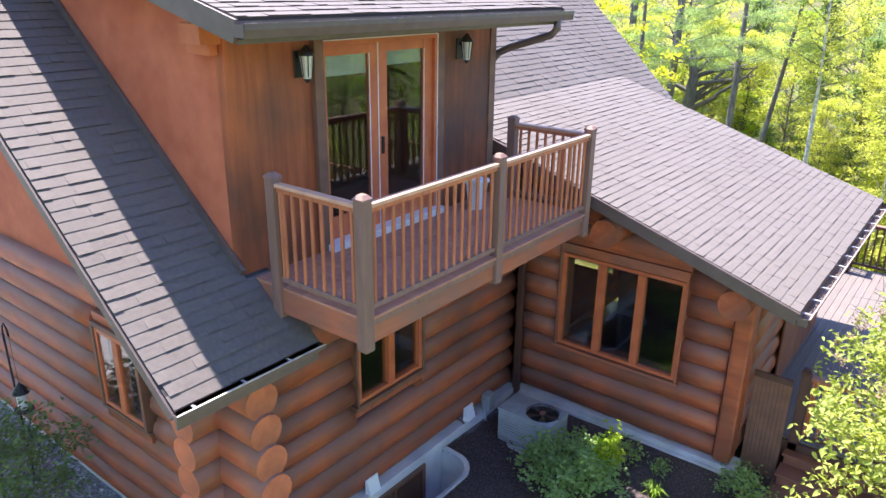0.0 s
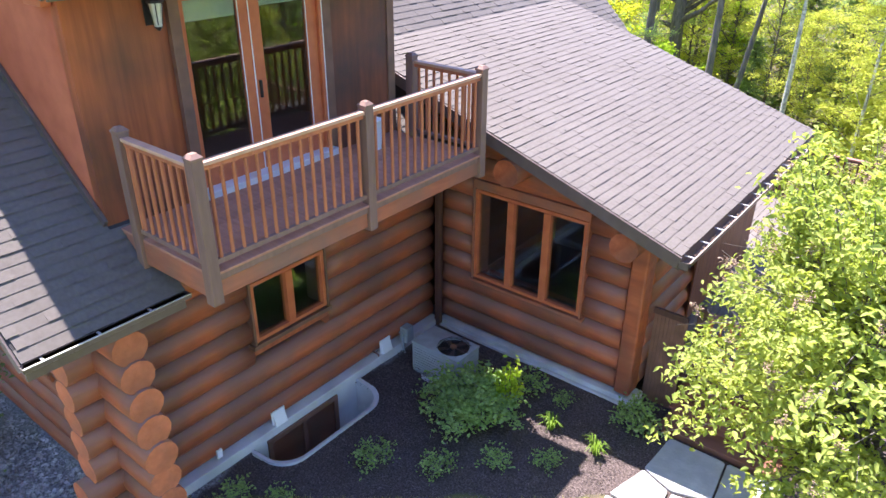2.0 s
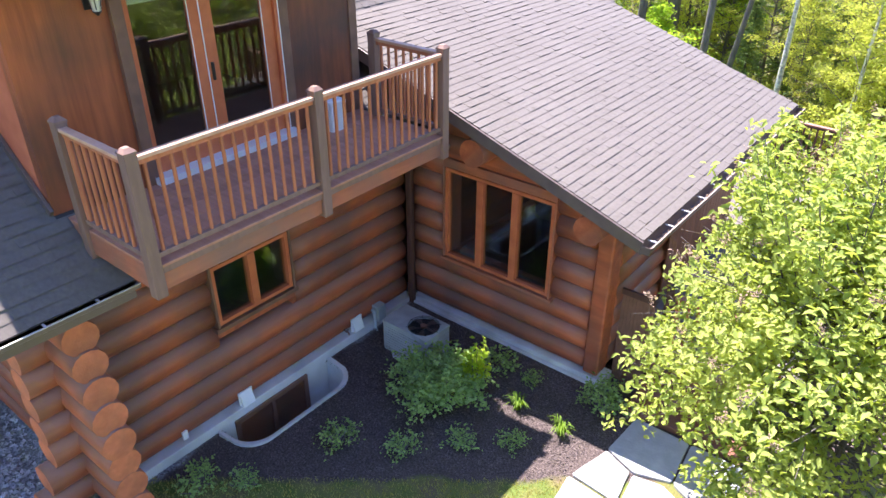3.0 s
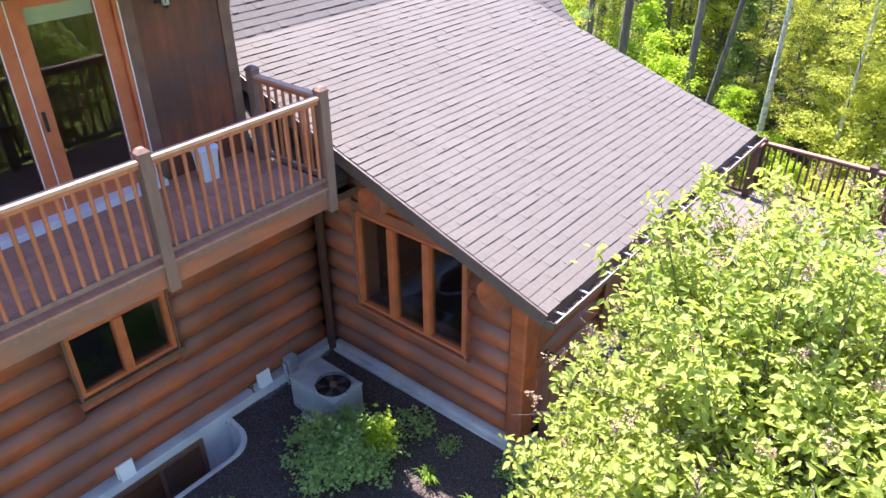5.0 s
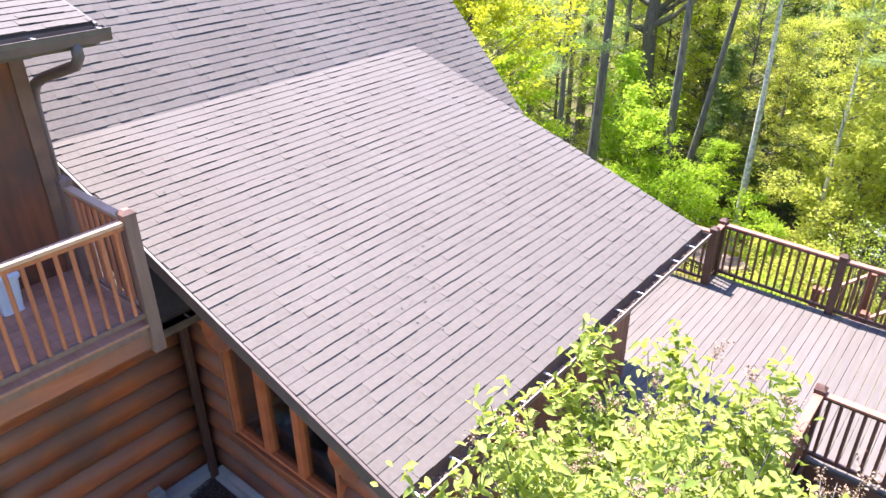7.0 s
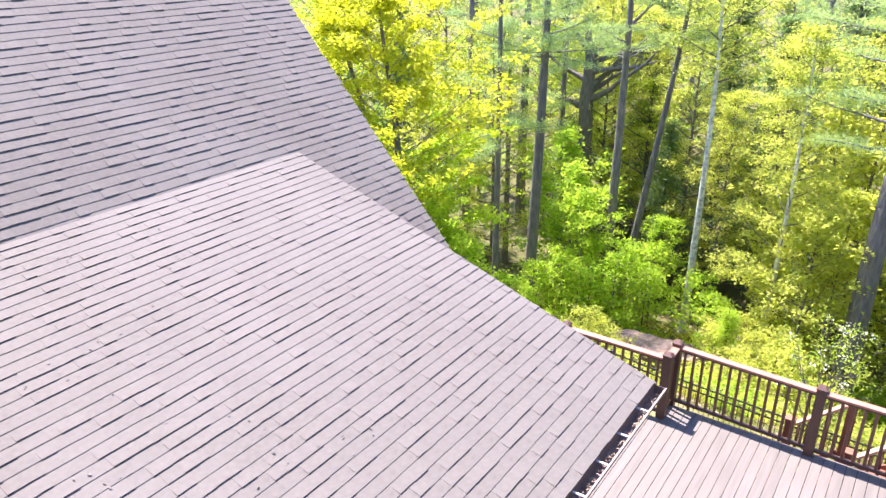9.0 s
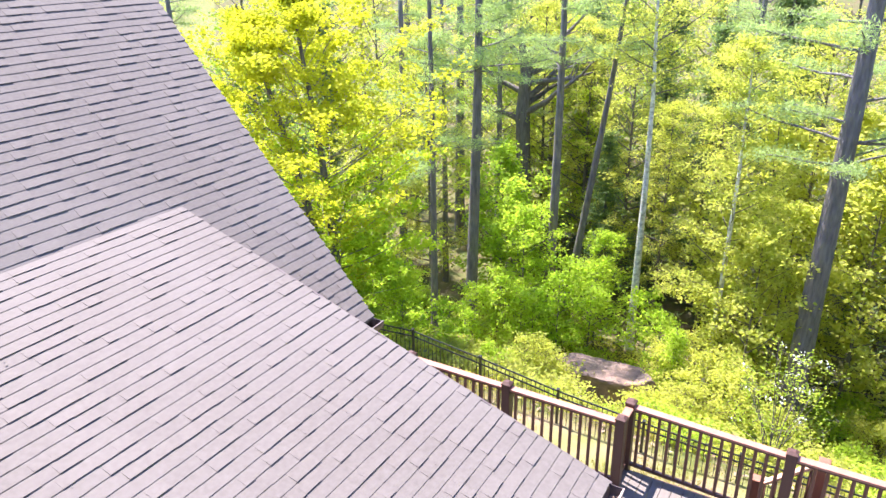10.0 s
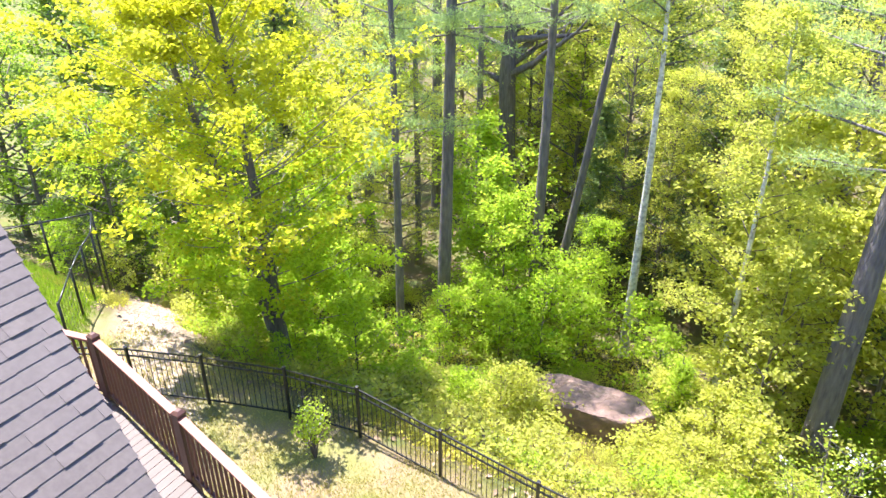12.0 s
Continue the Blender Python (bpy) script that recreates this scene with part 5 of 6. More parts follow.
# ---------- boulder ----------
def boulder(name, label, c, size, seed, mat=M_ROCK, cuts=()):
    """A rock: a rough ball cut flat by planes (normal, distance), then weathered."""
    bm = bmesh.new()
    bmesh.ops.create_icosphere(bm, subdivisions=5, radius=1)
    planes = [(Vector(n).normalized(), d) for n, d in cuts]
    for v in bm.verts:
        p = v.co.copy()
        q = p * (1 + 0.16 * noise.noise(p * 1.3 + Vector((seed, 0, 0))))
        for n, d in planes:
            over = q.dot(n) - d - 0.06 * noise.noise(q * 2.4 + Vector((0, seed, 0)))
            if over > 0:
                q -= n * over
        q *= 1 + 0.06 * noise.noise(p * 3.9 + Vector((0, seed, 0))) + 0.03 * noise.noise(p * 11)
        v.co = Vector((q.x * size[0], q.y * size[1], q.z * size[2])) + Vector(c)
    ob = part(name, bm, mat, None, smooth=True)
    return tagged(ob, label, "boulder")


boulder("boulder", "large pinkish granite boulder with a broken dark face", (-6.12, 29.5, -6.2), (2.42, 1.25, 1.8), 3.0, cuts=(((-0.10, 0.05, 1), 0.56), ((0.30, -1, -0.02), 0.42), ((1, -0.25, 0.1), 0.72), ((-0.55, -1, 0.25), 0.74), ((-1, 0, 0.5), 0.78)))
boulder("boulder", "low grey boulder half hidden in weeds", (-9.6, 30.0, -6.75), (1.3, 0.8, 0.8), 9.0)
boulder("boulder", "pale flat stone in the yard grass", (-6.55, 20.9, -2.15), (0.42, 0.35, 0.22), 5.0, M_STONE)

# ---------- plants ----------
def fast_mesh(name, co, tris, mat, parent=None, smooth=False, label=""):
    """A triangle mesh from numpy arrays."""
    me = bpy.data.meshes.new(name)
    me.vertices.add(len(co))
    me.vertices.foreach_set("co", np.asarray(co, np.float32).ravel())
    me.loops.add(tris.size)
    me.loops.foreach_set("vertex_index", np.asarray(tris, np.int32).ravel())
    me.polygons.add(len(tris))
    me.polygons.foreach_set("loop_start", np.arange(0, tris.size, 3, dtype=np.int32))
    me.update(calc_edges=True)
    me.materials.append(mat)
    if smooth:
        me.polygons.foreach_set("use_smooth", [True] * len(tris))
    ob = new(name, me)
    if parent is not None:
        ob.parent = parent
    if label:
        ob["label"] = label
    return ob


def tangle(name, co, tris, mat, parent, smooth=False, label=""):
    """Twigs too many and small to pick apart, joined."""
    ob = fast_mesh(name, co, tris, mat, parent, smooth, label)
    ob["kind"] = "stuff"
    return ob


def unit(v):
    return v / np.maximum(np.linalg.norm(v, axis=1, keepdims=True), 1e-9)


def leaf_arrays(gen, c, axis, normal, length, width, fold=0.25, six=False):
    """Folded leaves: kites of two triangles, or pointed ovals of four."""
    axis = unit(axis)
    side = unit(np.cross(normal, axis))
    up = np.cross(axis, side)
    L, W = length[:, None], width[:, None]
    n = len(c)
    if six:
        a, b = c - axis * L / 2, c + axis * L / 2 - up * L * 0.10
        l1, l2 = c - axis * L * 0.18 + side * W * 0.5 + up * W * fold, c + axis * L * 0.18 + side * W * 0.36 + up * W * fold * 0.6
        r1, r2 = c - axis * L * 0.18 - side * W * 0.5 + up * W * fold, c + axis * L * 0.18 - side * W * 0.36 + up * W * fold * 0.6
        co = np.stack([a, l1, l2, b, r2, r1], 1).reshape(-1, 3)
        t = np.array([[0, 3, 1], [1, 3, 2], [0, 5, 3], [5, 4, 3]])
        return co, (np.arange(n)[:, None, None] * 6 + t[None]).reshape(-1, 3)
    a, b = c - axis * L / 2, c + axis * L / 2
    l, r_ = c + side * W / 2 + up * W * fold, c - side * W / 2 + up * W * fold
    co = np.stack([a, l, b, r_], 1).reshape(-1, 3)
    t = np.array([[0, 2, 1], [0, 3, 2]])
    return co, (np.arange(n)[:, None, None] * 4 + t[None]).reshape(-1, 3)


def leaves_at(gen, pts, per, sigma, size, tilt=0.55, flat=0.5, aspect=0.62, six=False, droop=0.0):
    """Scatter leaves round points."""
    pts = np.repeat(np.asarray(pts, float), per, axis=0)
    n = len(pts)
    c = pts + gen.normal(0, 1, (n, 3)) * np.array([sigma, sigma, sigma * flat])
    normal = unit(np.array([0, 0, 1.0]) + gen.normal(0, tilt, (n, 3)))
    ax = gen.normal(0, 1, (n, 3))
    ax[:, 2] = ax[:, 2] * 0.35 - droop
    length = size * gen.uniform(0.65, 1.25, n)
    return leaf_arrays(gen, c, ax, normal, length, length * aspect * gen.uniform(0.85, 1.25, n), six=six)


def merge(parts_):
    co, tr, k = [], [], 0
    for c, t in parts_:
        co.append(np.asarray(c))
        tr.append(np.asarray(t) + k)
        k += len(c)
    return np.concatenate(co), np.concatenate(tr)


def tri_tube(points, radii, sides):
    v, f = tube(points, radii, sides, False)
    t = []
    for q in f:
        t += [(q[0], q[1], q[2]), (q[0], q[2], q[3])]
    return np.array([tuple(a) for a in v]), np.array(t)


def wander(r, a, d, length, steps, bend, rise=0.0):
    p, d = Vector(a), Vector(d).normalized()
    out = [p.copy()]
    for _ in range(steps):
        d = (d + Vector((r.uniform(-bend, bend), r.uniform(-bend, bend), r.uniform(-bend, bend) + rise))).normalized()
        p = p + d * (length / steps)
        out.append(p.copy())
    return out


def trunk_points(r, height, lean, steps, wob):
    pts = []
    for i in range(steps + 1):
        s = i / steps
        pts.append((lean[0] * s * height + wob * math.sin(3.1 * s + r.random() * 0.4) * s, lean[1] * s * height + wob * math.cos(2.3 * s) * s, height * s - (0.3 if i == 0 else 0)))
    return pts


def broad_tree(label, seed, height, radius, base, spread, limbs, leaf_n, leaf_size, leaf_mat, bark=M_BARK, lean=(0, 0), stems=1, name="tree", sigma=0.28, shape=0.5, rise=0.05, twigs=6, flat=0.4, up=0.25, tilt=0.6, droop=0.15, young=None, limb_k=0.42, limb_mat=None):
    """A broadleaf tree: tapered trunk, limbs with twigs, and loose sprays of leaves with gaps between."""
    r, gen = random.Random(seed), np.random.default_rng(seed)
    t = thing(name, label, "tree")
    wood, tips = [], []
    trunks = []
    for s in range(stems):
        ln = (lean[0] + (r.uniform(-0.13, 0.13) if stems > 1 else 0), lean[1] + (r.uniform(-0.13, 0.13) if stems > 1 else 0))
        pts = trunk_points(r, height * r.uniform(0.9, 1.0), ln, 9, radius * 1.2)
        trunks.append(pts)
        rad = [radius * (1.25 if i == 0 else 1.0) * (1 - 0.85 * i / 9) for i in range(10)]
        wood.append(tri_tube(pts, rad, 10))
    fast_mesh("trunk", *merge(wood), bark, t, True)
    wood = []
    for k in range(limbs):
        h = base + (0.97 - base) * (k + r.random() * 0.6) / limbs
        tp = trunks[k % stems]
        i = min(8, int(h * 9))
        f = h * 9 - i
        a = Vector(tp[i]).lerp(Vector(tp[i + 1]), f)
        az = k * 2.4 + r.uniform(-0.4, 0.4)
        u = (h - base) / (1 - base)
        prof = math.sin(math.pi * min(1, (u * 0.85 + 0.18))) ** shape
        L = spread * prof * r.uniform(0.5, 1.2)
        limb = wander(r, a, (math.cos(az), math.sin(az), up + 0.7 * u), L, 5, 0.16, rise)
        r0 = max(0.012, radius * limb_k * (1 - 0.6 * u))
        wood.append(tri_tube(limb, [r0 * (1 - 0.8 * j / 5) for j in range(6)], 5))
        for q in range(twigs):
            s = 0.28 + 0.72 * (q + r.random()) / twigs
            j = min(4, int(s * 5))
            b = limb[j].lerp(limb[j + 1], s * 5 - j)
            d = Vector((math.cos(az) * 0.6 + r.uniform(-1, 1), math.sin(az) * 0.6 + r.uniform(-1, 1), r.uniform(-0.15, 0.5)))
            tw = wander(r, b, d, L * r.uniform(0.18, 0.40), 3, 0.2, 0.02)
            wood.append(tri_tube(tw, [r0 * 0.32, r0 * 0.22, r0 * 0.14, 0.003], 3))
            tips += [tuple(tw[1].lerp(tw[2], 0.5)), tuple(tw[2]), tuple(tw[3])]
    tangle("branch", *merge(wood), limb_mat or bark, t, True)
    per = max(3, leaf_n // len(tips))
    # Upper tips, picked by height with some scatter, take a second leaf colour.
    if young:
        upper_tips = [q for q in tips if q[2] / height + r.uniform(-0.22, 0.22) > 0.45]
        fast_mesh("young_leaves", *leaves_at(gen, upper_tips, max(3, int(per * 0.7)), sigma, leaf_size, tilt=tilt, flat=flat, droop=droop), young, t, label="golden yellow leaves of the upper crown")
        left = set(upper_tips)
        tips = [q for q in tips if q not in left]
    fast_mesh("crown", *leaves_at(gen, tips, per, sigma, leaf_size, tilt=tilt, flat=flat, droop=droop), leaf_mat, t)
    return t


def pine_tree(label, seed, height, radius, first, spread, whorls, needle_n, lean=(0, 0), name="pine_tree", mat=M_NEEDLE):
    """A tall pine: bare trunk, thin level limbs, and soft flat pads of needles."""
    r, gen = random.Random(seed), np.random.default_rng(seed)
    t = thing(name, label, "tree")
    pts = trunk_points(r, height, lean, 12, radius * 0.6)
    fast_mesh("trunk", *tri_tube(pts, [radius * (1.18 if i == 0 else 1.0) * (1 - 0.75 * i / 12) for i in range(13)], 14), M_PINEBARK, t, True)
    wood, tips = [], []
    for k in range(whorls):
        h = first + (0.98 - first) * (k / whorls) ** 1.4
        i = min(11, int(h * 12))
        a = Vector(pts[i]).lerp(Vector(pts[i + 1]), h * 12 - i)
        for m in range(r.choice((1, 2, 2, 3))):
            az = r.uniform(0, 6.28)
            L = spread * r.uniform(0.5, 1.05) * (1.0 if h < 0.6 else (1.25 - h) / 0.65)
            limb = wander(r, a, (math.cos(az), math.sin(az), 0.12), L, 5, 0.14, 0.03)
            wood.append(tri_tube(limb, [radius * 0.11 * (1 - 0.8 * j / 5) + 0.006 for j in range(6)], 5))
            for q in range(7):
                s = 0.40 + 0.6 * (q + r.random()) / 7
                j = min(4, int(s * 5))
                b = limb[j].lerp(limb[j + 1], s * 5 - j)
                e = b + Vector((r.uniform(-1, 1), r.uniform(-1, 1), r.uniform(0.0, 0.3))) * L * 0.16
                wood.append(tri_tube([b, e], [0.008, 0.003], 3))
                tips += [tuple(b.lerp(e, 0.6)), tuple(e)]
    tangle("branch", *merge(wood), M_PINEBARK, t, True)
    per = max(4, needle_n // len(tips))
    p = np.repeat(np.array(tips), per, axis=0)
    n = len(p)
    ax = gen.normal(0, 1, (n, 3)) + np.array([0, 0, 0.35])
    c = p + gen.normal(0, 0.20, (n, 3)) * np.array([1, 1, 0.4]) + unit(ax) * 0.05
    ln = gen.uniform(0.11, 0.19, n)
    fast_mesh("needles", *leaf_arrays(gen, c, ax, gen.normal(0, 1, (n, 3)), ln, ln * 0.16, 0.1), mat, t)
    return t


def spruce_tree(label, seed, height, radius, spread, rows, needle_n, name="conifer", mat=M_CONIFER, size=0.20):
    """A dense dark conifer with drooping tiers."""
    r, gen = random.Random(seed), np.random.default_rng(seed)
    t = thing(name, label, "tree")
    pts = trunk_points(r, height, (0, 0), 8, 0.02)
    fast_mesh("trunk", *tri_tube(pts, [radius * (1 - 0.95 * i / 8) + 0.01 for i in range(9)], 8), M_BARK, t, True)
    wood, tips = [], []
    for k in range(rows):
        h = 0.06 + 0.93 * k / rows
        for m in range(5):
            az = r.uniform(0, 6.28)
            L = spread * (1.02 - h) * r.uniform(0.75, 1.15) + 0.05
            a = Vector((0, 0, h * height))
            limb = wander(r, a, (math.cos(az), math.sin(az), -0.05), L, 4, 0.08, -0.05)
            wood.append(tri_tube(limb, [0.022, 0.018, 0.013, 0.008, 0.004], 3))
            for q in range(6):
                s = 0.15 + 0.85 * (q + r.random()) / 6
                j = min(3, int(s * 4))
                b = limb[j].lerp(limb[j + 1], s * 4 - j)
                tips.append(tuple(b + Vector((r.uniform(-1, 1), r.uniform(-1, 1), r.uniform(-0.25, 0))) * L * 0.14))
    tangle("branch", *merge(wood), M_BARK, t, True)
    per = max(3, needle_n // len(tips))
    fast_mesh("needles", *leaves_at(gen, tips, per, 0.05 * spread + 0.07, size, tilt=0.5, flat=0.4, aspect=0.22, droop=0.3), mat, t)
    return t


def shrub(label, seed, radius, height, leaf_n, leaf_size, mat, name="shrub", six=False, stems=14, flowers=0, hollow=0.35, sigma=0.09):
    """A bush of many thin stems with leaves outward."""
    r, gen = random.Random(seed), np.random.default_rng(seed)
    t = thing(name, label, "shrub")
    wood, tips = [], []
    for k in range(stems):
        az = k * 2.4
        rr = radius * math.sqrt((k + 0.5) / stems)
        e = Vector((rr * math.cos(az), rr * math.sin(az), height * (1 - 0.45 * (rr / radius) ** 2) * r.uniform(0.8, 1.05)))
        st = [Vector((0, 0, -0.05)), e * 0.35 + Vector((0, 0, 0.1 * height)), e * 0.72, e]
        wood.append(tri_tube(st, [0.014, 0.010, 0.007, 0.003], 4))
        for q in range(6):
            b = st[1].lerp(st[3], hollow + (1 - hollow) * r.random())
            d = Vector((r.uniform(-1, 1), r.uniform(-1, 1), r.uniform(-0.3, 0.6))) * radius * 0.33
            wood.append(tri_tube([b, b + d], [0.005, 0.002], 3))
            tips += [tuple(b + d * 0.5), tuple(b + d)]
        tips.append(tuple(e))
    tips = [q if q[2] > 0.05 else (q[0], q[1], 0.05) for q in tips]
    tangle("stem", *merge(wood), M_BARK, t, True)
    fast_mesh("foliage", *leaves_at(gen, tips, max(2, leaf_n // len(tips)), sigma, leaf_size, six=six, flat=0.8), mat, t)
    if flowers:
        top = r.sample([q for q in tips if q[2] > 0.4 * height], flowers)
        fast_mesh("blossom", *leaves_at(gen, top, 8, 0.055, 0.045, tilt=0.8, aspect=0.9), M_BLOSSOM, t, label="clusters of white blossom")
    return t


def on_ground(x, y, turn=0.0, scale=1.0, sink=0.0):
    return Matrix.Translation((x, y, ground_z(x, y) - sink)) @ Matrix.Rotation(turn, 4, "Z") @ Matrix.Scale(scale, 4)


def put(t, x, y, turn=0.0, scale=1.0, sink=0.05):
    t.matrix_basis = on_ground(x, y, turn, scale, sink)
    return t


def again(t, x, y, turn, scale, sink=0.05):
    c = copy_thing(t, on_ground(x, y, turn, 1.0, sink))
    c.scale = (scale, scale, scale * (0.92 + 0.16 * ((turn * 7) % 1)))
    return c


# the bright small tree beside the deck
def hero_tree():
    r, gen = random.Random(21), np.random.default_rng(21)
    t = thing("small_tree", "bright lime-green multi-stemmed small tree with dry flower heads", "tree")
    C = Vector((1.12, 8.80, 2.95))
    RX, RY, RZ = 2.08, 2.10, 1.95
    wood, tips = [], []
    base = Vector((1.1, 8.8, -0.05))
    stems = []
    for k in range(9):
        az = k * 2.4
        e = C + Vector((1.2 * math.cos(az) * (0.3 + 0.07 * k), 1.2 * math.sin(az) * (0.3 + 0.07 * k), 0.55))
        b = base + Vector((0.16 * math.cos(az), 0.16 * math.sin(az), 0))
        st = [b, b.lerp(e, 0.3) + Vector((0, 0, 0.25)), b.lerp(e, 0.65) + Vector((0, 0, 0.12)), e]
        stems.append(st)
        fast_mesh("trunk", *tri_tube(st, [0.045, 0.036, 0.026, 0.016], 8), M_BARK, t, True)
    heads = []
    count = 330
    for k in range(count):
        u = 1 - 1.58 * (k + 0.5) / count
        az = k * 2.39996 + r.uniform(-0.25, 0.25)
        s = math.sqrt(max(0, 1 - u * u))
        q = 1 + 0.20 * noise.noise((s * math.cos(az) * 2.2, s * math.sin(az) * 2.2, u * 2.2)) + r.uniform(-0.16, 0.08)
        e = C + Vector((RX * s * math.cos(az), RY * s * math.sin(az), RZ * u)) * q
        st = stems[k % 9]
        a = st[2].lerp(st[3], r.random()) if u > 0 else st[1].lerp(st[2], r.random())
        m = a.lerp(e, 0.55) + Vector((0, 0, 0.10))
        wood.append(tri_tube([a, m, e], [0.010, 0.007, 0.003], 4))
        for j in range(5):
            b = a.lerp(m, 0.5 + 0.5 * r.random()) if j < 2 else m.lerp(e, r.random())
            d = (e - C).normalized() * 0.16 + Vector((r.uniform(-1, 1), r.uniform(-1, 1), r.uniform(-0.3, 0.7))) * 0.26
            wood.append(tri_tube([b, b + d], [0.004, 0.0015], 3))
            tips += [tuple(b + d * 0.45), tuple(b + d)]
        tips.append(tuple(e))
        if u > -0.1 and r.random() < 0.62:
            heads.append(e + (e - C).normalized() * 0.08 + Vector((0, 0, 0.10)))
    for e in ((-0.48, 10.2, 4.52), (-0.60, 9.95, 4.15), (0.05, 10.3, 4.6), (-0.35, 9.2, 4.05), (0.75, 10.1, 4.75)):
        e = Vector(e)
        a = C.lerp(e, 0.55)
        wood.append(tri_tube([a, a.lerp(e, 0.5) + Vector((0, 0, 0.05)), e], [0.010, 0.007, 0.003], 4))
        tips += [tuple(a.lerp(e, s / 9) + Vector((r.uniform(-0.08, 0.08), r.uniform(-0.08, 0.08), 0))) for s in range(2, 10)] * 3
    for k in range(9):
        az = r.uniform(2.2, 4.4)
        e = C + Vector((1.5 * math.cos(az), 1.5 * math.sin(az), 1.55 + r.uniform(0, 0.45)))
        a = C + Vector((1.1 * math.cos(az), 1.1 * math.sin(az), 0.8))
        wood.append(tri_tube([a, e], [0.008, 0.003], 4))
        tips += [tuple(a.lerp(e, s / 6)) for s in range(2, 7)]
    tips = [q for q in tips if not (q[2] < C.z - 0.3 and q[0] > C.x - 0.1 and r.random() < 0.55)]
    tips = [q for q in tips if not (q[0] > C.x + 0.7 and q[1] > C.y + 0.2 and r.random() < 0.9)]
    tips = [q for q in tips if not (q[0] < -0.62 and q[2] > 3.0) and not (q[0] > 0.95 and q[1] > 9.5 + (4.6 - q[2]) * 1.05)]
    tangle("branch", *merge(wood), M_BARK, t, True)
    c, tr = leaves_at(gen, tips, 14, 0.078, 0.090, tilt=0.6, flat=0.85, aspect=0.44, six=True, droop=0.35)
    fast_mesh("crown", c, tr, M_LEAF_HERO, t)
    v = []
    for h in heads:
        for k in range(5):
            e = h + Vector((r.uniform(-0.07, 0.07), r.uniform(-0.07, 0.07), r.uniform(0.02, 0.15)))
            v.append(tri_tube([h - Vector((0, 0, 0.14)), h, e], [0.003, 0.002, 0.001], 3))
            v.append(leaves_at(gen, np.array([tuple(h.lerp(e, q)) for q in (0.3, 0.55, 0.8, 1.0)]), 3, 0.014, 0.022, tilt=1.0, flat=1.2, aspect=0.55))
    tangle("flower_head", *merge(v), M_SEEDHEAD, t, label="dry brown flower heads")


hero_tree()

# ---------- courtyard plants ----------
shr = shrub("green mounded shrub in front of the air conditioner", 5, 0.84, 0.82, 4600, 0.078, M_LEAF_GREY, stems=26, sigma=0.07)
put(shr, -3.70, 7.98, 0, 0.86)
# The shrub's taller sunlit side, built apart with brighter leaves to carry the light.
put(shrub("upright sunlit side of the shrub, light put into its leaf colour", 15, 0.17, 0.98, 420, 0.075, M_LEAF_GREEN, stems=9, sigma=0.05, hollow=0.3), -3.36, 8.36)
sh2 = shrub("low feathery shrub beside the foundation corner", 6, 0.36, 0.42, 900, 0.06, M_LEAF_GREY, stems=14, sigma=0.05)
put(sh2, -1.78, 9.30)
small = shrub("small low plant in the mulch bed", 8, 0.26, 0.30, 420, 0.05, M_LEAF_GREY, name="bedding_plant", stems=12, sigma=0.045)
small["group"] = "bedding plants in the mulch"
put(small, -4.21, 6.42, 0, 1.1)
for i, (x, y, s) in enumerate(((-3.45, 6.85, 1.0), (-2.89, 7.45, 0.9), (-2.36, 7.90, 0.8), (-5.05, 4.85, 1.1), (-3.45, 9.05, 1.2), (-2.85, 9.1, 0.7), (-4.6, 5.2, 0.8))):
    again(small, x, y, 1.3 * i, s)


def lily_clump(label, seed, x, y):
    gen = np.random.default_rng(seed)
    t = thing("daylily", label, "plant", "daylilies in the mulch")
    v = []
    for k in range(46):
        az = gen.uniform(0, 6.28)
        out, h = gen.uniform(0.05, 0.22), gen.uniform(0.14, 0.28)
        d, s = np.array([math.cos(az), math.sin(az)]), np.array([-math.sin(az), math.cos(az)]) * 0.008
        b = d * gen.uniform(0, 0.05)
        m, e = b + d * out * 0.45, b + d * out
        co = np.array([(*(b - s), 0), (*(b + s), 0), (*(m - s), h), (*(m + s), h), (*e, h * 0.72)])
        v.append((co, np.array([[0, 1, 3], [0, 3, 2], [2, 3, 4]])))
    fast_mesh("leaf_tuft", *merge(v), M_DAYLILY, t)
    return put(t, x, y, 0, 1, 0.0)


lily_clump("bright green daylily clump in sunlit mulch", 3, -2.70, 8.50)
lily_clump("bright green daylily clump in sunlit mulch", 4, -1.97, 8.46)
put(shrub("loose dark green shrub sprawling beside the gable wall", 12, 1.05, 1.75, 2600, 0.075, M_LEAF_DEEP, stems=20, sigma=0.10), -8.75, 2.75)
put(shrub("dark low shrub on the gravel", 13, 0.6, 1.2, 1500, 0.065, M_LEAF_DEEP, stems=16, sigma=0.09), -7.3, 2.3)
hook = thing("garden_hook", "tall thin black garden hook by the gable wall", "garden hook")
pipe("pole", [(-9.55, 3.4, 0.1), (-9.55, 3.4, 2.45)], 0.014, M_BLACK, hook)
pipe("crook", [(-9.55, 3.4, 2.45), (-9.53, 3.4, 2.58), (-9.47, 3.4, 2.63), (-9.40, 3.4, 2.58), (-9.38, 3.4, 2.48)], 0.012, M_BLACK, hook)
feeder = thing("bird_feeder", "small white bird feeder hanging from the black garden hook", "bird feeder")
pipe("wire", [(-9.38, 3.4, 2.49), (-9.38, 3.4, 1.80)], 0.004, M_BLACK, feeder, 4)
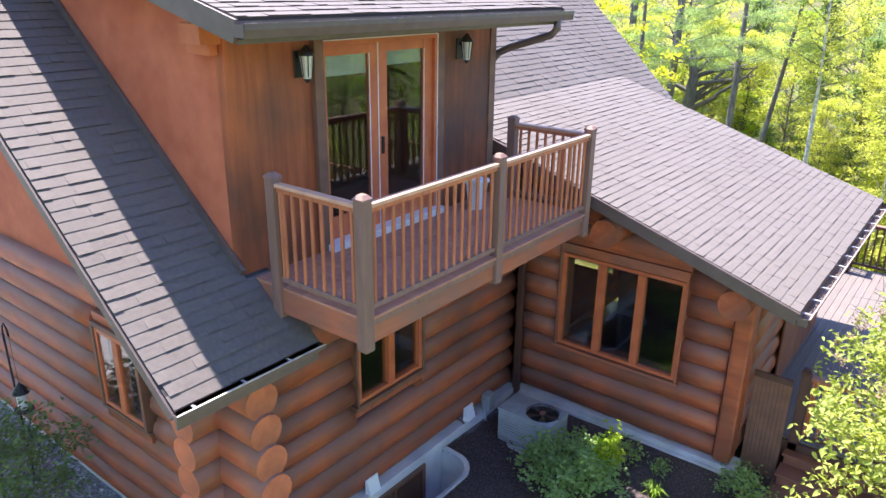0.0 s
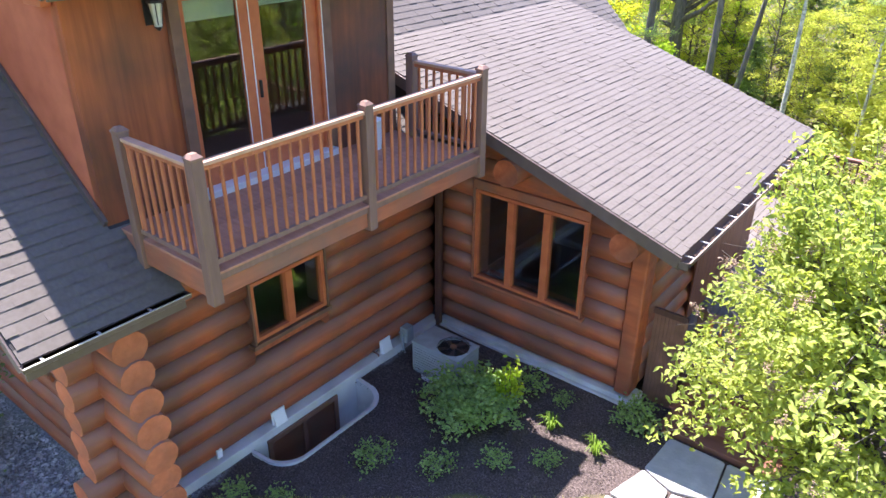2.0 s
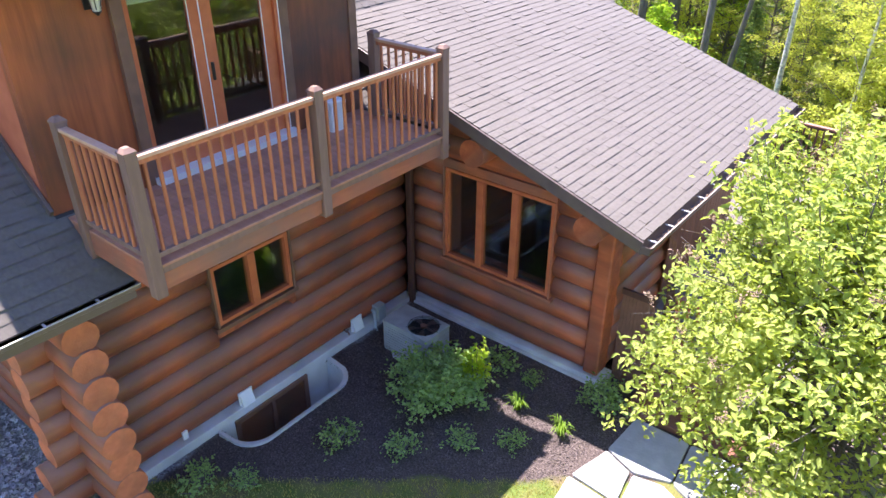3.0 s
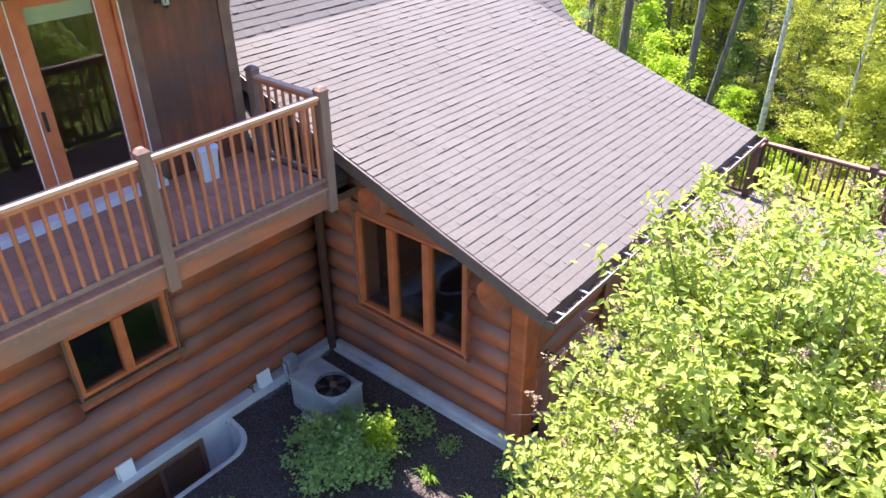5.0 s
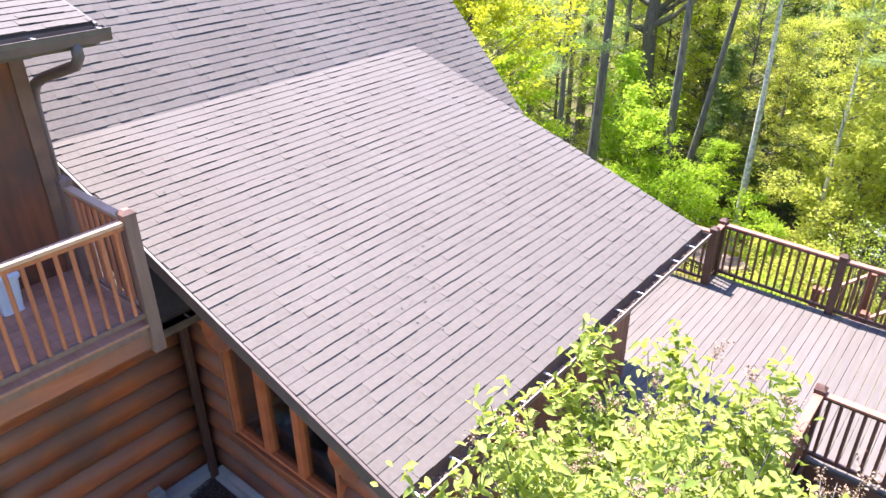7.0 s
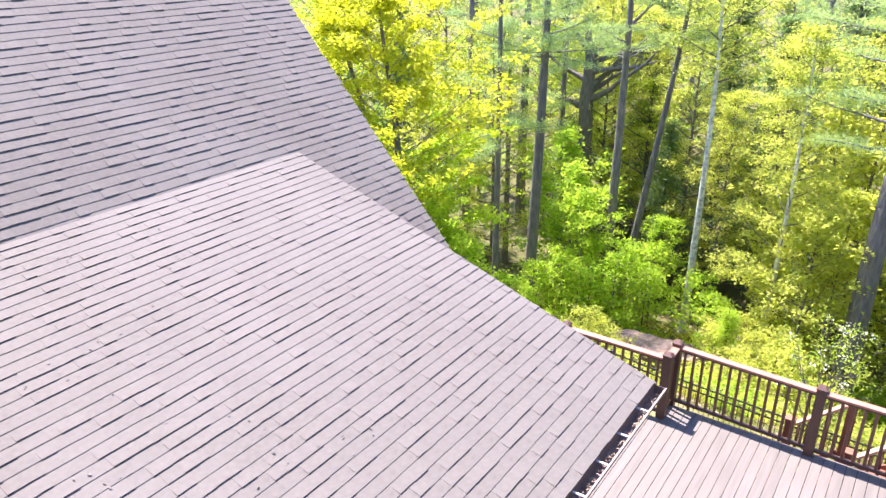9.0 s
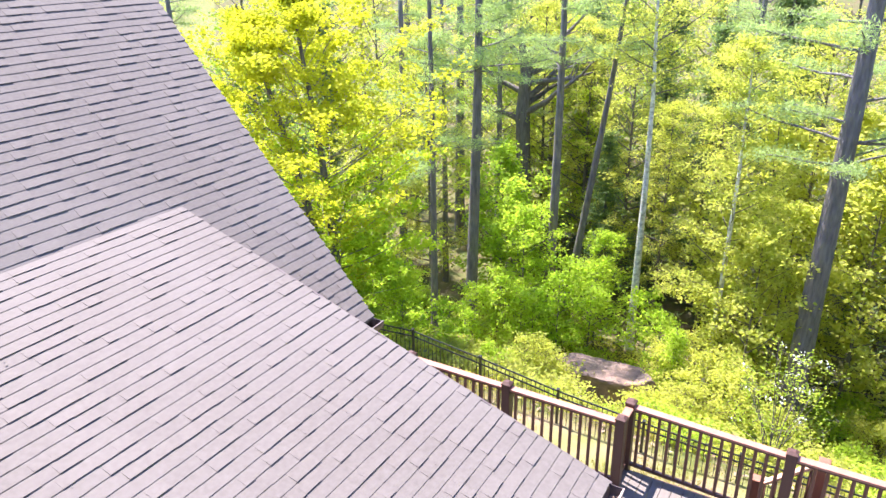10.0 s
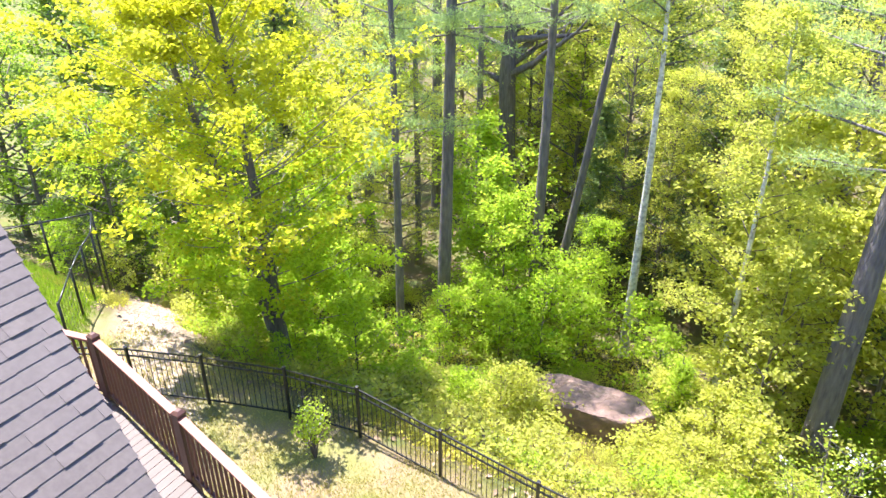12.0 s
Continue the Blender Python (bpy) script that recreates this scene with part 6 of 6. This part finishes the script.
for nm, mt, zs, rs in (("roof", M_BLACK, (1.66, 1.69, 1.80), (0.11, 0.10, 0.012)), ("jar", M_WHITE, (1.42, 1.45, 1.65, 1.659), (0.05, 0.065, 0.065, 0.055)), ("tray", M_BLACK, (1.38, 1.39, 1.419), (0.10, 0.12, 0.12))):
    fv, ff = tube([(-9.38, 3.4, q) for q in zs], list(rs), 12)
    link_mesh(nm, fv, ff, mt, feeder)


# loose chips, pebbles, grass and litter
def on_path(x, y):
    """The trodden leaf-strewn way between the two fences."""
    return y < 26.5 and abs((x + 15.7) + 1.25 * (y - 23.6)) < 1.35 + 0.5 * noise.noise((x * 0.9, y * 0.9, 5))


def scatter_flat(name, label, gen, xy, zf, size, mat, aspect=0.5, tilt=0.25, cat="ground cover"):
    c = np.array([(x, y, zf(x, y)) for x, y in xy])
    n = len(c)
    ln = size * gen.uniform(0.5, 1.5, n)
    ax = gen.normal(0, 1, (n, 3)) * np.array([1, 1, 0.15])
    nr = unit(np.array([0, 0, 1.0]) + gen.normal(0, tilt, (n, 3)))
    ob = fast_mesh(name, *leaf_arrays(gen, c, ax, nr, ln, ln * aspect, 0.3), mat)
    return tagged(ob, label, cat, kind="stuff")


def grass(name, label, gen, xy, height, width=0.006, mat=M_GRASS):
    n = len(xy)
    b = np.array([(x, y, ground_z(x, y) - 0.005) for x, y in xy])
    az = gen.uniform(0, 6.28, n)
    s = np.stack([np.cos(az), np.sin(az), np.zeros(n)], 1) * width
    tip = b + np.stack([gen.normal(0, 0.35, n), gen.normal(0, 0.35, n), np.ones(n)], 1) * (height * gen.uniform(0.5, 1.3, n))[:, None]
    co = np.stack([b - s, b + s, tip], 1).reshape(-1, 3)
    ob = fast_mesh(name, co, np.arange(3 * n).reshape(-1, 3), mat)
    return tagged(ob, label, "grass", kind="stuff")


gen = np.random.default_rng(5)
xy = gen.uniform((-5.6, 4.3), (-0.9, 9.55), (26000, 2))
bed = [(x, y) for x, y in xy if y - (0.80 * x + 9.0) > 0.0 and not (x < -5.0 and 5.6 < y < 7.5) and not (x > -1.55 and y < 9.4)]
scatter_flat("mulch", "dark shredded bark mulch", gen, bed, lambda x, y: ground_z(x, y) + 0.014, 0.035, M_MULCHCHIP, 0.30, 0.35)
xy = gen.uniform((-11.5, 1.2), (-5.6, 3.9), (16000, 2))
scatter_flat("gravel", "loose grey gravel beside the gable wall", gen, [(x, y) for x, y in xy], lambda x, y: ground_z(x, y) + 0.014, 0.05, M_PEBBLE, 0.8, 0.4)
xy = gen.uniform((-5.8, 2.5), (2.5, 8.6), (60000, 2))
grass("lawn_grass", "short courtyard lawn grass", gen, [(x, y) for x, y in xy if y - (0.80 * x + 9.0) < 0.02 and not (-1.4 < x < 0.4 and y > 5.2)], 0.05)
xy = gen.uniform((-16, 18.2), (6, 23.3), (170000, 2))
grass("yard_grass", "patchy yellow-green back yard grass", gen, [(x, y) for x, y in xy if noise.noise((x * 0.6, y * 0.6, 4)) + gen.normal(0, 0.28) > -0.22 + 0.2 * (y > 21.9)], 0.07, 0.008)
xy = gen.uniform((-25, 19.5), (-15.4, 25.2), (60000, 2))
grass("meadow_grass", "bright green grass beyond the mesh fence", gen, [(x, y) for x, y in xy if x + 15.75 + (y - 21.57) / 0.95 < gen.normal(0, 0.12)], 0.16, 0.011, M_MEADOW)
xy = gen.uniform((-19.5, 21.8), (-13.2, 27), (5200, 2))
scatter_flat("leaf_litter", "pale dry leaves on the path", gen, [(x, y) for x, y in xy if on_path(x, y)], lambda x, y: ground_z(x, y) + 0.012, 0.045, M_LITTER, 0.6, 0.15)
xy = gen.uniform((-30, 23), (12, 38), (9000, 2))
scatter_flat("leaf_litter", "dry leaves on the forest floor", gen, xy, lambda x, y: ground_z(x, y) + 0.02, 0.13, M_LITTER, 0.6, 0.35)
gl = gen.uniform((-1.45, 9.05), (-1.37, 15.1), (520, 2))
scatter_flat("gutter_litter", "dry leaf scraps lying in the wing gutter", gen, gl, lambda x, y: wing_z(-1.46) - 0.095, 0.035, M_SEEDHEAD, 0.3, 0.5)

rf = [(x, y) for x, y in zip(gen.uniform(-6.4, -2.0, 420), gen.normal(10.6, 1.0, 420)) if 9.05 < y < 15 and noise.noise((x * 1.3, y * 1.3, 8)) > 0.05][:110]
scatter_flat("roof_litter", "small dark leaf scraps on the wing roof", gen, rf, lambda x, y: wing_z(x) + 0.022, 0.028, M_BARK, 0.5, 0.3)

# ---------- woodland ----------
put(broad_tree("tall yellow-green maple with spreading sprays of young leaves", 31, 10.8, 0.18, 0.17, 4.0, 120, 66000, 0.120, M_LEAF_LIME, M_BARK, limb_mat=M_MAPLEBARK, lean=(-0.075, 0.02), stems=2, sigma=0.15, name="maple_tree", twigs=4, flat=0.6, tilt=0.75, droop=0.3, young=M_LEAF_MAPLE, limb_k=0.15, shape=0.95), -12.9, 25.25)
# tall pines and birches
pine_a = put(pine_tree("tall pine with a straight grey trunk and soft needle pads", 41, 19, 0.25, 0.56, 2.8, 16, 15000, (0.02, 0)), -12.4, 32.5)
pine_b = put(pine_tree("slim dark pine behind the maple", 42, 17, 0.15, 0.40, 2.3, 13, 11000, (0.0, 0)), -13.1, 30.9)
pine_c = put(pine_tree("tall grey pine in the wood", 43, 19, 0.23, 0.58, 2.8, 12, 9000, (0.0, 0)), -10.45, 36.0)
put(pine_tree("leaning grey pine in the wood", 45, 17, 0.18, 0.66, 2.2, 10, 8000, (0.125, 0)), -9.85, 36.2)
put(pine_tree("massive old pine with a thick furrowed trunk", 44, 20, 0.37, 0.44, 3.4, 15, 22000, (-0.004, 0)), -0.45, 31.4)
for i, (x, y, s) in enumerate(((3.0, 33.5, 0.9), (4.6, 36.0, 1.1), (6.5, 34.0, 0.95), (-16.8, 38.0, 1.0), (-18.0, 36.0, 0.9), (-15.4, 41.0, 1.2))):
    again(pine_b if i % 2 else pine_a, x, y, 1.7 * i, s)
put(broad_tree("slender white birch with a leaning pale trunk", 51, 17, 0.17, 0.66, 2.6, 22, 9000, 0.10, M_LEAF_YELLOW, M_BIRCH, (-0.015, 0), name="birch_tree", limb_mat=M_BARK, limb_k=0.22), -6.65, 35.5)
put(broad_tree("thin birch with yellow-green leaves along the trunk", 52, 12.5, 0.12, 0.18, 2.3, 34, 16000, 0.092, M_LEAF_YELLOW, M_BIRCH, (0, 0), name="birch_tree", limb_mat=M_BARK, limb_k=0.22, twigs=4, sigma=0.2, tilt=0.8), -3.2, 32.7)
# bare dark old tree
old = thing("dead_tree", "dark gnarled dead tree with heavy bare limbs", "tree")
rr = random.Random(9)
wood = [tri_tube([(0, 0, -0.3), (0.15, 0, 4.0), (0.0, 0, 8.4), (0.1, 0, 10.2), (-0.25, 0, 12.2)], [0.45, 0.38, 0.34, 0.26, 0.12], 10)]
fast_mesh("trunk", *merge(wood), M_BARK, old, True)
wood = []
for k in range(10):
    a = Vector((0, 0, 7.9 + 0.34 * k))
    az = (0.1 if k % 4 else 3.0) + rr.uniform(-0.6, 0.6)
    lb = wander(rr, a, (math.cos(az), math.sin(az) * 0.4, 0.62), rr.uniform(2.6, 4.8), 6, 0.25, 0.03)
    wood.append(tri_tube(lb, [0.155 * (1 - 0.85 * j / 6) + 0.012 for j in range(7)], 6))
    for j in (2, 3, 4):
        tw = wander(rr, lb[j], (math.cos(az + rr.uniform(-1, 1)), rr.uniform(-0.6, 0.6), rr.uniform(-0.1, 0.8)), rr.uniform(0.7, 1.5), 4, 0.25, 0.02)
        wood.append(tri_tube(tw, [0.06, 0.045, 0.03, 0.02, 0.008], 4))
tangle("limb", *merge(wood), M_BARK, old, True)
put(old, -14.2, 41.0)

# young trees and bushes along the wood's edge
sap_g = put(broad_tree("young bright green maple at the wood's edge", 61, 7.0, 0.05, 0.06, 2.3, 26, 4300, 0.155, M_LEAF_GREEN, name="sapling", flat=0.55, up=0.22, rise=0.04, twigs=4, sigma=0.19, shape=0.8, tilt=0.85, droop=0.4), -10.7, 33.7, 0, 0.85)
sap_y = put(broad_tree("young yellow-green tree at the wood's edge", 62, 7.0, 0.05, 0.06, 2.2, 26, 4300, 0.145, M_LEAF_YELLOW, name="sapling", flat=0.55, up=0.22, rise=0.04, twigs=4, sigma=0.18, shape=0.8, tilt=0.85, droop=0.4), -2.0, 31.4)
low_g = put(broad_tree("low green maple sapling with layered sprays of leaves", 63, 3.0, 0.028, 0.07, 1.2, 20, 1350, 0.125, M_LEAF_GREEN, name="sapling", flat=0.5, up=0.32, rise=0.05, twigs=3, sigma=0.12, shape=0.8, tilt=0.8, droop=0.4), -9.6, 31.2)
low_y = put(broad_tree("low yellow-green sapling with layered sprays of leaves", 64, 3.0, 0.028, 0.07, 1.2, 20, 1350, 0.118, M_LEAF_YELLOW, name="sapling", flat=0.5, up=0.32, rise=0.05, twigs=3, sigma=0.12, shape=0.8, tilt=0.8, droop=0.4), -3.4, 31.2)


def edge_tree(green, x, y, turn, s):
    """A young tree 7 m times s high; below 4.5 m a low one with the same size of leaf."""
    if s < 0.65:
        again(low_g if green else low_y, x, y, turn, s * 2.33)
    else:
        again(sap_g if green else sap_y, x, y, turn, s)


for i, (x, y, s, g) in enumerate(((-9.0, 34.4, 0.6, 1), (-11.6, 35.2, 0.85, 1), (-13.2, 37.0, 1.2, 1), (-3.4, 34.2, 1.1, 0), (-0.2, 36.2, 1.5, 0), (2.2, 36.5, 1.5, 0), (-2.6, 36.8, 1.7, 0), (-4.4, 30.6, 0.35, 0), (-3.0, 30.2, 0.4, 0), (-7.6, 33.0, 0.5, 1), (-8.6, 37.5, 0.7, 1), (-14.9, 30.0, 0.55, 1))):
    edge_tree(g, x, y, 2.1 * i, s)
for i, (x, y, s, g) in enumerate(((-16.5, 31.5, 0.8, 1), (-7.9, 34.6, 0.6, 1), (-5.6, 33.6, 0.5, 1), (-4.9, 32.6, 0.45, 1), (-1.4, 33.8, 1.15, 0), (0.9, 34.5, 1.3, 0), (2.6, 30.5, 0.85, 0), (4.4, 32.2, 1.2, 0), (-12.0, 35.5, 1.1, 1), (-18.2, 33.5, 1.3, 0))):
    edge_tree(g, x, y, 2.1 * (i + 12), s)
for i, (x, y, s) in enumerate(((-11.4, 31.0, 0.42), (-10.4, 31.6, 0.5), (-9.4, 31.9, 0.45), (-12.9, 29.2, 0.3), (-8.6, 32.3, 0.5), (-11.0, 29.9, 0.28), (-11.5, 26.4, 0.42), (-12.3, 27.4, 0.55), (-14.0, 27.2, 0.5), (-10.6, 27.8, 0.4))):
    edge_tree(True, x, y, 0.9 + 1.7 * i, s)
bush_y = put(shrub("yellow-green thicket bush on the slope", 71, 1.0, 1.15, 1800, 0.099, M_LEAF_YELLOW, stems=16, sigma=0.12), -4.2, 28.6)
bush_g = put(shrub("fresh green bush on the slope", 72, 0.9, 1.0, 1750, 0.096, M_LEAF_GREEN, stems=16, sigma=0.11), -8.9, 28.8)
for i, (x, y, s) in enumerate(((-7.2, 28.0, 1.0), (-7.7, 28.7, 1.2), (-6.9, 27.7, 0.5), (-8.4, 28.2, 0.8), (-5.9, 27.6, 0.35), (-4.9, 27.9, 0.4), (-3.9, 28.2, 0.6), (-4.3, 28.9, 0.6), (-3.6, 29.6, 0.8), (-4.9, 31.4, 0.8), (-7.0, 32.2, 0.6))):
    again(bush_y, x, y, 1.4 * i, s)
clump_y = put(shrub("low clump of yellow-green seedlings on the slope", 73, 0.75, 0.55, 620, 0.105, M_LEAF_YELLOW, name="seedling_clump", stems=12, sigma=0.12, hollow=0.1), -6.4, 26.9)
clump_g = put(shrub("low clump of green seedlings on the slope", 74, 0.7, 0.6, 620, 0.105, M_LEAF_GREEN, name="seedling_clump", stems=12, sigma=0.12, hollow=0.1), -10.8, 26.2)
r = random.Random(41)
k = 0
while k < 110:
    x, y = r.uniform(-16, 3.5), r.uniform(23.7, 28.6)
    if -7.2 < x < -4.2 and 26.0 < y or on_path(x, y) or -4.2 < x < -2.4 and y < 25.8:
        continue
    again(clump_y if r.random() < 0.62 else clump_g, x, y, r.uniform(0, 6.28), r.uniform(0.55, 1.25))
    k += 1
for i, (x, y, s) in enumerate(((-12.1, 24.2, 0.2), (-11.6, 25.0, 0.24), (-10.0, 26.6, 0.26), (-13.6, 26.4, 0.3), (-8.9, 27.3, 0.24), (-2.8, 27.6, 0.3), (-1.7, 28.6, 0.4), (-0.6, 27.4, 0.3), (-7.9, 27.8, 0.3), (-7.4, 28.3, 0.26), (-3.2, 28.9, 0.34), (-2.2, 29.6, 0.42))):
    edge_tree(i < 5, x, y, 1.3 * i, s)
r = random.Random(12)
k = 0
while k < 95:
    x, y = r.uniform(-21, 7), r.uniform(24.3, 35)
    if y < 27.5 and r.random() < 0.55 or on_path(x, y):
        continue
    if -8.6 < x < -4.2 and 26.6 < y < 31:
        continue
    if -13.0 < x < -11.0 and 28.0 < y < 32.6 or -7.3 < x < -5.6 and 31 < y < 35.6:
        continue
    if y < 25.3 and -9 < x < -2:
        continue
    again(bush_y if r.random() < 0.55 else bush_g, x, y, r.uniform(0, 6.28), r.uniform(0.45, 1.15))
    k += 1
put(shrub("slender bush with white blossom clusters beside the yard", 81, 1.25, 3.5, 1300, 0.06, M_LEAF_GREEN, name="blossom_bush", stems=15, flowers=20, sigma=0.10), -0.5, 24.5)
put(shrub("small pale shrub with blossom inside the fence", 82, 0.32, 1.5, 760, 0.066, M_LEAF_GREEN, name="blossom_bush", stems=13, flowers=7, sigma=0.09, hollow=0.12), -9.2, 22.0)
put(spruce_tree("young fir on the slope", 91, 3.2, 0.05, 1.1, 20, 7000, mat=M_LEAF_GREEN, size=0.12), -3.9, 30.4)
dark = put(spruce_tree("dense dark hemlock with unseen copies that dim the gable wall", 92, 13, 0.2, 3.1, 30, 9500, size=0.30), -5.6, 41.5)
# Those below y 0 are unseen, added to block skylight on the gable wall.
for i, (x, y, s) in enumerate(((-2.4, 42.0, 1.1), (-8.2, 43.5, 1.1), (1.2, 41.5, 1.0), (-12.5, 46.0, 1.2), (5.0, 40.5, 1.1), (-3.8, 47.0, 1.3), (9.0, 38.0, 1.1), (-9.4, 39.6, 0.6), (9.8, 13.5, 0.9), (9.6, 17.0, 1.0), (11.0, 20.5, 1.05), (10.2, 24.0, 1.0), (-7.2, -3.2, 0.9), (-10.8, -2.6, 1.0), (-14.6, -2.2, 0.95), (-12.6, -1.0, 0.8), (-22.5, 36.5, 1.1))):
    again(dark, x, y, 1.1 * i, s)
# the wood beyond, and unseen trees added round the clearing
wood_a = put(broad_tree("leafy woodland tree with fresh yellow-green crown", 101, 15, 0.16, 0.12, 3.8, 32, 4200, 0.195, M_LEAF_YELLOW, sigma=0.26, twigs=4, tilt=0.8), -7.5, 50.0)
tall = put(broad_tree("tall thin tree with yellow-green spring leaves", 103, 13.5, 0.11, 0.14, 2.9, 46, 17000, 0.098, M_LEAF_YELLOW, sigma=0.2, twigs=5, tilt=0.8), -1.4, 37.5)
for i, (x, y, s) in enumerate(((1.8, 38.2, 1.0), (-11.6, 43.0, 1.0), (-14.2, 43.6, 1.05), (4.6, 38.8, 1.1), (7.5, 36.5, 1.0), (-15.8, 35.0, 0.95), (-20.5, 38.0, 1.1), (-8.9, 41.2, 0.95), (-6.8, 39.4, 0.7), (-4.9, 39.8, 0.85))):
    again(tall, x, y, 2.3 * i, s)
wood_b = put(broad_tree("leafy woodland tree with green crown", 102, 14, 0.15, 0.10, 3.6, 32, 4200, 0.195, M_LEAF_GREEN, sigma=0.26, twigs=4, tilt=0.8), -14.0, 48.0)
r = random.Random(77)
for i, (x, y) in enumerate(((-12, 44), (-14.5, 46.5), (-17, 44), (-19.5, 46), (-22, 43.5), (-10, 47.5), (-16, 50), (-21, 49.5), (-25, 46))):
    again((wood_b, wood_a)[i % 2], x, y, 2.6 * i, 0.8 + 0.06 * (i % 4))
for i in range(40):
    row = i % 4
    x = -44 + 66 * ((i // 4) + r.random()) / 10
    y = (44, 51, 59, 68)[row] + r.uniform(-2.5, 2.5) - max(0, -16 - x) * 0.45
    again((wood_a, wood_b, wood_a, pine_c)[r.randrange(4)], x, y, r.uniform(0, 6.28), r.uniform(0.85, 1.3))
shade = put(broad_tree("dense tree beyond the path with shade in its leaf colour", 104, 11, 0.15, 0.06, 3.2, 40, 6000, 0.22, M_LEAF_SHADED, sigma=0.26, twigs=5), -29.5, 32.0)
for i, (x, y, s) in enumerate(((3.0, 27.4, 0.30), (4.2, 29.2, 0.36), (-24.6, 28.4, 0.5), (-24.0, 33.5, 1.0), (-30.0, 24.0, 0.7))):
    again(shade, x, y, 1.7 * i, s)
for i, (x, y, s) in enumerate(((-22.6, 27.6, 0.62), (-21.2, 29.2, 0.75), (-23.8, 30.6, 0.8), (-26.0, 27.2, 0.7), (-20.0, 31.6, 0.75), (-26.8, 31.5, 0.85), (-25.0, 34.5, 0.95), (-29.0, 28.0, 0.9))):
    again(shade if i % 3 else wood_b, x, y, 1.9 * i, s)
for i, (x, y, s) in enumerate(((-21.2, 26.6, 0.35), (-22.4, 25.6, 0.3), (-19.4, 27.2, 0.4), (-18.4, 28.2, 0.45), (-17.3, 28.0, 0.35), (-23.6, 26.3, 0.4))):
    edge_tree(i % 2, x, y, 1.1 * i, s)
# Out of view, added for glass reflections and to cut skylight on the gable.
ring = put(broad_tree("leafy tree added out of view round the clearing", 105, 14, 0.17, 0.08, 3.8, 20, 2000, 0.35, M_LEAF_GREEN, sigma=0.40, twigs=4), 14.0, -6.0)
for i, (x, y) in enumerate(((15, 0), (13.5, 5), (15.5, 9.5), (13, 14), (16, 19), (14, 25), (13, 31), (10.5, 28), (-9.5, -6.0), (-21, -9), (19, 3), (20, 12), (20, 22), (8, -9), (2, -12), (-5, -11), (-12, -9), (-20, -4), (-24, 4), (-26, 12), (-27, 20))):
    again(ring, x, y, 1.9 * i, 0.85 + 0.05 * (i % 5))
for i, (x, y, s) in enumerate(((7.6, 11.8, 0.75), (8.8, 14.6, 0.85), (8.2, 8.2, 0.7), (9.6, 10.6, 0.9), (7.9, 17.2, 0.7))):
    edge_tree(i % 2, x, y, 1.3 * i, s)

# weeds on the slope
xy = gen.uniform((-19, 23.4), (8, 36), (40000, 2))
ob_pts = np.array([(x, y, ground_z(x, y) + 0.06 + 1.3 * abs(noise.noise((x * 0.9, y * 0.9, 9))) * abs(noise.noise((x * 7, y * 7, 1)))) for x, y in xy if noise.noise((x * 0.45, y * 0.45, 2)) > -0.25 and not on_path(x, y)])
weeds = fast_mesh("undergrowth", *merge([leaves_at(gen, ob_pts[::2], 3, 0.10, 0.045, tilt=1.0), leaves_at(gen, ob_pts[1::2], 2, 0.09, 0.085, tilt=1.0, droop=0.3)]), M_WEED)
tagged(weeds, "low yellow-green weeds and seedlings on the slope", "undergrowth", kind="stuff")

xy = gen.uniform((-20, 23.4), (6, 30), (60000, 2))
grass("slope_grass", "long pale grass and stalks on the slope", gen, [(x, y) for x, y in xy if noise.noise((x * 0.5, y * 0.5, 6)) > -0.1 and not on_path(x, y)], 0.30, 0.008)

# ---------- wing shingles as single pieces ----------
for quad in tabs:
    o = Vector(quad[0])
    link_mesh("shingle", [Vector(q) - o for q in quad], [(0, 1, 2, 3), (0, 4, 5, 1), (0, 3, 4), (1, 5, 2)], M_SHINGLE, wing_roof).location = o
